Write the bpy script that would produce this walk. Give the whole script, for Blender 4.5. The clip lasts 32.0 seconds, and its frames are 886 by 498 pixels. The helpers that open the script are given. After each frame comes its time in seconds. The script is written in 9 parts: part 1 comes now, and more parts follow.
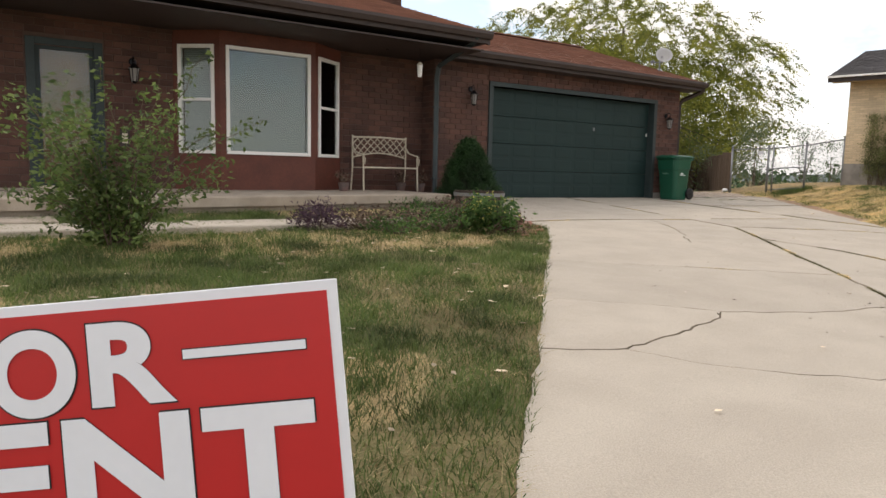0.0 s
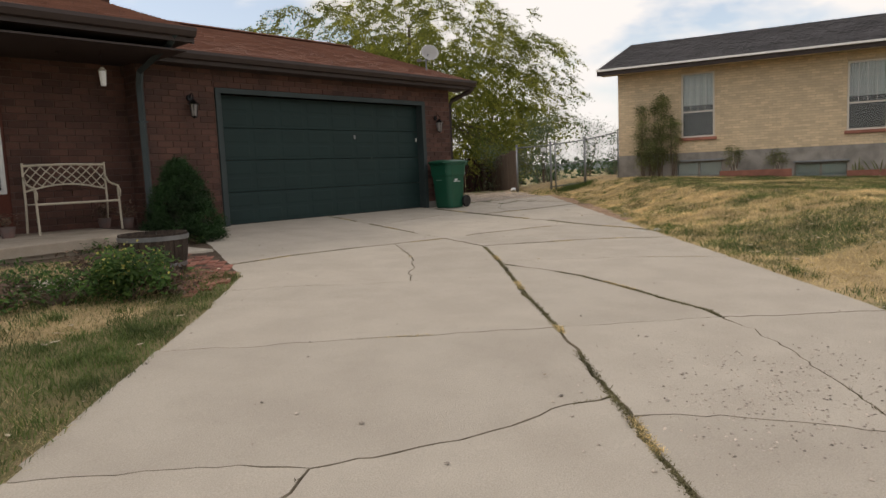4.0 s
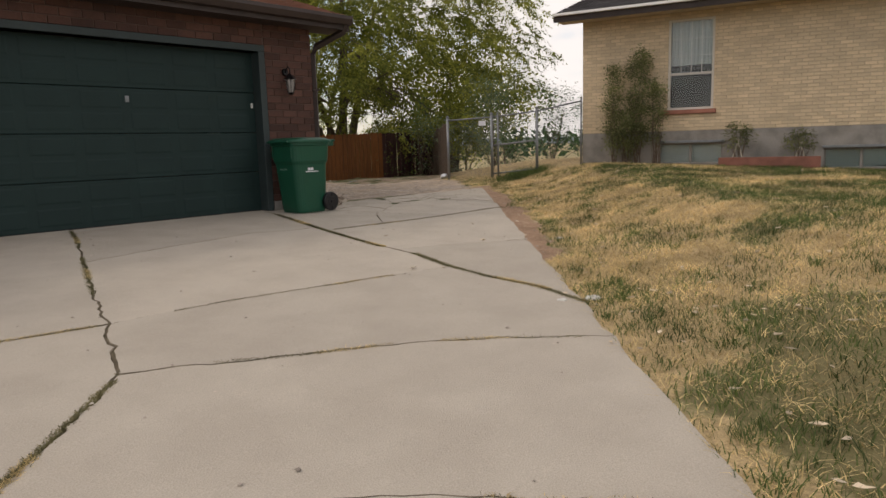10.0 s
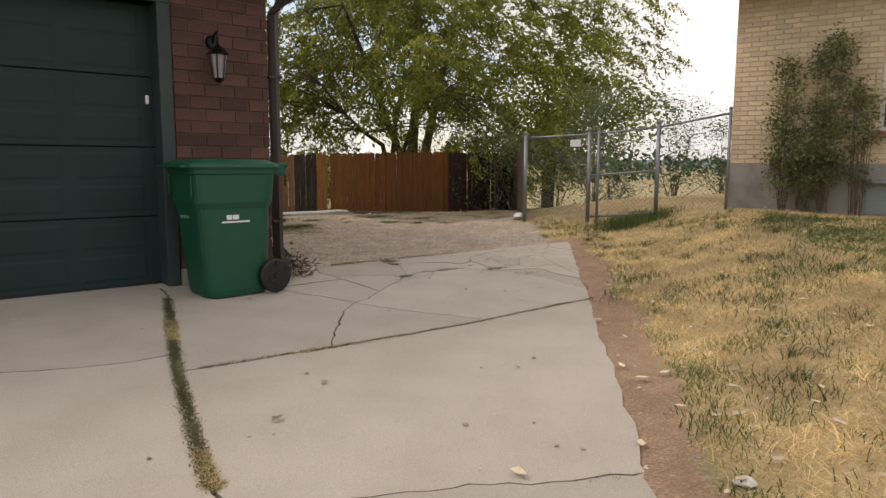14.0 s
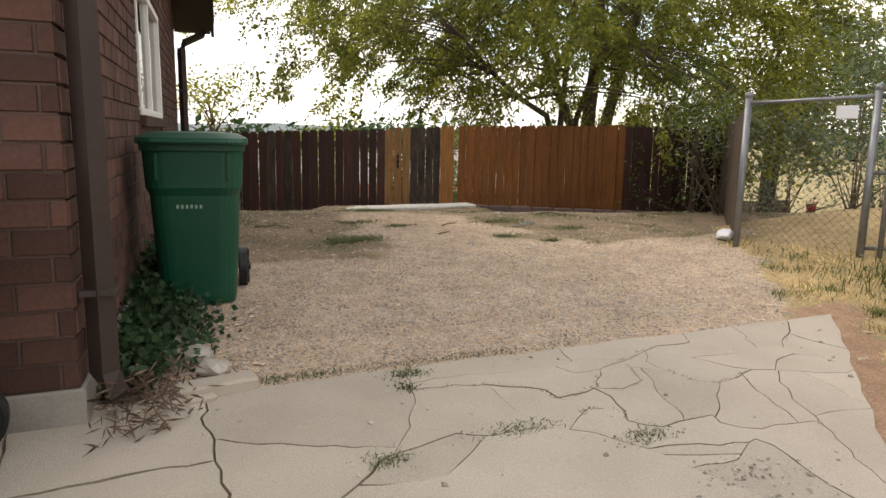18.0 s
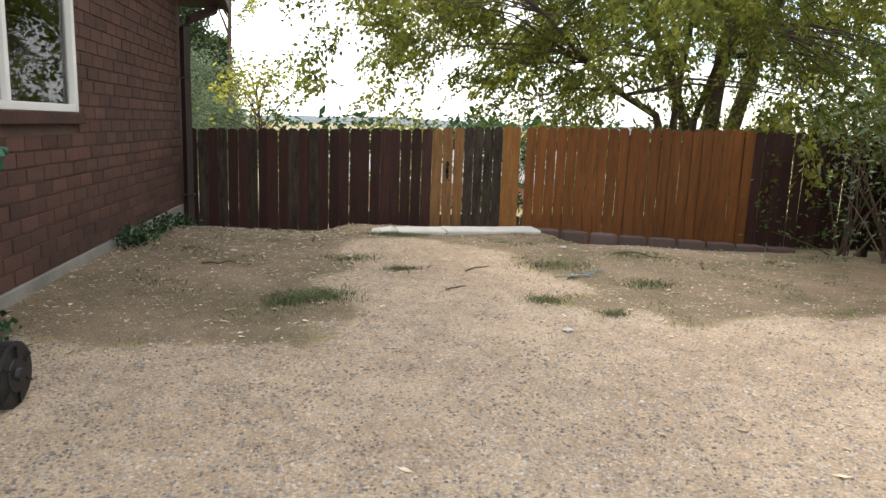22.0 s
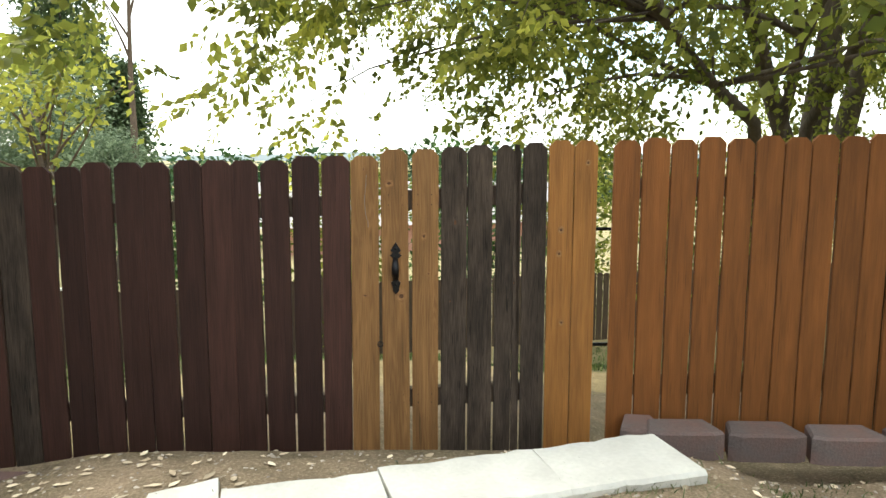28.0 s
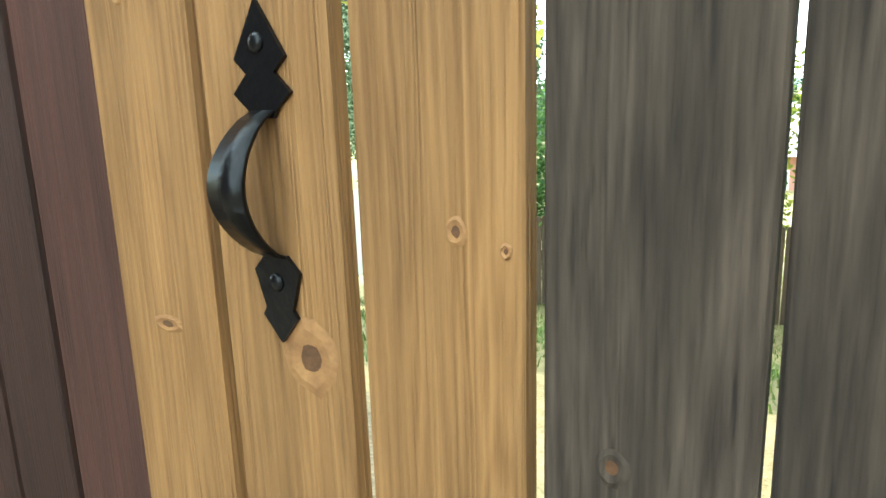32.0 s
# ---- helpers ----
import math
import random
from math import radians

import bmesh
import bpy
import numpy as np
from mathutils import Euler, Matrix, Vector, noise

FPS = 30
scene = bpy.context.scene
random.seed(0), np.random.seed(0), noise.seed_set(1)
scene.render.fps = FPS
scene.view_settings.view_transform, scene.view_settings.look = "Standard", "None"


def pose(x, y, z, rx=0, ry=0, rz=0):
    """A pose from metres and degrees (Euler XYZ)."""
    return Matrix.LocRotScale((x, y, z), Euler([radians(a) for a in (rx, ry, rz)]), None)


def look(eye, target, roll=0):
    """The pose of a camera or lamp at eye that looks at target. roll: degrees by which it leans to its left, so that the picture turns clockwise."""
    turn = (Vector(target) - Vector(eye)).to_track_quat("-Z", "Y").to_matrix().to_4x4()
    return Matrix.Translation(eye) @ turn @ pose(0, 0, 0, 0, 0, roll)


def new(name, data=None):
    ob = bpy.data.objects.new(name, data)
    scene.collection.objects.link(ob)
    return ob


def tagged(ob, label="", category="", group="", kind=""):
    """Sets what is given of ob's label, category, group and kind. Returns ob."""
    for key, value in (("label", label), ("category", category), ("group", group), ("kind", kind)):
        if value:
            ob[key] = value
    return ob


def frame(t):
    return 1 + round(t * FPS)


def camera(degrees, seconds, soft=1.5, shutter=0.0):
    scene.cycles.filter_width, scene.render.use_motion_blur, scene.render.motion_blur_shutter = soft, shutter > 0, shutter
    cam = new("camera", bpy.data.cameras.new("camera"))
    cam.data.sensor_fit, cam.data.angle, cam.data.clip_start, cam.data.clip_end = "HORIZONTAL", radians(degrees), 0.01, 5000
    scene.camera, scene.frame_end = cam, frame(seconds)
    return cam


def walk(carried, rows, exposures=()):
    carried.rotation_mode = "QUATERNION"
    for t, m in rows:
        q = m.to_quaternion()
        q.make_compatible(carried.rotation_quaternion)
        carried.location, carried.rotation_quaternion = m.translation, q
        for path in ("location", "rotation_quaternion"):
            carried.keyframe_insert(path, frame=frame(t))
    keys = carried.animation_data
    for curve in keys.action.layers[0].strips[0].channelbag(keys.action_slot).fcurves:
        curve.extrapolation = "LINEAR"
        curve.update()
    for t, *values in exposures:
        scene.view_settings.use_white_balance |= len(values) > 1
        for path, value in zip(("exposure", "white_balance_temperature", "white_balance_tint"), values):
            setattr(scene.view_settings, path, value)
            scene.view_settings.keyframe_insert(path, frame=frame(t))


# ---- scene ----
cam = camera(66.0, 32.0)
PATH = [
    (0, (-13.411, -11.373, 0.496), (-12.316, -9.714, 0.274), 1.29),
    (0.5, (-13.241, -11.378, 0.569), (-11.883, -9.926, 0.360), -0.38),
    (1, (-12.846, -11.402, 0.585), (-11.308, -10.144, 0.352), -2.08),
    (1.5, (-12.600, -11.370, 0.622), (-10.969, -10.243, 0.354), -2.78),
    (2, (-12.345, -11.253, 0.667), (-10.695, -10.163, 0.372), -3.07),
    (2.5, (-12.140, -11.206, 0.712), (-10.533, -10.053, 0.420), -3.63),
    (3, (-11.782, -11.070, 0.715), (-10.220, -9.849, 0.449), -3.74),
    (3.5, (-11.421, -10.919, 0.729), (-9.904, -9.638, 0.492), -3.09),
    (4, (-11.065, -10.873, 0.739), (-9.606, -9.523, 0.520), -2.51),
    (4.5, (-10.663, -10.796, 0.754), (-9.259, -9.389, 0.534), -2.17),
    (6.5, (-8.970, -10.398, 0.804), (-7.574, -8.988, 0.550), 0.04),
    (7, (-8.514, -10.236, 0.800), (-7.097, -8.850, 0.528), -0.36),
    (7.5, (-8.064, -10.021, 0.807), (-6.614, -8.675, 0.513), -0.56),
    (8, (-7.587, -9.804, 0.816), (-6.119, -8.481, 0.509), -1.01),
    (8.5, (-7.129, -9.559, 0.840), (-5.653, -8.248, 0.523), -1.18),
    (9, (-6.625, -9.288, 0.855), (-5.152, -7.973, 0.540), -1.44),
    (9.5, (-6.177, -9.057, 0.873), (-4.709, -7.734, 0.563), -1.57),
    (10, (-5.676, -8.760, 0.883), (-4.213, -7.430, 0.581), -1.63),
    (10.5, (-5.185, -8.456, 0.895), (-3.726, -7.121, 0.599), -1.40),
    (11, (-4.653, -8.113, 0.901), (-3.204, -6.764, 0.614), -1.08),
    (11.5, (-4.179, -7.781, 0.908), (-2.746, -6.413, 0.634), -1.05),
    (12, (-3.745, -7.470, 0.946), (-2.334, -6.078, 0.680), -1.01),
    (12.5, (-3.292, -7.158, 0.977), (-1.915, -5.730, 0.725), -0.77),
    (13, (-2.781, -6.746, 0.973), (-1.442, -5.280, 0.736), -0.69),
    (13.5, (-2.250, -6.317, 0.989), (-0.952, -4.814, 0.748), -0.12),
    (14, (-1.769, -5.896, 1.008), (-0.512, -4.360, 0.761), 0.24),
    (14.5, (-1.289, -5.473, 1.036), (-0.079, -3.902, 0.777), 0.57),
    (16.5, (0.303, -3.902, 1.066), (1.266, -2.173, 0.777), 0.56),
    (17, (0.610, -3.571, 1.095), (1.514, -1.813, 0.791), 0.99),
    (17.5, (0.930, -3.219, 1.084), (1.770, -1.431, 0.771), 0.92),
    (18, (1.212, -2.949, 1.101), (1.986, -1.135, 0.768), 1.02),
    (18.5, (1.462, -2.733, 1.135), (2.170, -0.897, 0.780), 1.00),
    (19, (1.714, -2.463, 1.131), (2.371, -0.609, 0.770), 0.89),
    (19.5, (1.928, -2.254, 1.162), (2.549, -0.388, 0.795), 1.24),
    (20, (2.135, -2.013, 1.186), (2.731, -0.139, 0.820), 1.68),
    (20.5, (2.345, -1.775, 1.197), (2.912, 0.109, 0.837), 2.03),
    (21, (2.533, -1.521, 1.194), (3.067, 0.374, 0.842), 2.25),
    (21.5, (2.684, -1.251, 1.198), (3.179, 0.655, 0.848), 2.44),
    (22, (2.838, -0.977, 1.200), (3.290, 0.938, 0.846), 2.17),
    (22.5, (2.979, -0.696, 1.206), (3.393, 1.228, 0.848), 1.69),
    (23, (3.132, -0.318, 1.229), (3.527, 1.609, 0.873), 1.68),
    (23.5, (3.273, 0.038, 1.228), (3.649, 1.975, 0.900), 1.51),
    (24, (3.439, 0.506, 1.229), (3.786, 2.455, 0.940), 1.21),
    (24.5, (3.561, 0.981, 1.234), (3.893, 2.938, 0.982), 1.06),
    (25, (3.686, 1.485, 1.232), (4.020, 3.443, 0.993), 0.94),
    (25.5, (3.795, 1.978, 1.277), (4.152, 3.928, 1.013), 0.78),
    (27.5, (4.165, 3.981, 1.154), (4.644, 5.905, 0.892), 0.15),
    (28, (4.195, 4.531, 1.144), (4.762, 6.432, 0.884), 0.07),
    (28.5, (4.221, 5.086, 1.058), (4.898, 6.957, 0.852), -0.65),
    (29, (4.333, 5.611, 1.012), (5.077, 7.459, 0.832), -0.64),
    (29.5, (4.479, 6.102, 1.018), (5.270, 7.926, 0.801), -0.85),
    (30, (4.624, 6.547, 1.146), (5.441, 8.301, 0.639), 0.11),
    (30.5, (4.820, 6.800, 1.014), (5.544, 8.609, 0.561), 0.20),
    (31, (4.950, 6.996, 0.928), (5.596, 8.812, 0.395), -0.21),
    (31.5, (5.081, 7.041, 0.785), (5.115, 8.986, 0.321), -3.12),
    (32, (5.117, 7.109, 0.705), (4.556, 8.980, 0.272), -1.88),
]
walk(cam, [(t, look(eye, target, roll)) for t, eye, target, roll in PATH],
     exposures=[(0, -0.45, 7100, 13), (2, -1.1, 7200, 13), (4, -1.0, 7200, 13), (9, -1.0, 7250, 15), (14, -0.7, 7250, 15), (17, -0.3, 7350, 13), (20, 0.0, 7100, 12), (24, 0.25, 6500, 5), (25.5, 0.3, 6600, 3), (28, 0.75, 6700, 0), (29, 0.9, 6650, -1), (30, 1.5, 6600, -2), (31, 1.95, 6200, -7), (32, 1.9, 6000, -12)])

# ---------------------------------------------------------------- light
world = bpy.data.worlds.new("sky")
scene.world = world
world.use_nodes = True
wn, wl = world.node_tree.nodes, world.node_tree.links
bg = wn["Background"]
sky = wn.new("ShaderNodeTexSky")
sky.sky_type = "NISHITA"
sky.sun_disc = False
sky.sun_elevation, sky.sun_rotation = radians(45), radians(-41)
cloud = wn.new("ShaderNodeTexNoise")
way, flat = wn.new("ShaderNodeTexCoord"), wn.new("ShaderNodeMapping")
flat.inputs["Scale"].default_value = (1.0, 1.0, 2.6)
flat.inputs["Location"].default_value = (0.35, 0.1, 0.2)
wl.new(way.outputs["Generated"], flat.inputs["Vector"])
wl.new(flat.outputs["Vector"], cloud.inputs["Vector"])
cloud.inputs["Scale"].default_value = 3.0
cloud.inputs["Detail"].default_value = 7.0
cloud.inputs["Roughness"].default_value = 0.6
cramp = wn.new("ShaderNodeValToRGB")
cramp.color_ramp.elements[0].position, cramp.color_ramp.elements[1].position = 0.40, 0.53
cramp.color_ramp.elements[0].color = (0.22, 0.22, 0.22, 1)
cmix = wn.new("ShaderNodeMix")
cmix.data_type = "RGBA"
cmix.inputs["B"].default_value = (12.6, 12.8, 13.2, 1)
wl.new(cloud.outputs["Fac"], cramp.inputs["Fac"])
wl.new(cramp.outputs["Color"], cmix.inputs["Factor"])
pale = wn.new("ShaderNodeVectorMath")
pale.operation = "SCALE"
pale.inputs["Scale"].default_value = 2.3
wl.new(sky.outputs["Color"], pale.inputs[0])
wl.new(pale.outputs["Vector"], cmix.inputs["A"])
wl.new(cmix.outputs["Result"], bg.inputs["Color"])
bg.inputs["Strength"].default_value = 0.15

sun_data = bpy.data.lights.new("sun", "SUN")
sun_data.energy, sun_data.angle, sun_data.color = 1.4, radians(14), (1.0, 0.95, 0.88)
sun = new("sun", sun_data)
sun.matrix_world = look((0, 0, 30), (13, -15, 10))

# ---------------------------------------------------------------- materials


def mat(name, color, rough=0.8, metal=0.0, var=0.25, scale=6.0, fine=60.0, bump=0.3, bumpd=0.01, tint=None, rand=0.0,
        spec=0.4, stretch=(1, 1, 1), island=False):
    """A painted, stony or earthy surface: base colour varied at two scales, with fine relief."""
    m = bpy.data.materials.new(name)
    m.use_nodes = True
    n, l = m.node_tree.nodes, m.node_tree.links
    b = n["Principled BSDF"]
    b.inputs["Roughness"].default_value, b.inputs["Metallic"].default_value = rough, metal
    b.inputs["Specular IOR Level"].default_value = spec
    tc = n.new("ShaderNodeTexCoord")
    mp = n.new("ShaderNodeMapping")
    mp.inputs["Scale"].default_value = stretch
    l.new(tc.outputs["Object"], mp.inputs["Vector"])
    big, small = n.new("ShaderNodeTexNoise"), n.new("ShaderNodeTexNoise")
    for t, s in ((big, scale), (small, fine)):
        t.inputs["Scale"].default_value, t.inputs["Detail"].default_value = s, 4.0
        l.new(mp.outputs["Vector"], t.inputs["Vector"])
    ramp = n.new("ShaderNodeValToRGB")
    c = Vector(color)
    t2 = Vector(tint) if tint else c * (1 - var)
    ramp.color_ramp.elements[0].position, ramp.color_ramp.elements[1].position = 0.35, 0.65
    ramp.color_ramp.elements[0].color, ramp.color_ramp.elements[1].color = (*t2, 1), (*c, 1)
    l.new(big.outputs["Fac"], ramp.inputs["Fac"])
    hsv = n.new("ShaderNodeHueSaturation")
    l.new(ramp.outputs["Color"], hsv.inputs["Color"])
    mr = n.new("ShaderNodeMapRange")
    mr.inputs["To Min"].default_value, mr.inputs["To Max"].default_value = 1 - var, 1 + var
    l.new(small.outputs["Fac"], mr.inputs["Value"])
    last = mr.outputs["Result"]
    if rand:
        if island:
            src = n.new("ShaderNodeNewGeometry").outputs["Random Per Island"]
        else:
            src = n.new("ShaderNodeObjectInfo").outputs["Random"]
        rr = n.new("ShaderNodeMapRange")
        rr.inputs["To Min"].default_value, rr.inputs["To Max"].default_value = 1 - rand, 1 + rand
        l.new(src, rr.inputs["Value"])
        mul = n.new("ShaderNodeMath")
        mul.operation = "MULTIPLY"
        l.new(last, mul.inputs[0])
        l.new(rr.outputs["Result"], mul.inputs[1])
        last = mul.outputs["Value"]
    l.new(last, hsv.inputs["Value"])
    l.new(hsv.outputs["Color"], b.inputs["Base Color"])
    if bump:
        bp = n.new("ShaderNodeBump")
        bp.inputs["Strength"].default_value, bp.inputs["Distance"].default_value = bump, bumpd
        l.new(small.outputs["Fac"], bp.inputs["Height"])
        l.new(bp.outputs["Normal"], b.inputs["Normal"])
    return m


def glass_mat(name, color=(0.8, 0.9, 0.88), rough=0.02):
    m = bpy.data.materials.new(name)
    m.use_nodes = True
    n, l = m.node_tree.nodes, m.node_tree.links
    n.remove(n["Principled BSDF"])
    tr, gl, mx, fr = (n.new("ShaderNode" + k) for k in ("BsdfTransparent", "BsdfGlossy", "MixShader", "Fresnel"))
    tr.inputs["Color"].default_value = (*color, 1)
    gl.inputs["Roughness"].default_value = rough
    fr.inputs["IOR"].default_value = 1.5
    l.new(fr.outputs["Fac"], mx.inputs["Fac"])
    l.new(tr.outputs["BSDF"], mx.inputs[1])
    l.new(gl.outputs["BSDF"], mx.inputs[2])
    l.new(mx.outputs["Shader"], n["Material Output"].inputs["Surface"])
    return m


M = dict(
    brick=mat("dark red brick", (0.105, 0.049, 0.036), 0.9, var=0.25, scale=2.2, fine=45, bump=0.5, tint=(0.074, 0.038, 0.030), rand=0.26, island=True),
    brick1=mat("dark red brick piece", (0.112, 0.051, 0.037), 0.9, var=0.3, scale=2.2, fine=45, bump=0.5, tint=(0.070, 0.037, 0.030), rand=0.36),
    mortar=mat("grey mortar", (0.115, 0.075, 0.062), 0.95, var=0.2, scale=5, fine=90),
    ybrick=mat("blond brick", (0.65, 0.515, 0.345), 0.9, var=0.12, scale=3, fine=40, rand=0.12, island=True),
    ymortar=mat("pale mortar", (0.52, 0.42, 0.30), 0.95, var=0.1),
    concrete=mat("worn concrete", (0.462, 0.408, 0.336), 0.9, var=0.30, scale=2.3, fine=150, bump=0.6, tint=(0.412, 0.360, 0.295), rand=0.07),
    binmark=mat("faded print", (0.30, 0.42, 0.36), 0.6, var=0.2, scale=20),
    stoop=mat("tan stained concrete", (0.50, 0.395, 0.285), 0.9, var=0.2, scale=2.5, fine=60, tint=(0.40, 0.31, 0.225)),
    porch=mat("porch concrete", (0.40, 0.335, 0.265), 0.9, var=0.2, scale=3, fine=80, tint=(0.30, 0.25, 0.195)),
    found=mat("foundation concrete", (0.31, 0.285, 0.255), 0.9, var=0.2, scale=3, fine=60, tint=(0.20, 0.185, 0.165)),
    pale=mat("pale cast concrete", (0.62, 0.60, 0.55), 0.9, var=0.12, scale=3, fine=50, tint=(0.5, 0.48, 0.44)),
    shingle=mat("red brown shingles", (0.27, 0.135, 0.095), 0.95, var=0.18, scale=1.5, fine=55, tint=(0.215, 0.105, 0.075), rand=0.12, island=True),
    nshingle=mat("dark grey shingles", (0.075, 0.07, 0.072), 0.95, var=0.25, scale=1.5, fine=55, rand=0.15, island=True),
    brownpaint=mat("dark brown painted trim", (0.045, 0.030, 0.026), 0.55, var=0.2, scale=4, fine=30, bump=0.1),
    redwood=mat("red brown stained panel", (0.12, 0.035, 0.022), 0.6, var=0.25, scale=3, fine=25, bump=0.1),
    green=mat("dark green garage paint", (0.0125, 0.0305, 0.029), 0.6, var=0.14, scale=2, fine=120, bump=0.12, bumpd=0.002, spec=0.25),
    greentrim=mat("green grey trim paint", (0.030, 0.045, 0.046), 0.6, var=0.2, scale=4, fine=40),
    white=mat("white vinyl", (0.78, 0.77, 0.74), 0.45, var=0.04, scale=3, fine=30, bump=0.05),
    cream=mat("cream painted iron", (0.52, 0.46, 0.36), 0.5, var=0.12, scale=10, fine=60, bump=0.1),
    black=mat("black metal", (0.012, 0.012, 0.014), 0.28, metal=0.6, var=0.2, scale=10, fine=60, bump=0.15),
    blackp=mat("black plastic", (0.014, 0.014, 0.016), 0.45, var=0.2, scale=10, fine=60, bump=0.1),
    binp=mat("green bin plastic", (0.004, 0.072, 0.040), 0.45, var=0.12, scale=3, fine=90, bump=0.12, bumpd=0.003),
    galv=mat("galvanized steel", (0.24, 0.25, 0.26), 0.45, metal=0.7, var=0.2, scale=8, fine=60, bump=0.1),
    greydark=mat("painted room shade", (0.06, 0.06, 0.06), 0.9, var=0.1),
    curtain=mat("white curtain", (0.66, 0.67, 0.66), 0.9, var=0.1, scale=3, fine=20),
    blind=mat("window blind slats", (0.42, 0.47, 0.46), 0.7, var=0.06, scale=3, fine=20),
    glass=glass_mat("window glass", (0.90, 0.93, 0.92)),
    bark=mat("grey brown bark", (0.11, 0.085, 0.065), 0.95, var=0.4, scale=6, fine=40, bump=0.9, bumpd=0.02, stretch=(1, 1, 0.25)),
    twig=mat("twig bark", (0.14, 0.10, 0.07), 0.9, var=0.3, scale=10, fine=60),
    redsign=mat("red sign face", (0.46, 0.018, 0.018), 0.4, var=0.06, scale=3, fine=20, bump=0.03),
    signwhite=mat("white sign print", (0.70, 0.71, 0.74), 0.4, var=0.03, bump=0.02),
    redblock=mat("red grey paver block", (0.17, 0.10, 0.085), 0.95, var=0.25, scale=6, fine=90, bump=0.5, tint=(0.13, 0.105, 0.10), rand=0.2),
    redbrickwalk=mat("red walk brick", (0.33, 0.14, 0.10), 0.95, var=0.25, scale=5, fine=80, bump=0.4, rand=0.25),
    rock=mat("pale rock", (0.42, 0.38, 0.33), 0.95, var=0.25, scale=8, fine=60, bump=0.6, rand=0.2),
    jointdirt=mat("dirt in the joints", (0.27, 0.225, 0.165), 0.95, var=0.3, scale=9, fine=60, tint=(0.15, 0.122, 0.085)),
    litter=mat("dry leaf litter", (0.64, 0.54, 0.40), 0.9, var=0.15, scale=6, fine=50, tint=(0.40, 0.31, 0.21), rand=0.45, island=True, bump=0),
    dishgrey=mat("pale grey dish", (0.55, 0.55, 0.54), 0.4, var=0.05),
    innershade=mat("painted inner shade", (0.02, 0.025, 0.012), 0.95, var=0.3, scale=20),
    pebbledark=mat("grey pebbles", (0.36, 0.32, 0.28), 0.9, var=0.12, scale=4, fine=60, tint=(0.19, 0.168, 0.15), rand=0.35, island=True, bump=0),
    pebble=mat("mixed pebbles", (0.47, 0.40, 0.335), 0.9, var=0.12, scale=4, fine=60, tint=(0.31, 0.265, 0.225), rand=0.5, island=True, bump=0),
    nframe=mat("beige window frame", (0.62, 0.58, 0.51), 0.5, var=0.06, scale=3, fine=30, bump=0.05),
    spout=mat("grey green downspout paint", (0.055, 0.075, 0.08), 0.5, var=0.15, scale=4, fine=40),
    knotring=mat("knot ring wood", (0.30, 0.155, 0.06), 0.75, var=0.25, scale=40, fine=220, bump=0.3, bumpd=0.002, tint=(0.19, 0.09, 0.035)),
    knot=mat("dark knot wood", (0.10, 0.045, 0.018), 0.8, var=0.3, scale=60, fine=200, bump=0.2),
    blue=mat("blue tarp scrap", (0.16, 0.22, 0.28), 0.6, var=0.2, scale=6, fine=50),
)


def leaf_mat(name, color, tint, rand=0.3, trans=0.35, clump=2.2):
    m = bpy.data.materials.new(name)
    m.use_nodes = True
    n, l = m.node_tree.nodes, m.node_tree.links
    b = n["Principled BSDF"]
    b.inputs["Roughness"].default_value = 0.6
    b.inputs["Specular IOR Level"].default_value = 0.25
    geo = n.new("ShaderNodeNewGeometry")
    ramp = n.new("ShaderNodeValToRGB")
    ramp.color_ramp.elements[0].color, ramp.color_ramp.elements[1].color = (*tint, 1), (*color, 1)
    l.new(geo.outputs["Random Per Island"], ramp.inputs["Fac"])
    tc = n.new("ShaderNodeTexCoord")
    cl_ = n.new("ShaderNodeTexNoise")
    cl_.inputs["Scale"].default_value, cl_.inputs["Detail"].default_value = clump, 3.0
    l.new(tc.outputs["Object"], cl_.inputs["Vector"])
    cm = n.new("ShaderNodeMapRange")
    for key_, val_ in (("From Min", 0.32), ("From Max", 0.68), ("To Min", 0.55), ("To Max", 1.4)):
        cm.inputs[key_].default_value = val_
    l.new(cl_.outputs["Fac"], cm.inputs["Value"])
    tone = n.new("ShaderNodeHueSaturation")
    l.new(ramp.outputs["Color"], tone.inputs["Color"])
    l.new(cm.outputs["Result"], tone.inputs["Value"])
    l.new(tone.outputs["Color"], b.inputs["Base Color"])
    tl = n.new("ShaderNodeBsdfTranslucent")
    lit = n.new("ShaderNodeHueSaturation")
    lit.inputs["Value"].default_value = 1.6
    l.new(tone.outputs["Color"], lit.inputs["Color"])
    l.new(lit.outputs["Color"], tl.inputs["Color"])
    mx = n.new("ShaderNodeMixShader")
    mx.inputs["Fac"].default_value = trans
    l.new(b.outputs["BSDF"], mx.inputs[1])
    l.new(tl.outputs["BSDF"], mx.inputs[2])
    l.new(mx.outputs["Shader"], n["Material Output"].inputs["Surface"])
    return m


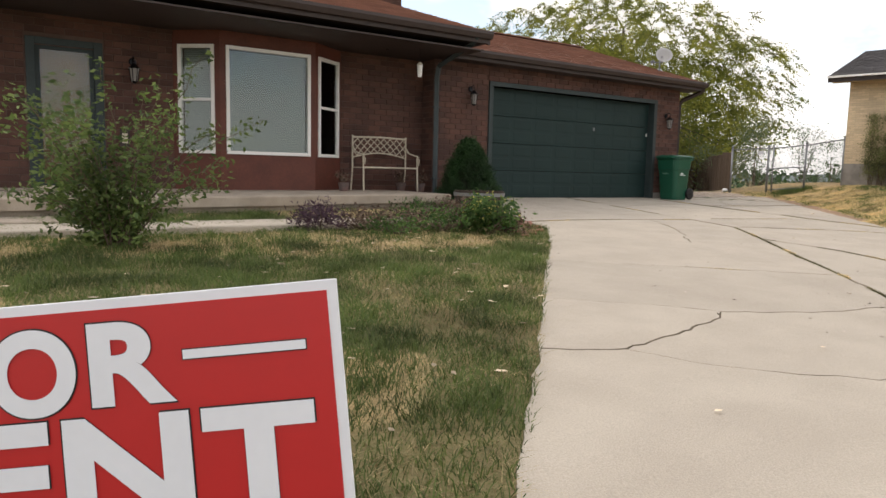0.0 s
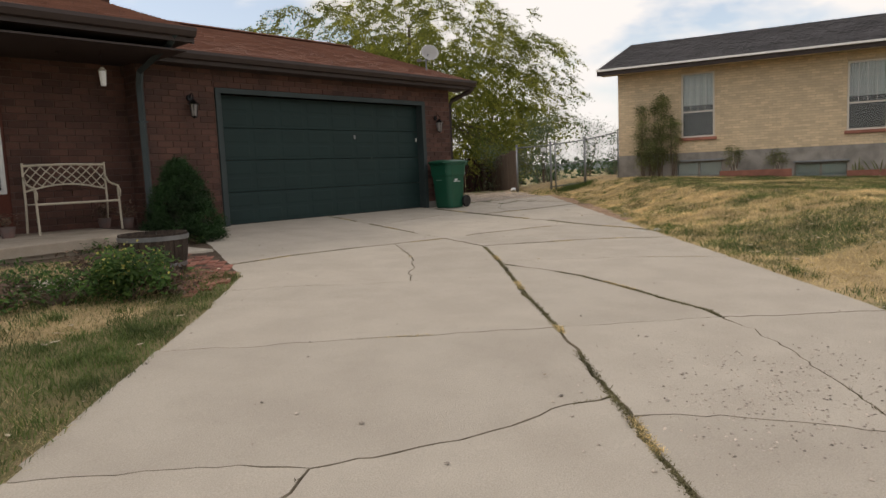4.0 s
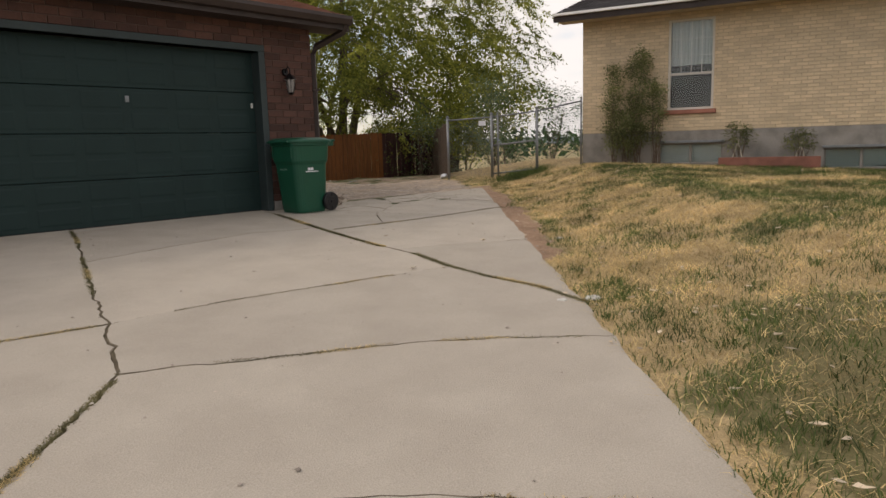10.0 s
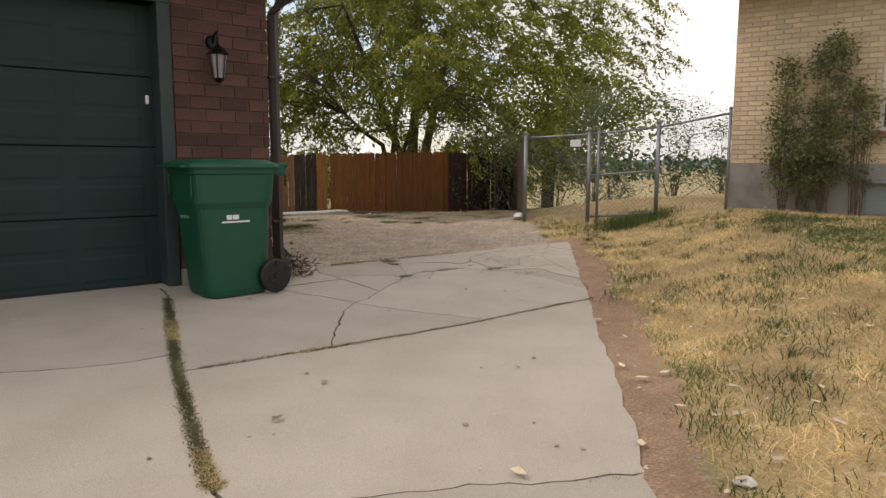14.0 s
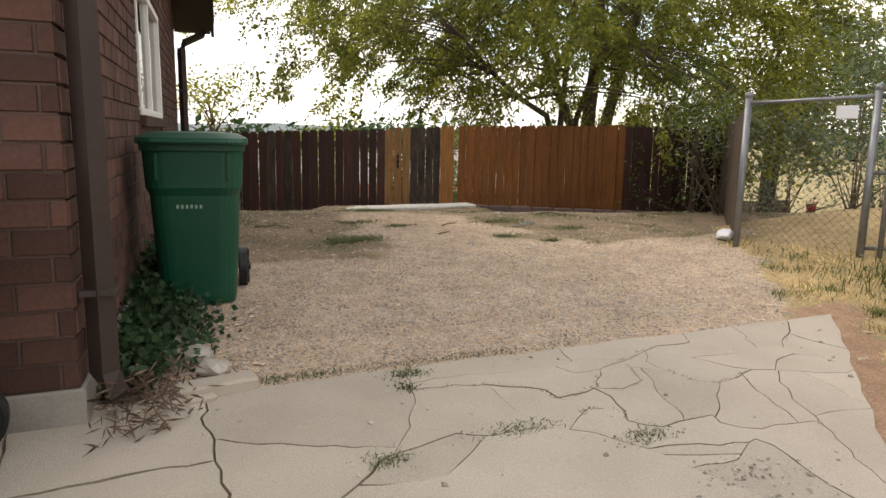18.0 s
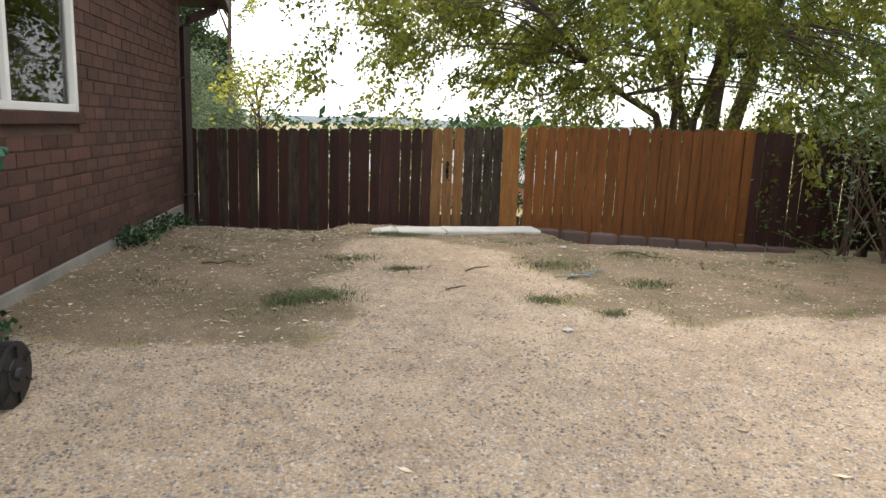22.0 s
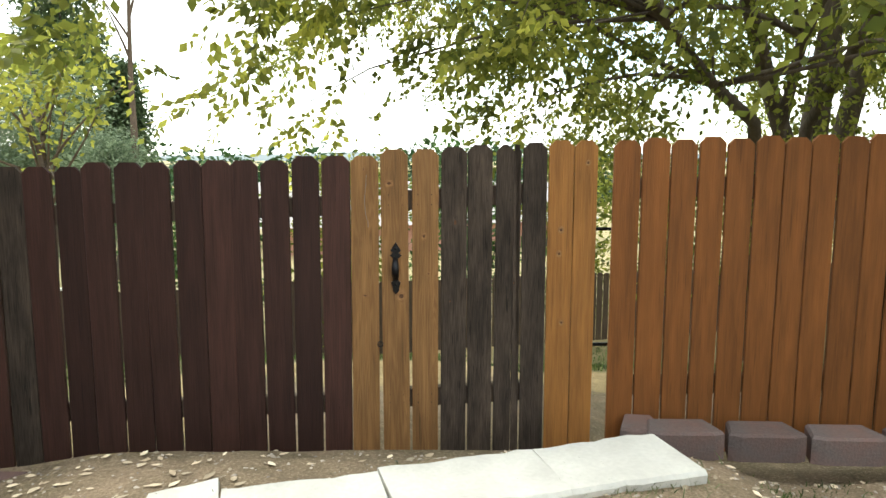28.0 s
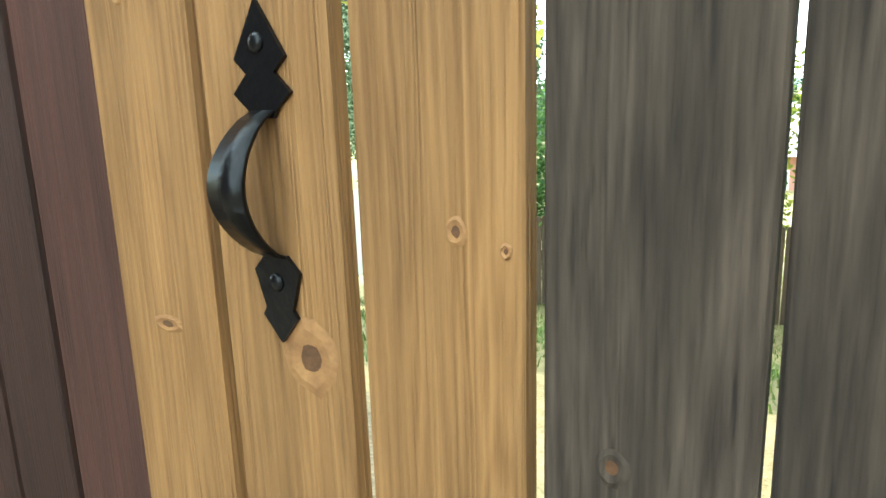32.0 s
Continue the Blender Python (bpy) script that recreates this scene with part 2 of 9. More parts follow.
M.update(
    leaf=leaf_mat("tree leaves", (0.215, 0.225, 0.042), (0.075, 0.095, 0.020), trans=0.6),
    yleaf=leaf_mat("yellow green leaves", (0.36, 0.35, 0.065), (0.16, 0.18, 0.036), trans=0.6),
    shrub=leaf_mat("shrub leaves", (0.10, 0.17, 0.045), (0.03, 0.07, 0.02)),
    conifer=leaf_mat("dense needle foliage", (0.032, 0.075, 0.022), (0.012, 0.034, 0.010), trans=0.15),
    poplar=leaf_mat("poplar leaves", (0.085, 0.12, 0.05), (0.032, 0.055, 0.022), trans=0.3),
    greyleaf=leaf_mat("grey green leaves", (0.22, 0.27, 0.17), (0.09, 0.13, 0.07), trans=0.3),
    drystem=leaf_mat("dry stems and seed heads", (0.20, 0.135, 0.095), (0.08, 0.055, 0.04), trans=0.1),
    purple=leaf_mat("purple flower heads", (0.10, 0.055, 0.08), (0.05, 0.03, 0.04), trans=0.2),
    flower=leaf_mat("yellow flower heads", (0.55, 0.48, 0.12), (0.18, 0.22, 0.06), trans=0.2),
    grass=leaf_mat("green grass blades", (0.120, 0.158, 0.046), (0.048, 0.077, 0.021), trans=0.3),
    thatch=leaf_mat("brown dead grass blades", (0.42, 0.335, 0.175), (0.20, 0.16, 0.08), trans=0.2),
    straw=leaf_mat("dry grass blades", (0.74, 0.57, 0.29), (0.42, 0.32, 0.15), trans=0.25),
    frontshrub=leaf_mat("front shrub leaves", (0.15, 0.20, 0.06), (0.05, 0.085, 0.026)),
    greyshrub=leaf_mat("dull shrub leaves", (0.23, 0.235, 0.10), (0.09, 0.11, 0.045)),
    weed=leaf_mat("low weeds", (0.17, 0.19, 0.085), (0.08, 0.10, 0.045), trans=0.2),
    moss=leaf_mat("joint moss", (0.21, 0.182, 0.095), (0.10, 0.095, 0.045), trans=0.2),
    ivy=leaf_mat("ivy leaves", (0.06, 0.115, 0.05), (0.022, 0.05, 0.022), trans=0.2),
)


def wood_mat(name, color, tint, rough=0.7, rand=0.15, grain=1.0, weather=0.0):
    """Sawn boards: long grain along z, with rings and a few knots."""
    m = bpy.data.materials.new(name)
    m.use_nodes = True
    n, l = m.node_tree.nodes, m.node_tree.links
    b = n["Principled BSDF"]
    b.inputs["Roughness"].default_value = rough
    b.inputs["Specular IOR Level"].default_value = 0.3
    tc, oi = n.new("ShaderNodeTexCoord"), n.new("ShaderNodeObjectInfo")
    off = n.new("ShaderNodeVectorMath")
    off.operation = "MULTIPLY_ADD"
    cmb = n.new("ShaderNodeCombineXYZ")
    for k in ("X", "Y", "Z"):
        l.new(oi.outputs["Random"], cmb.inputs[k])
    off.inputs[1].default_value = (7.0, 3.0, 11.0)
    l.new(cmb.outputs["Vector"], off.inputs[0])
    l.new(tc.outputs["Object"], off.inputs[2])
    mp = n.new("ShaderNodeMapping")
    mp.inputs["Scale"].default_value = (24, 24, 1.0)
    l.new(off.outputs["Vector"], mp.inputs["Vector"])
    rings = n.new("ShaderNodeTexNoise")
    rings.inputs["Scale"].default_value, rings.inputs["Detail"].default_value = 1.1, 2.0
    rings.inputs["Distortion"].default_value = 0.6
    l.new(mp.outputs["Vector"], rings.inputs["Vector"])
    sn = n.new("ShaderNodeMath")
    sn.operation = "MULTIPLY"
    sn.inputs[1].default_value = 70.0
    l.new(rings.outputs["Fac"], sn.inputs[0])
    si = n.new("ShaderNodeMath")
    si.operation = "SINE"
    l.new(sn.outputs["Value"], si.inputs[0])
    mp2 = n.new("ShaderNodeMapping")
    mp2.inputs["Scale"].default_value = (300 - 120 * weather, 300 - 120 * weather, 5 + 16 * weather)
    l.new(off.outputs["Vector"], mp2.inputs["Vector"])
    fib = n.new("ShaderNodeTexNoise")
    fib.inputs["Scale"].default_value, fib.inputs["Detail"].default_value = 1.0, 5.0
    l.new(mp2.outputs["Vector"], fib.inputs["Vector"])
    mix1 = n.new("ShaderNodeMath")
    mix1.operation = "MULTIPLY_ADD"
    mix1.inputs[1].default_value = 0.06 * grain
    l.new(si.outputs["Value"], mix1.inputs[0])
    l.new(fib.outputs["Fac"], mix1.inputs[2])
    ramp = n.new("ShaderNodeValToRGB")
    ramp.color_ramp.elements[0].position, ramp.color_ramp.elements[1].position = 0.16, 0.80
    ramp.color_ramp.elements[0].color, ramp.color_ramp.elements[1].color = (*tint, 1), (*color, 1)
    l.new(mix1.outputs["Value"], ramp.inputs["Fac"])
    blot = n.new("ShaderNodeTexNoise")
    blot.inputs["Scale"].default_value, blot.inputs["Detail"].default_value = 4.0, 3.0
    mp3 = n.new("ShaderNodeMapping")
    mp3.inputs["Scale"].default_value = (6 - 2 * weather, 6 - 2 * weather, 0.7 + 0.8 * weather)
    l.new(off.outputs["Vector"], mp3.inputs["Vector"])
    l.new(mp3.outputs["Vector"], blot.inputs["Vector"])
    mr = n.new("ShaderNodeMapRange")
    mr.inputs["From Min"].default_value, mr.inputs["From Max"].default_value = 0.3, 0.7
    mr.inputs["To Min"].default_value, mr.inputs["To Max"].default_value = 0.74 - 0.35 * weather, 1.15 + 0.25 * weather
    l.new(blot.outputs["Fac"], mr.inputs["Value"])
    rr = n.new("ShaderNodeMapRange")
    rr.inputs["To Min"].default_value, rr.inputs["To Max"].default_value = 1 - rand, 1 + rand
    l.new(oi.outputs["Random"], rr.inputs["Value"])
    mul = n.new("ShaderNodeMath")
    mul.operation = "MULTIPLY"
    l.new(mr.outputs["Result"], mul.inputs[0])
    l.new(rr.outputs["Result"], mul.inputs[1])
    hsv = n.new("ShaderNodeHueSaturation")
    l.new(ramp.outputs["Color"], hsv.inputs["Color"])
    # drying cracks along the grain
    mp4 = n.new("ShaderNodeMapping")
    mp4.inputs["Scale"].default_value = (85, 85, 3.5 + 7 * weather)
    l.new(off.outputs["Vector"], mp4.inputs["Vector"])
    crk = n.new("ShaderNodeTexNoise")
    crk.inputs["Scale"].default_value, crk.inputs["Detail"].default_value = 1.0, 3.0
    l.new(mp4.outputs["Vector"], crk.inputs["Vector"])
    cr = n.new("ShaderNodeMapRange")
    cr.inputs["From Min"].default_value, cr.inputs["From Max"].default_value = 0.29, 0.37
    cr.inputs["To Min"].default_value, cr.inputs["To Max"].default_value = 0.72 - 0.5 * weather, 1.0
    l.new(crk.outputs["Fac"], cr.inputs["Value"])
    mul2 = n.new("ShaderNodeMath")
    mul2.operation = "MULTIPLY"
    l.new(mul.outputs["Value"], mul2.inputs[0])
    l.new(cr.outputs["Result"], mul2.inputs[1])
    l.new(mul2.outputs["Value"], hsv.inputs["Value"])
    l.new(hsv.outputs["Color"], b.inputs["Base Color"])
    bp = n.new("ShaderNodeBump")
    bp.inputs["Strength"].default_value, bp.inputs["Distance"].default_value = min(0.5 * grain, 0.75), 0.004
    l.new(mix1.outputs["Value"], bp.inputs["Height"])
    l.new(bp.outputs["Normal"], b.inputs["Normal"])
    return m


M.update(
    wdark=wood_mat("dark brown stained boards", (0.060, 0.024, 0.018), (0.027, 0.012, 0.009), rand=0.3),
    wgrey=wood_mat("weathered grey brown boards", (0.080, 0.059, 0.044), (0.022, 0.015, 0.012), rough=0.9, grain=1.2, weather=0.58),
    wtan=wood_mat("fresh tan stained boards", (0.280, 0.148, 0.057), (0.165, 0.080, 0.028), rand=0.14, grain=2.2),
    wnew=wood_mat("new orange tan boards", (0.33, 0.150, 0.040), (0.235, 0.096, 0.024), rand=0.08, grain=1.2),
    worange=wood_mat("orange stained boards", (0.205, 0.077, 0.018), (0.140, 0.048, 0.011), rand=0.14, grain=0.8),
    wpole=wood_mat("pale weathered round post", (0.21, 0.150, 0.10), (0.12, 0.085, 0.055), rough=0.9),
    wpost=wood_mat("grey weathered post", (0.12, 0.085, 0.06), (0.06, 0.042, 0.03), rough=0.9),
)

# ---------------------------------------------------------------- mesh helpers


def link(name, me, material, parent=None):
    for mm in (material if isinstance(material, (list, tuple)) else [material]):
        if mm:
            me.materials.append(mm)
    ob = new(name, me)
    if parent:
        ob.parent = parent
    return ob


def part(name, bm, material, parent=None, label="", smooth=False):
    """One bmesh as one mesh object under a thing or a part."""
    me = bpy.data.meshes.new(name)
    bm.to_mesh(me)
    bm.free()
    if smooth:
        me.shade_smooth()
    ob = link(name, me, material, parent)
    if label:
        tagged(ob, label)
    return ob


def pmesh(name, verts, faces, material, parent=None, label="", smooth=False):
    me = bpy.data.meshes.new(name)
    me.from_pydata([tuple(v) for v in verts], [], faces)
    me.update()
    if smooth:
        me.shade_smooth()
    ob = link(name, me, material, parent)
    if label:
        tagged(ob, label)
    return ob


def thing(name, label, category, at=(0, 0, 0), rz=0, group="", kind=""):
    ob = new(name)
    ob.matrix_world = pose(*at, 0, 0, rz)
    return tagged(ob, label, category, group, kind)


def box(bm, x0, x1, y0, y1, z0, z1, bevel=0.0, m=None):
    vs = [bm.verts.new(v) for v in ((x0, y0, z0), (x1, y0, z0), (x1, y1, z0), (x0, y1, z0), (x0, y0, z1), (x1, y0, z1), (x1, y1, z1), (x0, y1, z1))]
    fs = [bm.faces.new([vs[i] for i in f]) for f in ((3, 2, 1, 0), (4, 5, 6, 7), (0, 1, 5, 4), (1, 2, 6, 5), (2, 3, 7, 6), (3, 0, 4, 7))]
    if m is not None:
        for v in vs:
            v.co = m @ v.co
    if bevel:
        es = list({e for f in fs for e in f.edges})
        bmesh.ops.bevel(bm, geom=es, offset=bevel, segments=1, affect="EDGES")
    return bm


def bx(x0, x1, y0, y1, z0, z1, bevel=0.0):
    return box(bmesh.new(), x0, x1, y0, y1, z0, z1, bevel)


def tube(bm, pts, radii, sides=8, cap=True):
    """A tapered tube along points."""
    pts = [Vector(p) for p in pts]
    if not isinstance(radii, (list, tuple)):
        radii = [radii] * len(pts)
    rings = []
    ref = Vector((0.0, 0.0, 1.0))
    for i, p in enumerate(pts):
        d = (pts[min(i + 1, len(pts) - 1)] - pts[max(i - 1, 0)]).normalized()
        r = ref if abs(d.dot(ref)) < 0.95 else Vector((1, 0, 0))
        u = d.cross(r).normalized()
        w = d.cross(u)
        rings.append([bm.verts.new(p + radii[i] * (math.cos(a) * u + math.sin(a) * w)) for a in [2 * math.pi * k / sides for k in range(sides)]])
    for a, b in zip(rings, rings[1:]):
        for k in range(sides):
            bm.faces.new((a[k], a[(k + 1) % sides], b[(k + 1) % sides], b[k]))
    if cap:
        bm.faces.new(rings[0][::-1])
        bm.faces.new(rings[-1])
    return bm


def tb(pts, radii, sides=8):
    bm = tube(bmesh.new(), pts, radii, sides)
    bmesh.ops.recalc_face_normals(bm, faces=bm.faces)
    return bm


def smoothstep(a, b, x):
    t = min(max((x - a) / (b - a), 0.0), 1.0)
    return t * t * (3 - 2 * t)


# ---------------------------------------------------------------- plan
# x runs along the garage front to the right, y to the back yard, z up; the garage floor is at 0.
def fence_y(x):
    return 8.944 - 0.287 * x


EDGE_L = [(-14.2, -12.1), (-12.3, -10.05), (-11.4, -9.1), (-9.73, -7.3), (-8.46, -5.94), (-7.54, -4.88), (-6.95, -3.5), (-6.3, -1.9), (-5.5, -0.3), (-5.35, 0.0)]


def drive_right(y):
    """x of the driveway's far edge at y."""
    return y / 0.9375 + 5.2


def drive_left(y):
    for (xa, ya), (xb, yb) in zip(EDGE_L, EDGE_L[1:]):
        if y <= yb:
            return xa + (xb - xa) * (y - ya) / (yb - ya)
    return EDGE_L[-1][0]


def ground_z(x, y):
    z = 0.037 * min(y, 0.0) if y > -25 else -0.925
    past = y - fence_y(max(min(x, 12), 0))
    if y > 0:
        beside = 1 - smoothstep(3.0, 3.7, x) * (1 - smoothstep(5.85, 6.3, x))
        z += 0.05 * smoothstep(0, 3, y) - 0.07 * smoothstep(-2.4, -1.0, past)
        z -= 0.15 * beside * smoothstep(-1.5, -0.6, past) + (0.20 - 0.06 * beside) * smoothstep(-0.5, -0.25, past)
    if past > 0 and y > 3:
        z -= 2.5 * smoothstep(0.4, 10.5, past)
    side = x - drive_right(min(y, 0.2)) if y < 3 else x - 7.5
    z += 0.45 * smoothstep(0.2, 4.0, side) * smoothstep(5, 0.5, y)
    if y < 0.5:
        z += 0.05 * smoothstep(0.1, 2.5, drive_left(y) - x) * smoothstep(-14, -10, y)
    return z

from mathutils.geometry import delaunay_2d_cdt

# ---------------------------------------------------------------- ground
ZONES = [  # base, second tone, speckle
    ((0.42, 0.33, 0.17), (0.30, 0.26, 0.13), (0.36, 0.30, 0.18)),  # dry field
    ((0.145, 0.130, 0.058), (0.21, 0.175, 0.085), (0.11, 0.11, 0.042)),  # green lawn
    ((0.50, 0.37, 0.20), (0.34, 0.255, 0.13), (0.45, 0.33, 0.18)),  # dry lawn
    ((0.53, 0.40, 0.28), (0.44, 0.325, 0.225), (0.55, 0.45, 0.34)),  # gravel
    ((0.38, 0.245, 0.16), (0.31, 0.20, 0.13), (0.36, 0.25, 0.175)),  # red bare dirt
    ((0.12, 0.085, 0.06), (0.075, 0.055, 0.04), (0.19, 0.14, 0.10)),  # mulch
    ((0.29, 0.215, 0.145), (0.185, 0.145, 0.09), (0.31, 0.24, 0.17)),  # dirt with weeds
    ((0.20, 0.165, 0.115), (0.13, 0.105, 0.07), (0.24, 0.20, 0.145)),  # dark earth in the joints
]


def ground_mat():
    """Earth whose patches grade into one another along ragged edges."""
    m = bpy.data.materials.new("yard earth")
    m.use_nodes = True
    n, l = m.node_tree.nodes, m.node_tree.links
    bs = n["Principled BSDF"]
    bs.inputs["Roughness"].default_value = 0.95
    bs.inputs["Specular IOR Level"].default_value = 0.2
    tc = n.new("ShaderNodeTexCoord")

    def tex(scale, detail=5.0):
        t = n.new("ShaderNodeTexNoise")
        t.inputs["Scale"].default_value, t.inputs["Detail"].default_value = scale, detail
        t.inputs["Roughness"].default_value = 0.62
        l.new(tc.outputs["Object"], t.inputs["Vector"])
        return t.outputs["Fac"]

    def remap(src, a, b, c=0.0, d=1.0):
        r = n.new("ShaderNodeMapRange")
        for k, v in (("From Min", a), ("From Max", b), ("To Min", c), ("To Max", d)):
            r.inputs[k].default_value = v
        l.new(src, r.inputs["Value"])
        return r.outputs["Result"]

    def mix(f, a, b):
        x = n.new("ShaderNodeMix")
        x.data_type = "RGBA"
        l.new(f, x.inputs["Factor"])
        for k, v in (("A", a), ("B", b)):
            if isinstance(v, tuple):
                x.inputs[k].default_value = (*v, 1)
            else:
                l.new(v, x.inputs[k])
        return x.outputs["Result"]
    big, mid, fine = tex(1.3), tex(9.0), tex(75.0, 3.0)
    tone, fleck = remap(big, 0.38, 0.62), remap(fine, 0.55, 0.72)
    rag = remap(mid, 0.25, 0.75, -0.42, 0.42)
    col = None
    for i, (a, b, c) in enumerate(ZONES):
        z = mix(fleck, mix(tone, a, b), c)
        if col is None:
            col = z
            continue
        at = n.new("ShaderNodeAttribute")
        at.attribute_name = "zone_%d" % i
        add = n.new("ShaderNodeMath")
        add.operation = "ADD"
        l.new(at.outputs["Fac"], add.inputs[0])
        l.new(rag, add.inputs[1])
        col = mix(remap(add.outputs["Value"], 0.36, 0.64), col, z)
    hsv = n.new("ShaderNodeHueSaturation")
    l.new(col, hsv.inputs["Color"])
    mul = n.new("ShaderNodeMath")
    mul.operation = "MULTIPLY"
    l.new(remap(fine, 0.3, 0.7, 0.72, 1.28), mul.inputs[0])
    l.new(remap(mid, 0.3, 0.7, 0.82, 1.15), mul.inputs[1])
    l.new(mul.outputs["Value"], hsv.inputs["Value"])
    l.new(hsv.outputs["Color"], bs.inputs["Base Color"])
    bp = n.new("ShaderNodeBump")
    bp.inputs["Strength"].default_value, bp.inputs["Distance"].default_value = 0.7, 0.025
    l.new(fine, bp.inputs["Height"])
    l.new(bp.outputs["Normal"], bs.inputs["Normal"])
    return m


def in_drive(x, y):
    return y < 0.0 and drive_left(y) < x < drive_right(y)


def zone(x, y):
    w = 0.25 * noise.noise((x * 0.9, y * 0.9, 3.0)) + 0.12 * noise.noise((x * 3.1, y * 3.1, 7.0))
    if abs(x) > 40 or abs(y) > 40:
        return 0
    if in_drive(x + 0.2, y) and in_drive(x - 0.2, y) and in_drive(x, y + 0.1):
        return 7
    fy = fence_y(x)
    if y > fy and x > -30:
        if y > 19:
            return 0
        return 6 if y < fy + 1.2 + 3 * w and x > 4 else (1 if noise.noise((x * 0.3, y * 0.3, 1.0)) > -0.35 else 2)
    if y < 0.3 and x < drive_left(y) + 0.1:
        if y > -2.6 - 0.6 * smoothstep(-8.2, -7.2, x) * 4 and x < -6.0:
            return 5
        g = noise.noise((x * 0.45 + 4, y * 0.45, 2.0)) + w - 0.07 * (y + 7.9) - 0.22 * smoothstep(-11.6, -10.2, x) * smoothstep(-9.5, -7.5, y) + 0.22 + (0.5 if drive_left(y) - x < 0.55 + w else 0)
        return 1 if g > 0.0 else 2
    side = x - drive_right(min(y, 0.0))
    if y < 0.2:
        if side < -0.3 and x > 0.9:
            return 3
        if side < -0.3:
            return 4
        if y > -5.2 and side < 0.42 + w:
            return 4
        g = noise.noise((x * 0.4, y * 0.4, 5.0)) + w
        return 1 if g > 0.34 - 0.05 * max(-y - 3, 0) - 0.11 * max(side - 2.5, 0) else 2
    edge = 5.0 + 0.75 * min(y, 2.6) + 2.0 * w + 3.0 * smoothstep(2.8, 4.2, y)
    if x < edge:
        n1 = noise.noise((x * 0.9, y * 0.9, 4.0)) + 0.5 * noise.noise((x * 2.6, y * 2.6, 14.0))
        if y > 2.7 + 0.7 * n1 and (x < 3.25 + 0.10 * (y - 3.8) + 0.45 * n1 or x > 4.75 - 0.1 * (y - 4) - 0.9 * n1):
            return 6
        if y > 5.9 + 0.8 * n1:
            return 6
        return 3
    return 2 if w < 0.16 else 1


def spread(a, b, step, far):
    v = list(np.arange(a, b + step / 2, step))
    s = step
    lo, hi = [a], [b]
    while hi[-1] < far:
        s *= 1.35
        hi.append(hi[-1] + s)
        lo.append(lo[-1] - s)
    return lo[:0:-1] + v + hi[1:]


gx, gy = spread(-15, 13, 0.14, 3500), spread(-15, 14, 0.14, 3500)
gv = []
for yy in gy:
    for xx in gx:
        z = ground_z(max(min(xx, 60), -60), max(min(yy, 60), -60))
        if abs(xx) < 20 and abs(yy) < 20:
            z += 0.018 * noise.noise((xx * 1.3, yy * 1.3, 0)) + 0.008 * noise.noise((xx * 5, yy * 5, 2))
        if in_drive(xx + 0.16, yy) and in_drive(xx - 0.16, yy) and in_drive(xx, yy + 0.1):
            z = 0.037 * yy - 0.011
        elif in_drive(xx, yy):
            z = 0.037 * yy - 0.015
        if -20 < xx < 1.0 and 0.1 < yy < 7.5:
            z = -0.3
        gv.append((xx, yy, z))
nx = len(gx)
gf = []
for j in range(len(gy) - 1):
    for i in range(nx - 1):
        gf.append((j * nx + i, j * nx + i + 1, (j + 1) * nx + i + 1, (j + 1) * nx + i))
gme = bpy.data.meshes.new("ground")
gme.from_pydata(gv, [], gf)
ZG = np.array([[zone(xx, yy) for xx in gx] for yy in gy])
GXA, GYA, GZA = np.array(gx), np.array(gy), np.array([v[2] for v in gv]).reshape(len(gy), nx)
for k in range(1, len(ZONES)):
    w = (ZG == k).astype(float)
    for _ in range(1 if k in (3, 4, 7) else 2):
        w[1:-1, 1:-1] = (w[1:-1, 1:-1] * 2 + w[:-2, 1:-1] + w[2:, 1:-1] + w[1:-1, :-2] + w[1:-1, 2:]) / 6
    gme.attributes.new("zone_%d" % k, "FLOAT", "POINT").data.foreach_set("value", w.ravel().astype(np.float32))
gme.materials.append(ground_mat())
gme.shade_smooth()


def ground_at(x, y):
    """Height and zone of the finished ground for arrays of places."""
    i, j = np.clip(np.searchsorted(GXA, x) - 1, 0, GXA.size - 2), np.clip(np.searchsorted(GYA, y) - 1, 0, GYA.size - 2)
    fx, fy = (x - GXA[i]) / (GXA[i + 1] - GXA[i]), (y - GYA[j]) / (GYA[j + 1] - GYA[j])
    z = GZA[j, i] * (1 - fx) * (1 - fy) + GZA[j, i + 1] * fx * (1 - fy) + GZA[j + 1, i] * (1 - fx) * fy + GZA[j + 1, i + 1] * fx * fy
    return z, ZG[j + (fy > 0.5), i + (fx > 0.5)]


tagged(new("ground", gme), "yard ground of dry and green lawn, gravel and bare dirt", "ground", kind="structure")

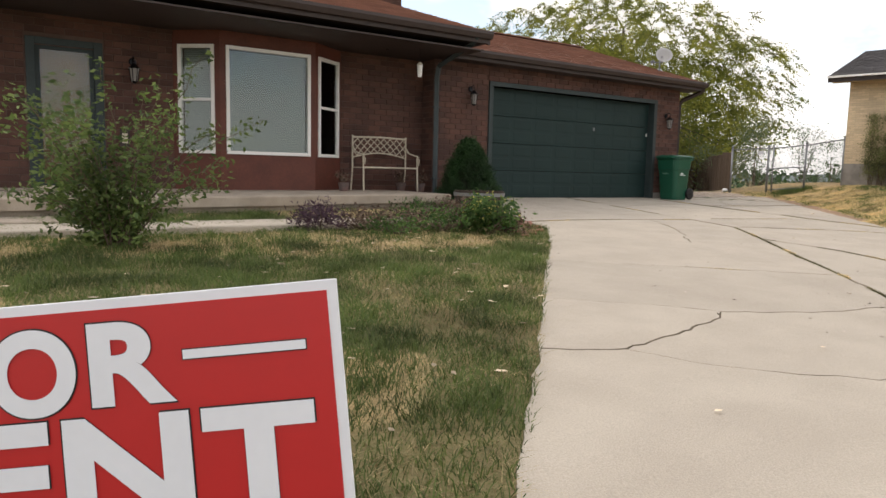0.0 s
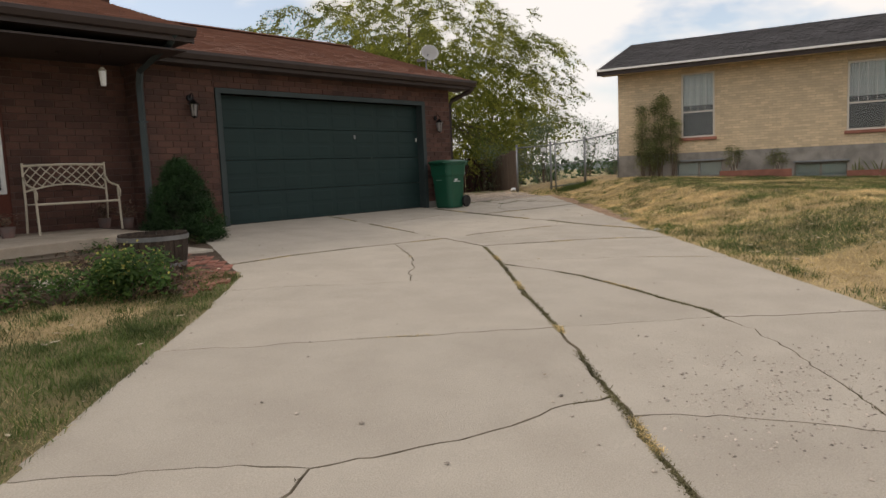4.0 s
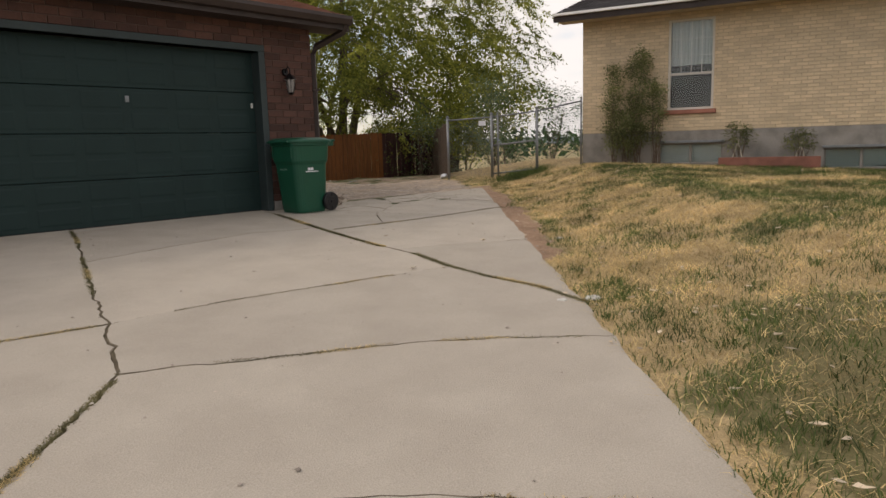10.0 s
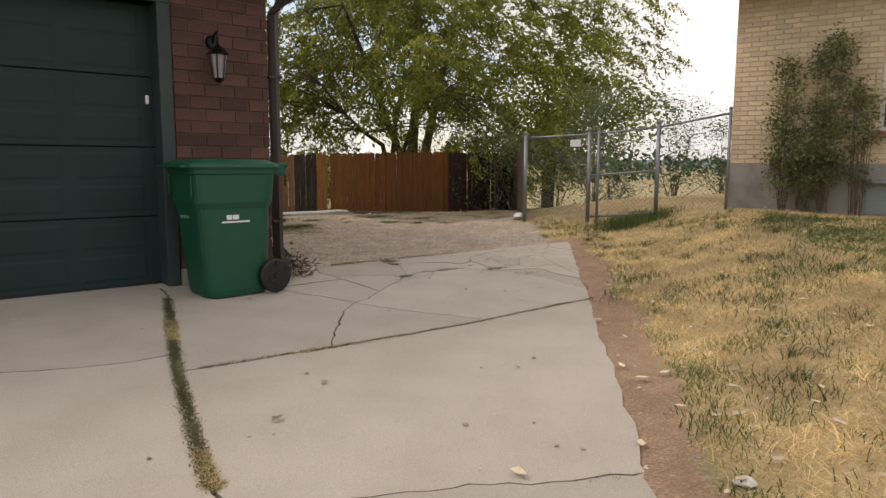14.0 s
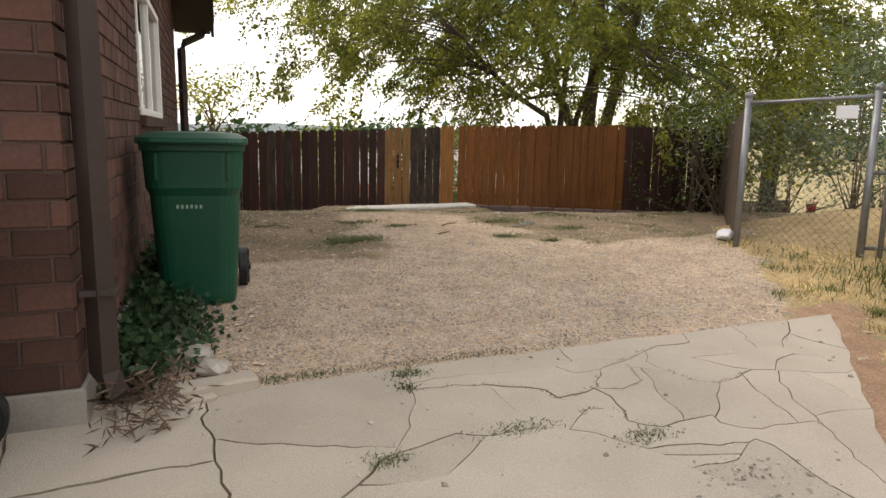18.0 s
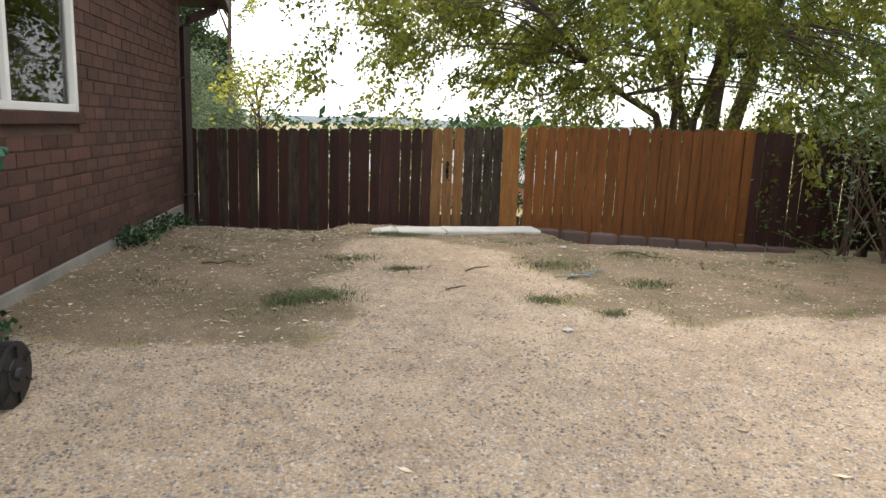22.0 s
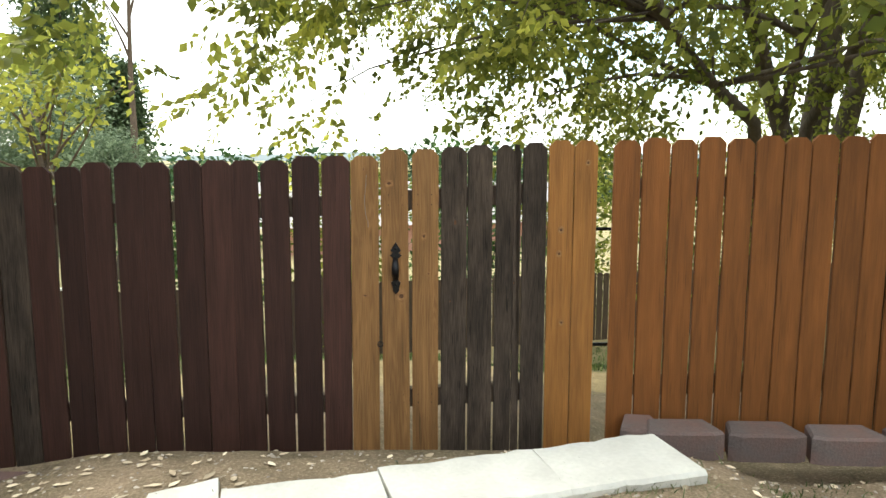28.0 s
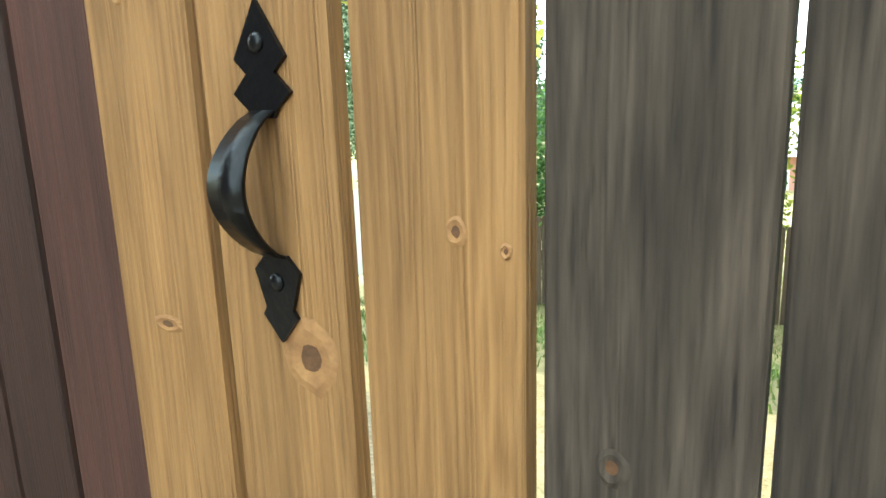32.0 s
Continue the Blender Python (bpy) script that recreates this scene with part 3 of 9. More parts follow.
# ---------------------------------------------------------------- driveway, cut along its joints and cracks
CUTS = []
CUTS += [
    [(-14.3, -15.6), (-10.21, -11.2), (-8.93, -9.99), (-8.24, -9.31), (-7.45, -8.55), (-6.5, -7.55), (-5.3, -6.37), (-4.36, -5.38), (-4.02, -4.37), (-3.7, -3.3), (-2.95, -1.0), (-2.6, 0.2)],
    [(-10.4, -8.1), (-10.14, -8.32), (-9.83, -8.56), (-9.65, -8.82), (-9.33, -8.97), (-9.01, -9.1), (-8.75, -9.17), (-8.48, -9.2), (-8.25, -9.3)],
    [(-11.3, -8.92), (-11.1, -9.05), (-10.86, -9.15), (-10.43, -9.09), (-9.81, -8.92), (-9.65, -8.82)],
    [(-10.86, -9.15), (-10.7, -9.48), (-10.43, -9.77), (-10.23, -9.94), (-9.83, -10.16), (-9.3, -10.4)],
    [(-8.41, -9.5), (-8.26, -9.62), (-8.15, -9.8), (-8.04, -10.04), (-7.89, -10.36), (-7.3, -11.0), (-5.9, -11.8)],
]
CUTS += [
    [(-9.4, -10.45), (-9.31, -10.66), (-9.18, -10.85), (-9.22, -11.04), (-9.0, -12.0), (-8.6, -13.6), (-8.4, -15)],
    [(-9.3, -6.82), (-8.84, -7.19), (-8.42, -7.5), (-8.0, -7.84), (-7.7, -8.06), (-7.33, -8.34), (-6.92, -8.66), (-6.33, -9.11), (-5.95, -9.45), (-5.2, -10.1), (-4.6, -10.6)],
    [(-5.39, -6.5), (-5.4, -6.95), (-5.5, -7.5), (-5.8, -8.17), (-6.01, -8.57), (-6.17, -8.94), (-6.33, -9.11)],
    [(-6.35, -9.15), (-6.75, -9.61), (-7.07, -9.85), (-7.37, -10.08), (-7.8, -10.4)],
    [(-8.05, -5.4), (-7.58, -5.65), (-7.03, -6.18), (-6.66, -6.39), (-5.93, -6.97)],
    [(-5.3, -6.37), (-5.0, -6.52), (-4.56, -6.9), (-4.15, -7.27), (-3.89, -7.62), (-3.72, -7.8), (-3.5, -8.2), (-3.2, -8.4)],
]
CUTS += [
    [(-7.25, -4.1), (-6.33, -4.06), (-5.3, -4.18), (-4.98, -4.25), (-4.05, -4.42)],
    [(-4.87, -4.28), (-5.36, -4.98), (-5.8, -5.56), (-6.3, -6.0), (-6.66, -6.38)],
    [(-4.36, -5.36), (-4.03, -5.52), (-3.57, -5.8), (-3.12, -6.02), (-2.65, -6.38), (-2.18, -6.85), (-1.7, -7.3)],
    [(-0.05, 0.2), (-0.1, -0.42), (-0.47, -1.69), (-0.65, -2.35), (-0.8, -2.95), (-0.93, -3.5), (-1.03, -4.2), (-1.24, -4.78), (-1.35, -5.3), (-1.38, -5.84), (-1.57, -6.4), (-1.6, -7.0)],
    [(-4.08, -4.42), (-3.26, -4.46), (-2.43, -4.6), (-1.2, -4.83)],
    [(-5.6, -2.55), (-4.79, -2.4), (-3.45, -2.25), (-2.4, -2.0), (-1.37, -1.85), (-1.01, -1.96), (-0.79, -2.0), (-0.55, -2.02)],
]
CUTS += [
    [(-0.97, -3.86), (-0.6, -3.95), (-0.27, -4.1), (0.2, -4.38), (0.48, -4.5), (0.9, -4.7)],
    [(-0.65, -2.31), (-0.06, -2.35), (0.3, -2.38), (0.79, -2.41), (1.46, -2.42), (2.09, -2.39), (2.8, -2.38), (3.2, -2.38)],
    [(0.26, -2.37), (0.66, -1.77), (0.99, -1.46), (1.33, -1.27), (1.74, -0.99), (1.85, -0.88), (1.97, -0.78), (2.06, -0.62), (2.21, -0.34), (2.23, -0.16), (2.2, 0.2)],
    [(0.62, 0.2), (0.74, -0.82), (0.95, -1.4), (1.0, -1.47)],
    [(0.97, -1.46), (1.11, -1.82), (1.49, -2.42)],
    [(5.0, -0.5), (4.34, -0.79), (4.27, -0.75), (3.99, -0.62), (4.13, -0.54), (4.30, -0.47), (4.33, -0.38), (4.45, -0.28), (4.62, -0.17), (4.76, -0.07), (4.9, 0.15)],
    [(2.15, -0.18), (2.44, -0.20), (2.62, -0.20), (2.81, -0.23), (2.98, -0.24), (3.18, -0.15), (3.28, -0.25), (3.38, -0.27), (3.56, -0.18), (3.67, -0.13), (3.90, -0.16), (4.05, 0.15)],
    [(3.56, -0.18), (3.69, -0.29), (3.76, -0.38), (3.84, -0.53), (3.89, -0.58), (4.00, -0.62)],
]
CUTS += [
    [(2.20, -0.28), (2.55, -0.33), (2.71, -0.41), (2.78, -0.47), (2.77, -0.56), (2.92, -0.55), (3.02, -0.51), (3.11, -0.40), (3.16, -0.34), (3.38, -0.27)],
    [(2.98, -0.24), (3.00, -0.33), (3.16, -0.34), (3.34, -0.36), (3.43, -0.41), (3.48, -0.45), (3.48, -0.33), (3.55, -0.20)],
    [(3.89, -0.58), (3.73, -0.63), (3.61, -0.66), (3.50, -0.62), (3.48, -0.45)],
    [(4.00, -0.64), (3.78, -0.93), (3.73, -1.06), (3.61, -1.26), (3.51, -1.45), (3.42, -1.85)],
]
CUTS += [
    [(1.97, -0.78), (2.22, -0.72), (2.38, -0.78), (2.56, -0.77), (2.67, -0.82), (2.84, -0.70), (2.97, -0.75), (2.94, -0.85), (3.05, -0.94), (3.29, -0.91), (3.28, -0.99), (3.41, -1.09), (3.56, -1.09), (3.72, -1.11)],
    [(2.67, -0.80), (2.76, -0.89), (2.86, -1.04), (2.91, -1.24), (2.97, -1.37), (3.01, -1.48), (3.0, -2.0), (3.05, -2.5)],
    [(2.91, -1.24), (3.12, -1.23), (3.34, -1.14), (3.34, -1.28), (3.30, -1.48), (3.3, -2.0)],
    [(3.34, -1.16), (3.41, -1.07)],
]
CUTS += [
    [(3.61, -0.64), (3.49, -0.77), (3.38, -0.86), (3.29, -0.93)],
    [(2.97, -0.77), (3.02, -0.61), (3.00, -0.50)],
    [(3.00, -0.52), (3.14, -0.59), (3.26, -0.52), (3.34, -0.34)],
    [(3.76, -0.36), (4.03, -0.38), (4.25, -0.33), (4.35, -0.38)],
    [(4.28, -0.47), (4.39, -0.52), (4.42, -0.64), (4.52, -0.70)],
    [(3.71, -1.06), (3.83, -1.06), (3.99, -1.08), (4.10, -1.10)],
    [(1.79, -0.93), (2.07, -1.00), (2.22, -0.86), (2.39, -0.76)],
]


def jag(line):
    a, b, c, d = Vector(line[0]), Vector(line[1]), Vector(line[-2]), Vector(line[-1])
    line = [tuple(a + (a - b).normalized() * 0.14)] + line + [tuple(d + (d - c).normalized() * 0.14)]
    out = []
    for (xa, ya), (xb, yb) in zip(line, line[1:]):
        n = max(1, int(math.hypot(xb - xa, yb - ya) / 0.07))
        for k in range(n):
            out.append((xa + (xb - xa) * k / n, ya + (yb - ya) * k / n))
    out.append(line[-1])
    return [(x + 0.032 * noise.noise((x * 4, y * 4, 1)) + 0.026 * noise.noise((x * 17, y * 17, 5)),
             y + 0.032 * noise.noise((x * 4, y * 4, 11)) + 0.026 * noise.noise((x * 17, y * 17, 15))) for x, y in out]


def cross_at(a, b, c, d):
    r, s = (b[0] - a[0], b[1] - a[1]), (d[0] - c[0], d[1] - c[1])
    den = r[0] * s[1] - r[1] * s[0]
    if abs(den) < 1e-12:
        return None
    t = ((c[0] - a[0]) * s[1] - (c[1] - a[1]) * s[0]) / den
    u = ((c[0] - a[0]) * r[1] - (c[1] - a[1]) * r[0]) / den
    return (t, u) if 0 <= t < 1 and 0 <= u < 1 else None


def split(poly, line):
    """Two pieces of a polygon along an open line that enters and leaves it, or the polygon itself."""
    hits = []
    for i, (a, b) in enumerate(zip(line, line[1:])):
        for j in range(len(poly)):
            h = cross_at(a, b, poly[j], poly[(j + 1) % len(poly)])
            if h:
                hits.append((i + h[0], j, h[1], (a[0] + h[0] * (b[0] - a[0]), a[1] + h[0] * (b[1] - a[1]))))
    hits.sort()
    best = None
    for h0, h1 in zip(hits, hits[1:]):
        mid = line[min(int((h0[0] + h1[0]) / 2 + 0.5), len(line) - 1)]
        if inside(mid, poly) and (best is None or h1[0] - h0[0] > best[1][0] - best[0][0]):
            best = (h0, h1)
    if not best:
        return [poly]
    h0, h1 = best
    mids = [line[k] for k in range(int(h0[0]) + 1, int(h1[0]) + 1)]
    way = [h0[3]] + mids + [h1[3]]

    def ring(ja, jb):
        out, j = [], ja
        while True:
            j = (j + 1) % len(poly)
            out.append(poly[j])
            if j == jb:
                return out
    if h0[1] == h1[1]:
        return [poly]
    a = way + ring(h1[1], h0[1])
    b = way[::-1] + ring(h0[1], h1[1])
    return [a, b] if min(abs(area(a)), abs(area(b))) > 0.01 else [poly]


def area(p):
    return sum(p[i - 1][0] * p[i][1] - p[i][0] * p[i - 1][1] for i in range(len(p))) / 2


def inside(q, p):
    c = False
    for i in range(len(p)):
        (xa, ya), (xb, yb) = p[i - 1], p[i]
        if (ya > q[1]) != (yb > q[1]) and q[0] < (xb - xa) * (q[1] - ya) / (yb - ya) + xa:
            c = not c
    return c


def rough_edge(a, b, amp):
    n = max(2, int(math.hypot(b[0] - a[0], b[1] - a[1]) / 0.2))
    return [(a[0] + (b[0] - a[0]) * k / n + amp * noise.noise((a[0] + k * 0.7, a[1], 3.3)), a[1] + (b[1] - a[1]) * k / n + amp * noise.noise((a[0], b[1] + k * 0.7, 8.1))) for k in range(n)]


outline = []
for a, b in zip(EDGE_L, EDGE_L[1:]):
    outline += rough_edge(a, b, 0.03)
outline += rough_edge((-5.35, 0.02), (0.93, 0.02), 0.0) + rough_edge((0.93, 0.0), (1.06, -0.03), 0.0) + rough_edge((1.06, -0.03), (5.2, 0.0), 0.05)
outline += rough_edge((5.2, 0.0), (drive_right(-16.0), -16.0), 0.05) + rough_edge((drive_right(-16.0), -16.0), (-14.2, -12.1), 0.02)
pieces = [outline]
for line in CUTS:
    jl = jag(line)
    pieces = [q for p in pieces for q in split(p, jl)]

# the broken end of the drive: larger shards crack once more
rk = random.Random(77)
for turn in range(2):
    shards = []
    for p in pieces:
        cx, cy = sum(q[0] for q in p) / len(p), sum(q[1] for q in p) / len(p)
        if 1.0 < cx < 4.9 and -1.5 < cy < 0 and abs(area(p)) > (0.16 if turn == 0 else 0.22) and abs(area(p)) < 3:
            xs, ys = [q[0] for q in p], [q[1] for q in p]
            a = rk.uniform(-0.5, 0.5) + (1.57 if max(xs) - min(xs) < max(ys) - min(ys) else 0) + 1.57
            r = 2.0
            bend = rk.uniform(-0.08, 0.08)
            shards += split(p, jag([(cx - r * math.cos(a), cy - r * math.sin(a)), (cx + bend, cy - bend), (cx + r * math.cos(a), cy + r * math.sin(a))]))
        else:
            shards.append(p)
    pieces = shards

WIDE = [p for k in (0, 7, 14) for p in jag(CUTS[k])]
driveway = thing("driveway", "cracked pale concrete driveway leading to the garage", "driveway", kind="structure")
for p in pieces:
    p = [q for i, q in enumerate(p) if math.hypot(q[0] - p[i - 1][0], q[1] - p[i - 1][1]) > 0.008]
    if area(p) < 0:
        p = p[::-1]
    n = len(p)
    top, low, bot = [], [], []
    lift = 0.005 * noise.noise((p[0][0], p[0][1], 21))
    tilt = 0.0025 * noise.noise((p[0][0], p[0][1], 31))
    cx, cy = sum(q[0] for q in p) / n, sum(q[1] for q in p) / n
    for i in range(n):
        a, q, b = Vector(p[i - 1]), Vector(p[i]), Vector(p[(i + 1) % n])
        d = (b - a)
        nrm = Vector((-d.y, d.x)).normalized() if d.length > 1e-6 else Vector((0, 0))
        main = min((abs(q.x - u) + abs(q.y - v) for u, v in WIDE), default=9)
        ends = q.y > -1.6 and q.x > 1.9
        rough_ = max(0, noise.noise((q.x * 2.5, q.y * 2.5, 41))) + 0.8 * max(0, noise.noise((q.x * 9, q.y * 9, 43)))
        gap = (0.0004 if ends else 0.0017) + (0.0030 if ends else 0.0048) * rough_ + (0.0050 if main < 0.07 else 0)
        z = 0.037 * min(q.y, 0) + lift + tilt * (q.x - cx)
        o = q + nrm * gap
        low.append((o.x, o.y, z - 0.008))
        bot.append((o.x, o.y, z - 0.09))
        o = q + nrm * (gap + (0.0012 if ends else 0.003))
        top.append((o.x, o.y, z))
    vs = top + low + bot
    tv, _, tf = delaunay_2d_cdt([Vector(v[:2]) for v in top], [], [list(range(n))], 1, 1e-5)[:3]
    k0 = len(vs)
    vs += [(v.x, v.y, 0.037 * min(v.y, 0) + lift + tilt * (v.x - cx)) for v in tv]
    fs = [tuple(k0 + i for i in f) for f in tf]
    ntop = len(fs)
    for i in range(n):
        k = (i + 1) % n
        fs += [(n + i, n + k, k, i), (2 * n + i, 2 * n + k, n + k, n + i)]
    sl = pmesh("slab", vs, fs, [M["concrete"], M["jointdirt"]], driveway)
    sl.data.polygons.foreach_set("material_index", [0] * ntop + [1] * (len(fs) - ntop))


# ---------------------------------------------------------------- masonry
def bricks(verts, faces, origin, along, up_rows, length, bw=0.254, bh=0.1016, depth=0.010, gap=0.010, holes=(), out=None, base_z=0.0, seed=0, head=0.0):
    """Running-bond bricks proud of a wall face. origin: lower corner; along, out: unit vectors; holes: (s0, s1, z0, z1)."""
    rnd = random.Random(seed)
    o, a, nn = Vector(origin), Vector(along), Vector(out)
    for r in range(up_rows):
        z0, z1 = r * bh + gap / 2, (r + 1) * bh - gap / 2
        s = -bw / 2 if r % 2 else 0.0
        while s < length - 0.02:
            runs = [(max(s, 0) + gap / 2, min(s + bw, length) - gap / 2)]
            for h0, h1, hz0, hz1 in holes:
                if base_z + z1 > hz0 and base_z + z0 < hz1:
                    nr = []
                    for u0, u1 in runs:
                        if u1 <= h0 or u0 >= h1:
                            nr.append((u0, u1))
                        else:
                            if u0 < h0 - 0.02:
                                nr.append((u0, h0))
                            if u1 > h1 + 0.02:
                                nr.append((h1, u1))
                    runs = nr
            for u0, u1 in runs:
                if u1 - u0 < 0.02:
                    continue
                d = depth * rnd.uniform(0.75, 1.2)
                e = 0.004
                pts = [o + a * u0 + Vector((0, 0, z0)), o + a * u1 + Vector((0, 0, z0)), o + a * u1 + Vector((0, 0, z1)), o + a * u0 + Vector((0, 0, z1))]
                fr = [o + a * (u0 + e) + nn * d + Vector((0, 0, z0 + e)), o + a * (u1 - e) + nn * d + Vector((0, 0, z0 + e)), o + a * (u1 - e) + nn * d + Vector((0, 0, z1 - e)), o + a * (u0 + e) + nn * d + Vector((0, 0, z1 - e))]
                k = len(verts)
                verts.extend(pts + fr)
                faces.extend([(k + 4, k + 5, k + 6, k + 7), (k, k + 1, k + 5, k + 4), (k + 1, k + 2, k + 6, k + 5), (k + 2, k + 3, k + 7, k + 6), (k + 3, k, k + 4, k + 7)])
            s += bw


def single_bricks(verts, faces, name, material, parent):
    """The same bricks as objects of their own."""
    for k in range(0, len(verts), 8):
        c = sum((Vector(v) for v in verts[k:k + 8]), Vector()) / 8
        ob = pmesh(name, [Vector(v) - c for v in verts[k:k + 8]], [(4, 5, 6, 7), (0, 1, 5, 4), (1, 2, 6, 5), (2, 3, 7, 6), (3, 0, 4, 7)], material, parent)
        ob.location = c


def wall_panel(name, x0, x1, y0, y1, z0, z1, holes, material, label, axis="x"):
    """A wall with thickness and openings through it. holes run along the axis: (s0, s1, z0, z1)."""
    bm = bmesh.new()
    s0, s1 = (x0, x1) if axis == "x" else (y0, y1)
    cuts = sorted({s0, s1, *[h[0] for h in holes], *[h[1] for h in holes]})
    for a, b in zip(cuts, cuts[1:]):
        spans = sorted([(h[2], h[3]) for h in holes if h[0] <= a and h[1] >= b])
        z = z0
        for h0, h1 in spans + [(z1, z1)]:
            if h0 > z + 1e-4:
                if axis == "x":
                    box(bm, a, b, y0, y1, z, h0)
                else:
                    box(bm, x0, x1, a, b, z, h0)
            z = max(z, h1)
    bmesh.ops.remove_doubles(bm, verts=bm.verts, dist=1e-5)
    return tagged(part(name, bm, material), label, "wall", kind="structure")


def shingle_roof(name, p0, ux, length, uy, rise_len, up, material, label, course=0.15, tab=0.32):
    """Overlapping tabs on a slope. p0: lower corner, ux along the eave, uy up the slope, up: the slope's normal."""
    rnd = random.Random(len(name))
    vs, fs = [], []
    p0, ux, uy, up = Vector(p0), Vector(ux).normalized(), Vector(uy).normalized(), Vector(up).normalized()
    for r in range(int(rise_len / course) + 1):
        v0, v1 = r * course, min((r + 1) * course + 0.02, rise_len)
        s = -rnd.random() * tab
        while s < length:
            a, b = max(s, 0), min(s + tab - 0.008, length)
            if b - a > 0.02:
                t = 0.016 * rnd.uniform(0.8, 1.3)
                k = len(vs)
                q = [p0 + ux * a + uy * v0, p0 + ux * b + uy * v0, p0 + ux * b + uy * v1, p0 + ux * a + uy * v1]
                vs += [q[0] + up * t, q[1] + up * t, q[2] + up * 0.002, q[3] + up * 0.002, q[0], q[1]]
                fs += [(k, k + 1, k + 2, k + 3), (k + 4, k + 5, k + 1, k)]
            s += tab
    return pmesh(name, vs, fs, material)


# ---------------------------------------------------------------- garage and house walls
GF = -0.17  # brick face of the garage front
GX0, GX1, GB, GTOP = -6.3, 0.93, 8.0, 2.74
DOOR = (-4.90, 0.0, -0.1, 2.26)
WIN = (2.60, 4.72, 1.20, 2.20)
wall_panel("wall_garage_front", GX0, GX1 - 0.014, GF + 0.014, 0.10, -0.4, GTOP, [DOOR], M["mortar"], "dark red brick garage front wall round the door")
wall_panel("wall_garage_side", GX1 - 0.22, GX1 - 0.014, 0.10, GB, -0.4, GTOP + 0.1, [WIN], M["mortar"], "dark red brick side wall with one window", axis="y")
wall_panel("wall_garage_back", -15.5, GX1 - 0.014, GB, GB + 0.2, -0.4, GTOP, [], M["mortar"], "dark red brick back wall of the house")
HW = (-10.95, -8.05, 0.25, 2.55)
HD = (-12.85, -12.05, 0.14, 2.2)
wall_panel("wall_house_front", -16.0, GX0, 0.25, 0.45, -0.4, 2.95, [HW, HD], M["mortar"], "dark red brick house front wall under the porch")
wall_panel("wall_return", GX0 + 0.002, GX0 + 0.2, 0.10, 0.25, -0.4, 2.95, [], M["mortar"], "short brick return between house and garage", axis="y")
wall_panel("wall_house_west", -16.2, -16.0, 0.25, GB, -0.4, 2.95, [], M["mortar"], "plain side wall of the house", axis="y")
wall_panel("wall_house_step", GX0 - 0.05, GX0, 0.2, 8.0, 2.5, 3.2, [], M["mortar"], "low wall above the garage roof", axis="y")

# foundation strip along the garage
fo = bmesh.new()
box(fo, GX0, DOOR[0] - 0.1, GF - 0.012, GF + 0.014, -0.4, 0.13, 0.006)
box(fo, DOOR[1] + 0.1, GX1 + 0.012, GF - 0.012, GF + 0.014, -0.4, 0.13, 0.006)
box(fo, GX1 - 0.014, GX1 + 0.012, GF + 0.014, GB, -0.45, 0.13, 0.006)
tagged(part("foundation", fo, M["found"]), "grey concrete foundation strip below the brickwork", "foundation", kind="structure")

front_v, front_f = [], []
bricks(front_v, front_f, (0.10, GF + 0.014, 0.13), (1, 0, 0), 26, GX1 - 0.10, out=(0, -1, 0), seed=2)
side_n, side_nf, side_v, side_f = [], [], [], []
wall_side = bpy.data.objects["wall_garage_side"]
wall_front = bpy.data.objects["wall_garage_front"]
bricks(side_n, side_nf, (GX1 - 0.014, GF + 0.01, 0.13), (0, 1, 0), 17, 2.03 - GF, out=(1, 0, 0), seed=3)
bricks(side_v, side_f, (GX1 - 0.014, 2.04, 0.13), (0, 1, 0), 27, GB - 2.04, out=(1, 0, 0), holes=[(WIN[0] - 2.04 - 0.02, WIN[1] - 2.04 + 0.02, WIN[2] - 0.09, WIN[3] + 0.02)], base_z=0.13, seed=4)
bricks(side_v, side_f, (GX1 - 0.014, GF + 0.01, 0.13 + 17 * 0.1016), (0, 1, 0), 10, 2.03 - GF, out=(1, 0, 0), seed=5)
left_v, left_f = [], []
bricks(left_v, left_f, (GX0, GF + 0.014, 0.13), (1, 0, 0), 26, DOOR[0] - 0.10 - GX0, out=(0, -1, 0), seed=6)
bricks(left_v, left_f, (DOOR[0] - 0.1, GF + 0.014, DOOR[3] + 0.09), (1, 0, 0), 4, DOOR[1] - DOOR[0] + 0.2, out=(0, -1, 0), seed=7)
hv, hf = [], []
bricks(hv, hf, (-16.0, 0.25, 0.13), (1, 0, 0), 27, GX0 + 16.0, out=(0, -1, 0), holes=[(HW[0] + 16, HW[1] + 16, HW[2], HW[3]), (HD[0] + 15.88, HD[1] + 16.12, HD[2], HD[3] + 0.12)], base_z=0.13, seed=8)
bricks(hv, hf, (GX0 + 0.004, 0.24, 0.13), (0, -1, 0), 26, 0.38, out=(-1, 0, 0), base_z=0.13, seed=9)
tagged(pmesh("brickwork", hv, hf, M["brick"], bpy.data.objects["wall_house_front"]), kind="stuff")
tagged(pmesh("brickwork", left_v, left_f, M["brick"], wall_front), kind="stuff")
tagged(pmesh("brickwork", side_v, side_f, M["brick"], wall_side), kind="stuff")

# roofs: the garage slope and the higher house slope, with fascia, gutter and soffit
SL = 0.32
NRM = Vector((0, -SL, 1)).normalized()
UPS = Vector((0, 1, SL)).normalized()


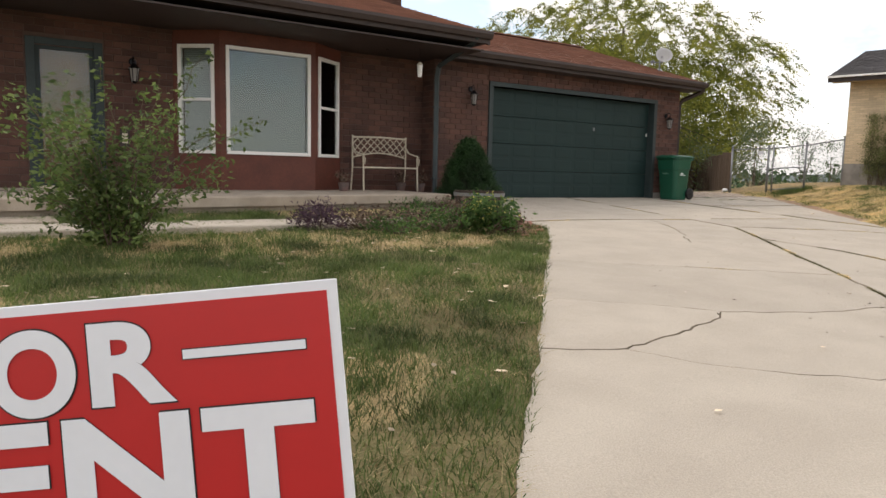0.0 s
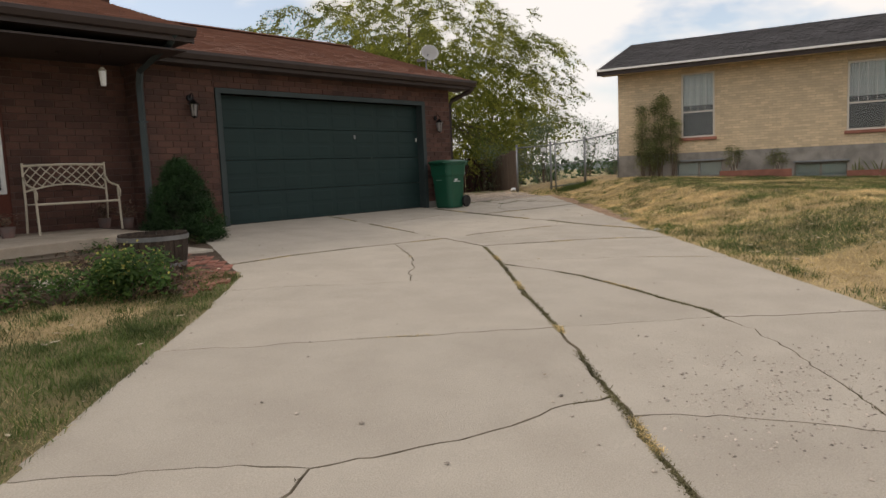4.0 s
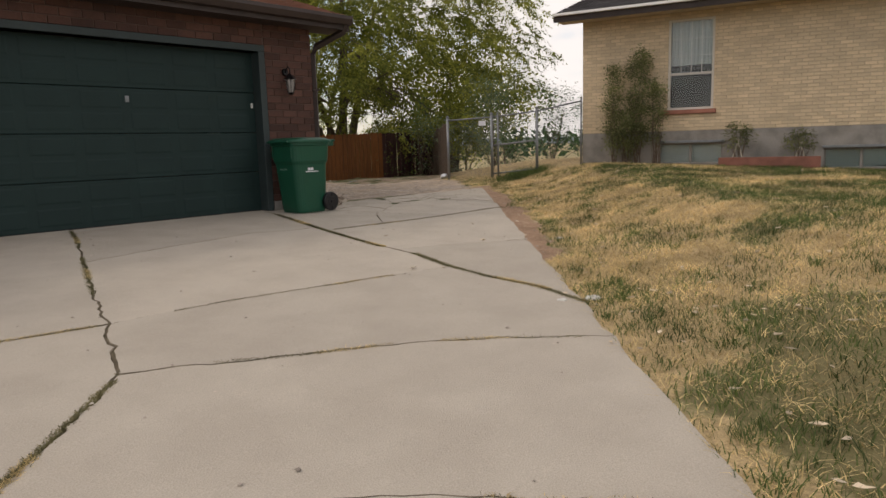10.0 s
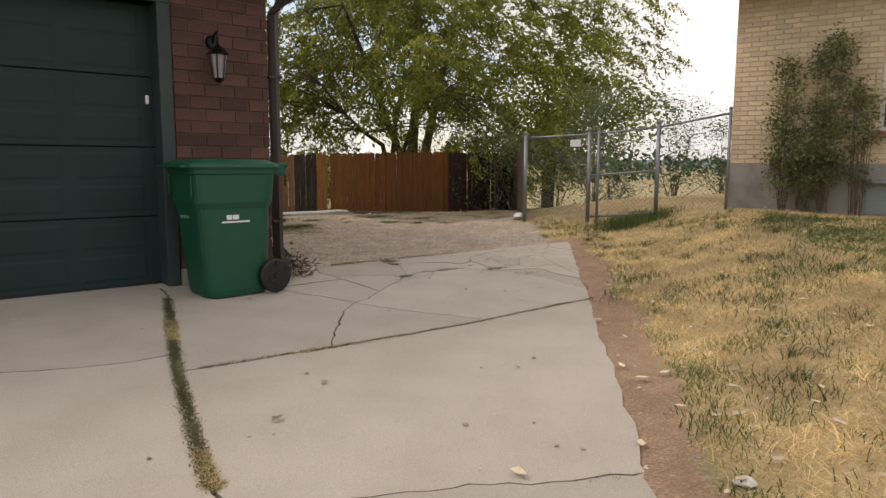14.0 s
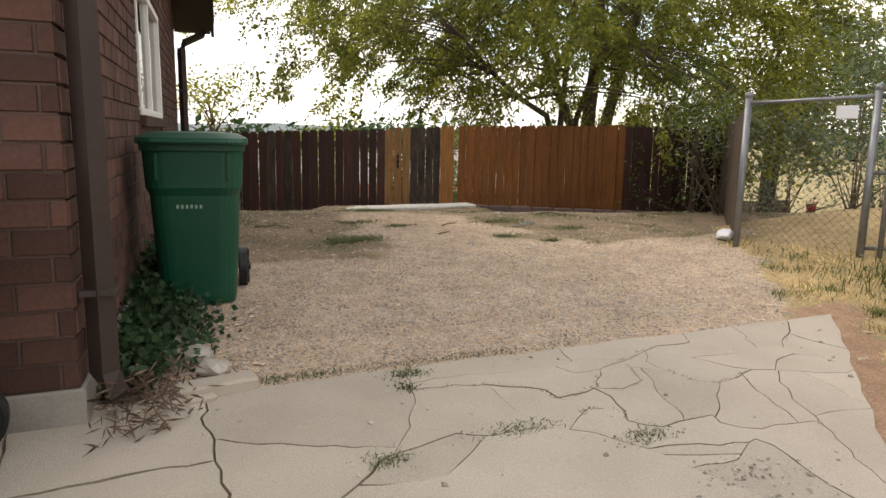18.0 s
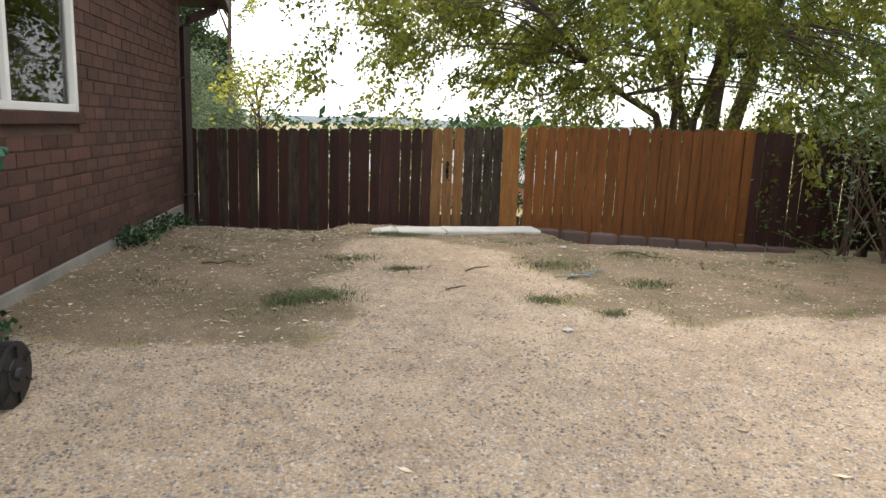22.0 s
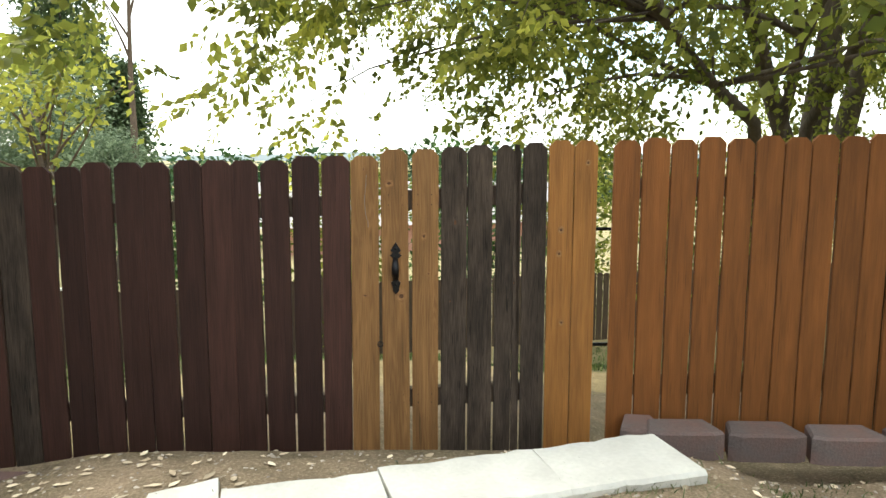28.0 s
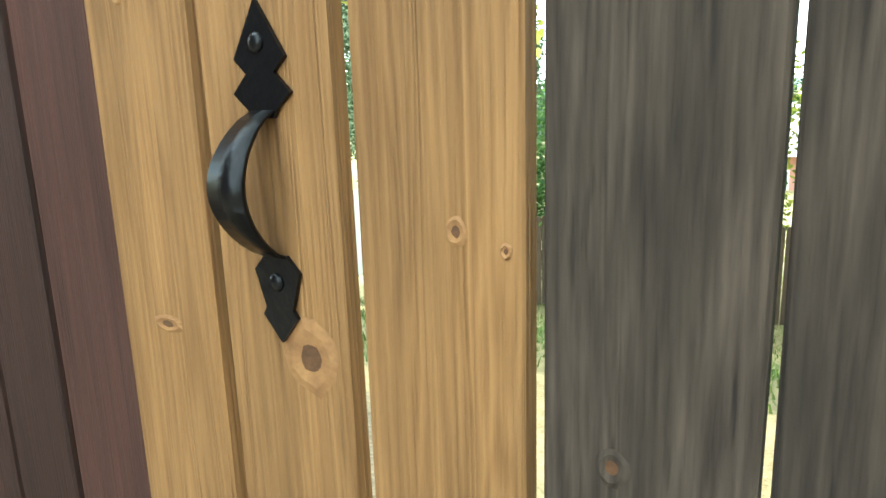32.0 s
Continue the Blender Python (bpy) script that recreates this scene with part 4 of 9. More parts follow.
def roof(prefix, x0, x1, y_eave, z_eave, y_ridge, label, overhang_y, y_back, z_back):
    run = y_ridge - y_eave
    zr = z_eave + SL * run
    ro = thing(prefix, label, "roof", kind="structure")
    body = bmesh.new()
    sec = [(y_eave, z_eave - 0.03), (y_ridge, zr - 0.03), (y_back, z_back - 0.03), (y_back, z_back - 0.16), (y_ridge, zr - 0.16), (y_eave, z_eave - 0.16)]
    a = [body.verts.new((x0, y, z)) for y, z in sec]
    b = [body.verts.new((x1, y, z)) for y, z in sec]
    for ring, flip in ((a, False), (b, True)):
        for quad in ((0, 1, 4, 5), (1, 2, 3, 4)):
            f = [ring[k] for k in quad]
            body.faces.new(f[::-1] if flip else f)
    for i in range(6):
        body.faces.new((a[i], a[(i + 1) % 6], b[(i + 1) % 6], b[i]))
    bmesh.ops.recalc_face_normals(body, faces=body.faces)
    part("deck", body, M["brownpaint"], ro)
    s = shingle_roof("shingles", (x0 - 0.03, y_eave - 0.03, z_eave - 0.03), (1, 0, 0), x1 - x0 + 0.06, UPS, run / UPS.y + 0.03, NRM, M["shingle"], label)
    s.parent = ro
    tagged(s, kind="stuff")
    bk = shingle_roof("shingles", (x0 - 0.03, y_back + 0.03, z_back - 0.03), (1, 0, 0), x1 - x0 + 0.06, (0, y_ridge - y_back, zr - z_back), math.hypot(y_back - y_ridge, zr - z_back) + 0.03, (0, zr - z_back, y_back - y_ridge), M["shingle"], label, course=0.3)
    bk.parent = ro
    tagged(bk, kind="stuff")
    cap = bmesh.new()
    x = x0
    while x < x1:
        box(cap, x, min(x + 0.3, x1), y_ridge - 0.13, y_ridge + 0.13, zr - 0.005, zr + 0.02)
        x += 0.29
    part("ridge_cap", cap, M["shingle"], ro)
    # gutter along the eave
    g = bmesh.new()
    prof = [(-0.02, 0.0), (-0.13, 0.0), (-0.135, -0.05), (-0.10, -0.12), (-0.02, -0.13)]
    ga = [g.verts.new((x0, y_eave + p, z_eave - 0.03 + q)) for p, q in prof]
    gb = [g.verts.new((x1, y_eave + p, z_eave - 0.03 + q)) for p, q in prof]
    for i in range(4):
        g.faces.new((ga[i], ga[i + 1], gb[i + 1], gb[i]))
    g.faces.new(ga)
    g.faces.new(gb[::-1])
    part("gutter", g, M["brownpaint"], ro, "dark brown gutter")
    f = bmesh.new()
    box(f, x0, x1, y_eave - 0.02, y_eave + 0.02, z_eave - 0.22, z_eave - 0.035)
    part("fascia", f, M["brownpaint"], ro)
    so = bmesh.new()
    box(so, x0 + 0.02, x1 - 0.02, y_eave + 0.022, overhang_y, z_eave - 0.215, z_eave - 0.19)
    part("soffit", so, M["brownpaint"], ro)
    for xs in (x0, x1):
        rk = bmesh.new()
        for ya, yb, za, zb in ((y_eave, y_ridge, z_eave, zr), (y_back, y_ridge, z_back, zr)):
            vv = [rk.verts.new((xx, yy, zz)) for xx in (xs - 0.022, xs + 0.022) for yy, zz in ((ya, za - 0.025), (yb, zb - 0.025), (yb, zb - 0.24), (ya, za - 0.24))]
            for q in ((0, 1, 2, 3), (7, 6, 5, 4), (0, 4, 5, 1), (1, 5, 6, 2), (2, 6, 7, 3), (3, 7, 4, 0)):
                rk.faces.new([vv[i] for i in q])
        part("rake_board", rk, M["brownpaint"], ro)
    return ro


roof("roof_garage", -7.5, 1.42, -0.52, 2.86, 4.25, "red brown shingle roof over the garage", 0.01, 8.30, 2.72)
roof("roof_house", -17.0, -6.02, -1.5, 2.98, 4.25, "red brown shingle roof over the porch and house", 0.245, 10.0, 2.98)
gw = bmesh.new()
va = [gw.verts.new((xx, yy, zz)) for xx in (GX1 - 0.2, GX1 - 0.012) for yy, zz in ((GF, 2.7), (8.2, 2.7), (4.25, 4.2))]
for q in ((0, 1, 2), (5, 4, 3), (0, 3, 4, 1), (1, 4, 5, 2), (2, 5, 3, 0)):
    gw.faces.new([va[i] for i in q])
bmesh.ops.recalc_face_normals(gw, faces=gw.faces)
tagged(part("gable", gw, M["brownpaint"]), "dark brown boarded gable above the side wall", "wall", kind="structure")
so = bmesh.new()
for ya, yb, za, zb in ((-0.5, 4.25, 2.66, 2.66 + SL * 4.77), (4.25, 8.28, 2.66 + SL * 4.77, 2.52)):
    vv = [so.verts.new((xx, yy, zz + d)) for d in (0, 0.02) for xx, yy, zz in ((GX1 - 0.01, ya, za), (1.39, ya, za), (1.39, yb, zb), (GX1 - 0.01, yb, zb))]
    for q in ((3, 2, 1, 0), (4, 5, 6, 7), (0, 1, 5, 4), (1, 2, 6, 5), (2, 3, 7, 6), (3, 0, 4, 7)):
        so.faces.new([vv[i] for i in q])
tagged(part("soffit", so, M["brownpaint"]), "dark brown rake soffit", "soffit", kind="structure")

# ---------------------------------------------------------------- garage door
gd = thing("garage_door", "dark green sectional garage door with raised panels, closed", "garage door", (DOOR[0], 0.0, 0.0))
W = DOOR[1] - DOOR[0]
for r in range(4):
    sec = bmesh.new()
    z0, z1 = 0.012 + r * 0.5625, 0.012 + (r + 1) * 0.5625 - 0.006
    box(sec, 0.0, W, 0.0, 0.045, z0, z1, 0.006)
    for c in range(8):
        for rr in range(2):
            cx0 = 0.06 + c * (W - 0.12) / 8 + 0.05
            cx1 = 0.06 + (c + 1) * (W - 0.12) / 8 - 0.05
            zz0 = z0 + 0.045 + rr * 0.262
            zz1 = zz0 + 0.21
            o = [(cx0, zz0), (cx1, zz0), (cx1, zz1), (cx0, zz1)]
            i1 = [(cx0 + 0.022, zz0 + 0.022), (cx1 - 0.022, zz0 + 0.022), (cx1 - 0.022, zz1 - 0.022), (cx0 + 0.022, zz1 - 0.022)]
            v0 = [sec.verts.new((x, -0.001, z)) for x, z in o]
            v1 = [sec.verts.new((x, -0.0045, z)) for x, z in i1]
            sec.faces.new(v1)
            for k in range(4):
                sec.faces.new((v0[k], v0[(k + 1) % 4], v1[(k + 1) % 4], v1[k]))
    part("section", sec, M["green"], gd)
part("seal", bx(0.0, W, 0.005, 0.04, -0.02, 0.012), M["blackp"], gd, "black rubber bottom seal")
part("lock_plate", bx(W * 0.62, W * 0.62 + 0.05, -0.008, 0.002, 1.52, 1.6, 0.003), M["galv"], gd, "small metal lock plate")
part("latch", bx(W - 0.075, W - 0.05, -0.03, 0.0, 1.48, 1.55, 0.004), M["white"], gd, "small white sensor on the door edge")
tr = thing("door_trim", "grey green painted wooden trim round the garage door", "trim", kind="structure")
part("jamb", bx(DOOR[0] - 0.09, DOOR[0] + 0.012, GF - 0.022, 0.0, 0.0, DOOR[3], 0.005), M["greentrim"], tr)
part("jamb", bx(DOOR[1] - 0.012, DOOR[1] + 0.09, GF - 0.022, 0.0, 0.0, DOOR[3], 0.005), M["greentrim"], tr)
part("head", bx(DOOR[0] - 0.09, DOOR[1] + 0.09, GF - 0.024, 0.0, DOOR[3], DOOR[3] + 0.09, 0.005), M["greentrim"], tr)
part("sill", bx(DOOR[0], DOOR[1], -0.13, 0.25, -0.12, -0.005, 0.004), M["pale"], tr, "pale concrete sill")
tagged(part("floor", bx(-16, GX1 - 0.2, 0.45, 8.0, -0.15, -0.02), M["found"]), "grey concrete floor inside", "floor", kind="structure")


def spout(name, path, label, sides=4, r=0.045, mk="brownpaint"):
    t = thing(name, label, "downspout", path[-1], 0)
    o = Vector(path[-1])
    part("pipe", tb([tuple(Vector(p) - o) for p in path], r * 1.2, sides), M[mk], t)
    for q in (0.25, 0.85):
        p = Vector(path[3]).lerp(Vector(path[4]), q) - o
        part("strap", bx(p.x - r - 0.016, p.x + r + 0.016, p.y - r - 0.004, p.y + r + 0.004, p.z - 0.012, p.z + 0.012), M[mk], t)
    return t


spout("downspout", [(1.36, -0.55, 2.74), (1.34, -0.5, 2.62), (1.06, -0.13, 2.42), (1.0, -0.11, 2.3), (1.0, -0.11, 0.17), (1.06, -0.16, 0.08)], "dark brown square downspout at the garage corner")
spout("downspout", [(1.30, 8.25, 2.58), (1.28, 8.22, 2.50), (1.05, 8.0, 2.34), (1.01, 7.95, 2.24), (1.01, 7.95, -0.1), (1.04, 8.1, -0.18)], "dark brown downspout at the back corner of the house")
spout("downspout", [(-6.3, -1.55, 2.86), (-6.3, -1.4, 2.75), (-6.28, -0.30, 2.5), (-6.28, -0.235, 2.3), (-6.28, -0.235, 0.05), (-6.28, -0.32, 0.0)], "dark green grey downspout beside the porch", mk="spout")

# ---------------------------------------------------------------- porch
po = thing("porch", "low concrete porch slab along the house front", "porch", kind="structure")
def porch_deck(inset, z0, z1, e):
    """The porch front runs a little out of line with the house."""
    bm = bmesh.new()
    loop = [(-15.5, 0.24), (-15.5, -3.75 + inset), (-10.2, -2.72 + inset), (-7.0 - inset, -1.86 + inset), (-7.0 - inset, 0.24)]
    rings = [[bm.verts.new((x, y, z)) for x, y in loop] for z in (z0, z1 - e)]
    rings.append([bm.verts.new((x - (e if x > -8 else 0), y + (e if y < 0 else 0), z1)) for x, y in loop])
    bm.faces.new(rings[0][::-1])
    bm.faces.new(rings[-1])
    for A, B in zip(rings, rings[1:]):
        for k in range(len(loop)):
            j = (k + 1) % len(loop)
            bm.faces.new((A[k], A[j], B[j], B[k]))
    bmesh.ops.recalc_face_normals(bm, faces=bm.faces)
    return bm


part("slab", porch_deck(0.0, 0.02, 0.145, 0.012), M["porch"], po, "worn concrete porch slab with a pale edge")
part("base", porch_deck(0.07, -0.5, 0.019, 0.002), M["porch"], po, "stained concrete porch base")
part("step", bx(-14.6, -12.9, -4.0, -3.3, -0.4, -0.04, 0.01), M["porch"], po)
wk = thing("front_walk", "narrow concrete walk in front of the porch", "walkway", kind="structure")
for k in range(6):
    x0 = -14.8 + k * 1.0
    part("slab", bx(x0, x0 + 0.985, -4.75 - 0.02 * (k % 2), -4.02, -0.4, -0.055 - 0.004 * (k % 3), 0.012), M["concrete"], wk)

# ---------------------------------------------------------------- windows


def window(name, label, w, h, at, rz, sash=0.5, depth=0.08, frame_w=0.055, panes=2, horizontal=True, back=None, grid=None, fm="white", inner="greydark"):
    """A framed window. It faces local -y; the origin is its lower left corner."""
    t = thing(name, label, "window", at, rz, kind="structure")
    fr = bmesh.new()
    box(fr, 0, frame_w, 0, depth, 0, h, 0.004)
    box(fr, w - frame_w, w, 0, depth, 0, h, 0.004)
    box(fr, frame_w, w - frame_w, 0.001, depth - 0.001, 0, frame_w, 0.004)
    box(fr, frame_w, w - frame_w, 0.001, depth - 0.001, h - frame_w, h, 0.004)
    part("window_frame", fr, M[fm], t)
    if panes == 2:
        if horizontal:
            part("meeting_rail", bx(frame_w, w - frame_w, 0.01, depth - 0.01, h * sash - 0.022, h * sash + 0.022, 0.003), M[fm], t)
            spans = [(frame_w, w - frame_w, frame_w, h * sash - 0.022), (frame_w, w - frame_w, h * sash + 0.022, h - frame_w)]
        else:
            part("meeting_rail", bx(w * sash - 0.025, w * sash + 0.025, 0.01, depth - 0.01, frame_w, h - frame_w, 0.003), M[fm], t)
            spans = [(frame_w, w * sash - 0.025, frame_w, h - frame_w), (w * sash + 0.025, w - frame_w, frame_w, h - frame_w)]
    else:
        spans = [(frame_w, w - frame_w, frame_w, h - frame_w)]
    for a, b, c, d in spans:
        ob = part("pane", bx(a, b, depth * 0.5, depth * 0.5 + 0.004, c, d), M["glass"], t)
        ob.visible_shadow = False
    if grid:
        a, b, c, d = spans[-1]
        for i in range(1, grid[0]):
            xx = a + (b - a) * i / grid[0]
            part("muntin", bx(xx - 0.006, xx + 0.006, depth * 0.5 - 0.008, depth * 0.5 - 0.002, c, d), M["white"], t)
        for i in range(1, grid[1]):
            zz = c + (d - c) * i / grid[1]
            part("muntin", bx(a, b, depth * 0.5 - 0.009, depth * 0.5 - 0.003, zz - 0.006, zz + 0.006), M["white"], t)
    if back == "blind":
        n = int(h / 0.03)
        for k in range(n):
            z = 0.06 + (h - 0.12) * k / n
            bl = bmesh.new()
            vs = [bl.verts.new(v) for v in ((frame_w, 0.11, z), (w - frame_w, 0.11, z), (w - frame_w, 0.13, z + 0.026), (frame_w, 0.13, z + 0.026))]
            bl.faces.new(vs)
            part("blind_slat", bl, M["blind"], t)
    if back == "curtain":
        cv, cf = [], []
        n = 60
        for k in range(n + 1):
            x = frame_w + (w - 2 * frame_w) * k / n
            y = depth + 0.06 + 0.018 * math.sin(k * 1.3) + 0.008 * math.sin(k * 0.5)
            cv += [(x, y, h * 0.5), (x, y, h - 0.03)]
        for k in range(n):
            cf.append((2 * k, 2 * k + 2, 2 * k + 3, 2 * k + 1))
        pmesh("curtain", cv, cf, M["curtain"], t, "white gathered curtain", smooth=True)
    # flat backing sheet; its default dark colour paints in the unlit room's shade
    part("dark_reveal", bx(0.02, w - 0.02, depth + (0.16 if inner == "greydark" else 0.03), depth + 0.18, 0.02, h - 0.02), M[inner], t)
    return t


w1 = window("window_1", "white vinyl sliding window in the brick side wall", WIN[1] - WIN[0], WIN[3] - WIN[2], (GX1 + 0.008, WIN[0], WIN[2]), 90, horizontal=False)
part("window_sill", bx(-0.04, WIN[1] - WIN[0] + 0.04, -0.03, 0.06, -0.085, -0.002, 0.006), M["brick1"], w1, "sloped brick sill")

# bay window under the porch roof
bay = thing("bay_window", "bay window with white frames in red brown panelling", "bay window", kind="structure")
BY = -0.25
for (xa, ya), (xb, yb) in (((-10.95, 0.25), (-10.35, BY)), ((-10.35, BY), (-8.75, BY)), ((-8.75, BY), (-8.05, 0.25))):
    L = math.hypot(xb - xa, yb - ya)
    mm = Matrix.Translation((xa, ya, 0.14)) @ Matrix.Rotation(math.atan2(yb - ya, xb - xa), 4, "Z")
    big = L > 1.2
    m0 = 0.09
    pn = bmesh.new()
    box(pn, 0, L, 0.0, 0.08, 0.0, 0.58, 0, mm)
    box(pn, 0, m0, 0.0, 0.08, 0.58, 2.28, 0, mm)
    box(pn, L - m0, L, 0.0, 0.08, 0.58, 2.28, 0, mm)
    box(pn, 0, L, 0.0, 0.08, 2.28, 2.66, 0, mm)
    part("panelling", pn, M["redwood"], bay, "red brown stained wooden panelling")
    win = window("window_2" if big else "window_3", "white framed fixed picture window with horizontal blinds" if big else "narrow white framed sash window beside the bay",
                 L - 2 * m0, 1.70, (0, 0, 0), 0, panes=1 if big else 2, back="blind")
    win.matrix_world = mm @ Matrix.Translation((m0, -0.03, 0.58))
tagged(part("soffit", bx(-16.9, -6.1, -1.45, 0.24, 2.64, 2.665), M["brownpaint"]), "dark porch soffit boards", "soffit", kind="structure")

fd = thing("door_1", "front door behind a glass storm door in a dark green frame", "door", (HD[0], 0.25, 0.15), kind="structure")
dw, dh = HD[1] - HD[0], HD[3] - HD[2]
fr = bmesh.new()
box(fr, -0.1, 0.02, -0.02, 0.14, 0, dh + 0.1, 0.005)
box(fr, dw - 0.02, dw + 0.1, -0.02, 0.14, 0, dh + 0.1, 0.005)
box(fr, 0.02, dw - 0.02, -0.019, 0.139, dh, dh + 0.1, 0.005)
part("door_frame", fr, M["greentrim"], fd)
part("panel", bx(0.03, dw - 0.03, 0.12, 0.16, 0.01, dh - 0.01, 0.004), mat("brown door", (0.22, 0.12, 0.06), 0.5, var=0.2, scale=3, fine=20), fd, "brown wooden door panel")
pg = part("pane", bx(0.08, dw - 0.08, 0.05, 0.056, 0.06, dh - 0.06), M["glass"], fd)
pg.visible_shadow = False
sf = bmesh.new()
box(sf, 0.02, 0.08, 0.03, 0.07, 0.0, dh, 0.004)
box(sf, dw - 0.08, dw - 0.02, 0.03, 0.07, 0.0, dh, 0.004)
box(sf, 0.08, dw - 0.08, 0.031, 0.069, 0.0, 0.06, 0.004)
box(sf, 0.08, dw - 0.08, 0.031, 0.069, dh - 0.06, dh, 0.004)
part("storm_frame", sf, M["greentrim"], fd)
part("threshold", bx(-0.05, dw + 0.05, -0.12, 0.1, -0.01, 0.03, 0.006), M["cream"], fd, "pale worn threshold")

# ---------------------------------------------------------------- wooden back fence with its gate
FD = Vector((1, -0.287, 0)).normalized()
FN = Vector((-FD.y, FD.x, 0))
FANG = math.degrees(math.atan2(FD.y, FD.x))
TOPS = [(0, 1.0), (1.4, 1.04), (3.4, 1.115), (4.0, 1.135), (4.6, 1.155), (4.75, 1.160), (4.87, 1.182), (5.25, 1.200), (5.6, 1.222), (5.9, 1.236), (7.0, 1.258), (7.8, 1.28), (8.5, 1.29), (10.2, 1.27)]


def fence_top(x):
    return float(np.interp(x, [a for a, _ in TOPS], [b for _, b in TOPS]))


def picket_mesh(w, h, t=0.017, ear=0.028):
    """A dog-eared board standing on the origin, with slightly eased edges."""
    bm = bmesh.new()
    prof = [(-w / 2, 0), (w / 2, 0), (w / 2, h - ear), (w / 2 - ear, h), (-w / 2 + ear, h), (-w / 2, h - ear)]
    e = 0.0025
    fr = [bm.verts.new((x * (1 - 2 * e / w), -t / 2, z if z else 0)) for x, z in prof]
    m1 = [bm.verts.new((x, -t / 2 + e, z)) for x, z in prof]
    bk = [bm.verts.new((x, t / 2, z)) for x, z in prof]
    bm.faces.new(fr)
    bm.faces.new(bk[::-1])
    for ra, rb in ((fr, m1), (m1, bk)):
        for i in range(6):
            bm.faces.new((ra[i], rb[i], rb[(i + 1) % 6], ra[(i + 1) % 6]))
    bmesh.ops.recalc_face_normals(bm, faces=bm.faces)
    me = bpy.data.meshes.new("picket")
    bm.to_mesh(me)
    bm.free()
    return me


PICK = {}


def picket(x, w, h, material, parent, origin, lean=0.0, lift=0.0, push=0.0, ang=FANG, name="picket", split_w=0.0):
    key = (round(w, 3), round(h, 2), material)
    if key not in PICK:
        me = picket_mesh(w, h)
        me.materials.append(M[material])
        PICK[key] = me
    ob = new(name, PICK[key])
    ob.parent = parent
    ob.matrix_parent_inverse = parent.matrix_world.inverted()
    ob.matrix_basis = Matrix.Translation(origin + FN * push + Vector((0, 0, lift))) @ pose(0, 0, 0, 0, lean, ang)
    return ob


def at_fence(x, z=0.0):
    return Vector((x, fence_y(x), z))


rnd = random.Random(5)
fence_a = thing("wooden_fence", "dark brown stained dog-eared picket fence", "fence", at_fence(1.3))
k = 0
while 4.668 - 0.1272 * k > 1.36:
    x = 4.668 - 0.1272 * (k + 0.5)
    top = fence_top(x) + rnd.uniform(-0.008, 0.008)
    bot = -0.56
    w = rnd.choice((0.120, 0.124, 0.127, 0.130))
    m_ = "wgrey" if k in (11, 13, 17, 20, 22) else "wdark"
    picket(x + rnd.uniform(-0.002, 0.002), w, round(top - bot, 2), m_, fence_a, at_fence(x, bot), rnd.uniform(-0.35, 0.35), 0, rnd.uniform(-0.002, 0.002))
    k += 1
latch = thing("fence_panel", "fresh tan board beside the gate's latch edge", "fence", at_fence(4.66))
gate = thing("wooden_gate", "weathered wooden gate of tan and grey boards, closed", "gate", at_fence(4.81))
boards = []
for k, (xa, xb, m_, up_) in enumerate(((4.672, 4.791, "wtan", 0.004), (4.811, 4.929, "wtan", 0.004), (4.939, 5.054, "wtan", 0.0), (5.066, 5.178, "wgrey", 0.004), (5.187, 5.294, "wgrey", 0.008),
                                       (5.302, 5.378, "wgrey", 0.006), (5.382, 5.414, "wgrey", -0.002), (5.422, 5.526, "wgrey", 0.004))):
    xc, w = (xa + xb) / 2, (xb - xa) / FD.x
    top = fence_top(xc) + up_
    bot = -0.34
    picket(xc, w, round(top - bot, 2), m_, gate if k else latch, at_fence(xc, bot), (0.25, -0.2, 0.15, 0.1, -0.15, 0.2, 0, 0)[k], 0, -0.004, name="board")
    boards.append((xc, w, top))
pn = thing("fence_panel", "two fresh orange tan boards at the gate's hinge side", "fence", at_fence(5.56))
for xa, xb in ((5.533, 5.640), (5.643, 5.743)):
    xc, w = (xa + xb) / 2, (xb - xa) / FD.x
    picket(xc, w, round(fence_top(xc) + 0.004 + 0.27, 2), "wnew", pn, at_fence(xc, -0.27), 0, 0, -0.008, name="board")
gx = 5.743
GAP_X = gx
fence_b = thing("wooden_fence", "orange stained dog-eared picket fence", "fence", at_fence(5.88))
x = GAP_X + 0.070
k = 0
while x < 8.42:
    w = 0.116 + rnd.choice((0, 0.004, 0.006))
    bot = -0.24 + 0.02 * (x - 5.8)
    top = fence_top(x) + rnd.uniform(-0.008, 0.008)
    picket(x + w / 2, w, round(top - bot, 2), "worange", fence_b, at_fence(x + w / 2, bot), rnd.uniform(-0.22, 0.22), 0, rnd.uniform(-0.003, 0.003))
    x += (w + rnd.uniform(0.007, 0.011)) * FD.x
    k += 1
fence_c = thing("wooden_fence", "dark stained picket fence in the shade of the tree", "fence", at_fence(8.5))
while x < 10.15:
    w = 0.118
    bot = -0.14
    picket(x + w / 2, w, round(fence_top(x) - bot + rnd.uniform(-0.02, 0.02), 2), "wdark", fence_c, at_fence(x + w / 2, bot), rnd.uniform(-1.2, 1.2))
    x += (w + rnd.uniform(0.002, 0.012)) * FD.x
QX = x
Q = at_fence(QX)
P1 = Vector((6.41, 1.97, 0))
side_dir = (P1 - Q).normalized()
side_ang = math.degrees(math.atan2(side_dir.y, side_dir.x))
fence_d = thing("wooden_fence", "weathered brown board fence along the lot line", "fence", Q)
d = 0.1
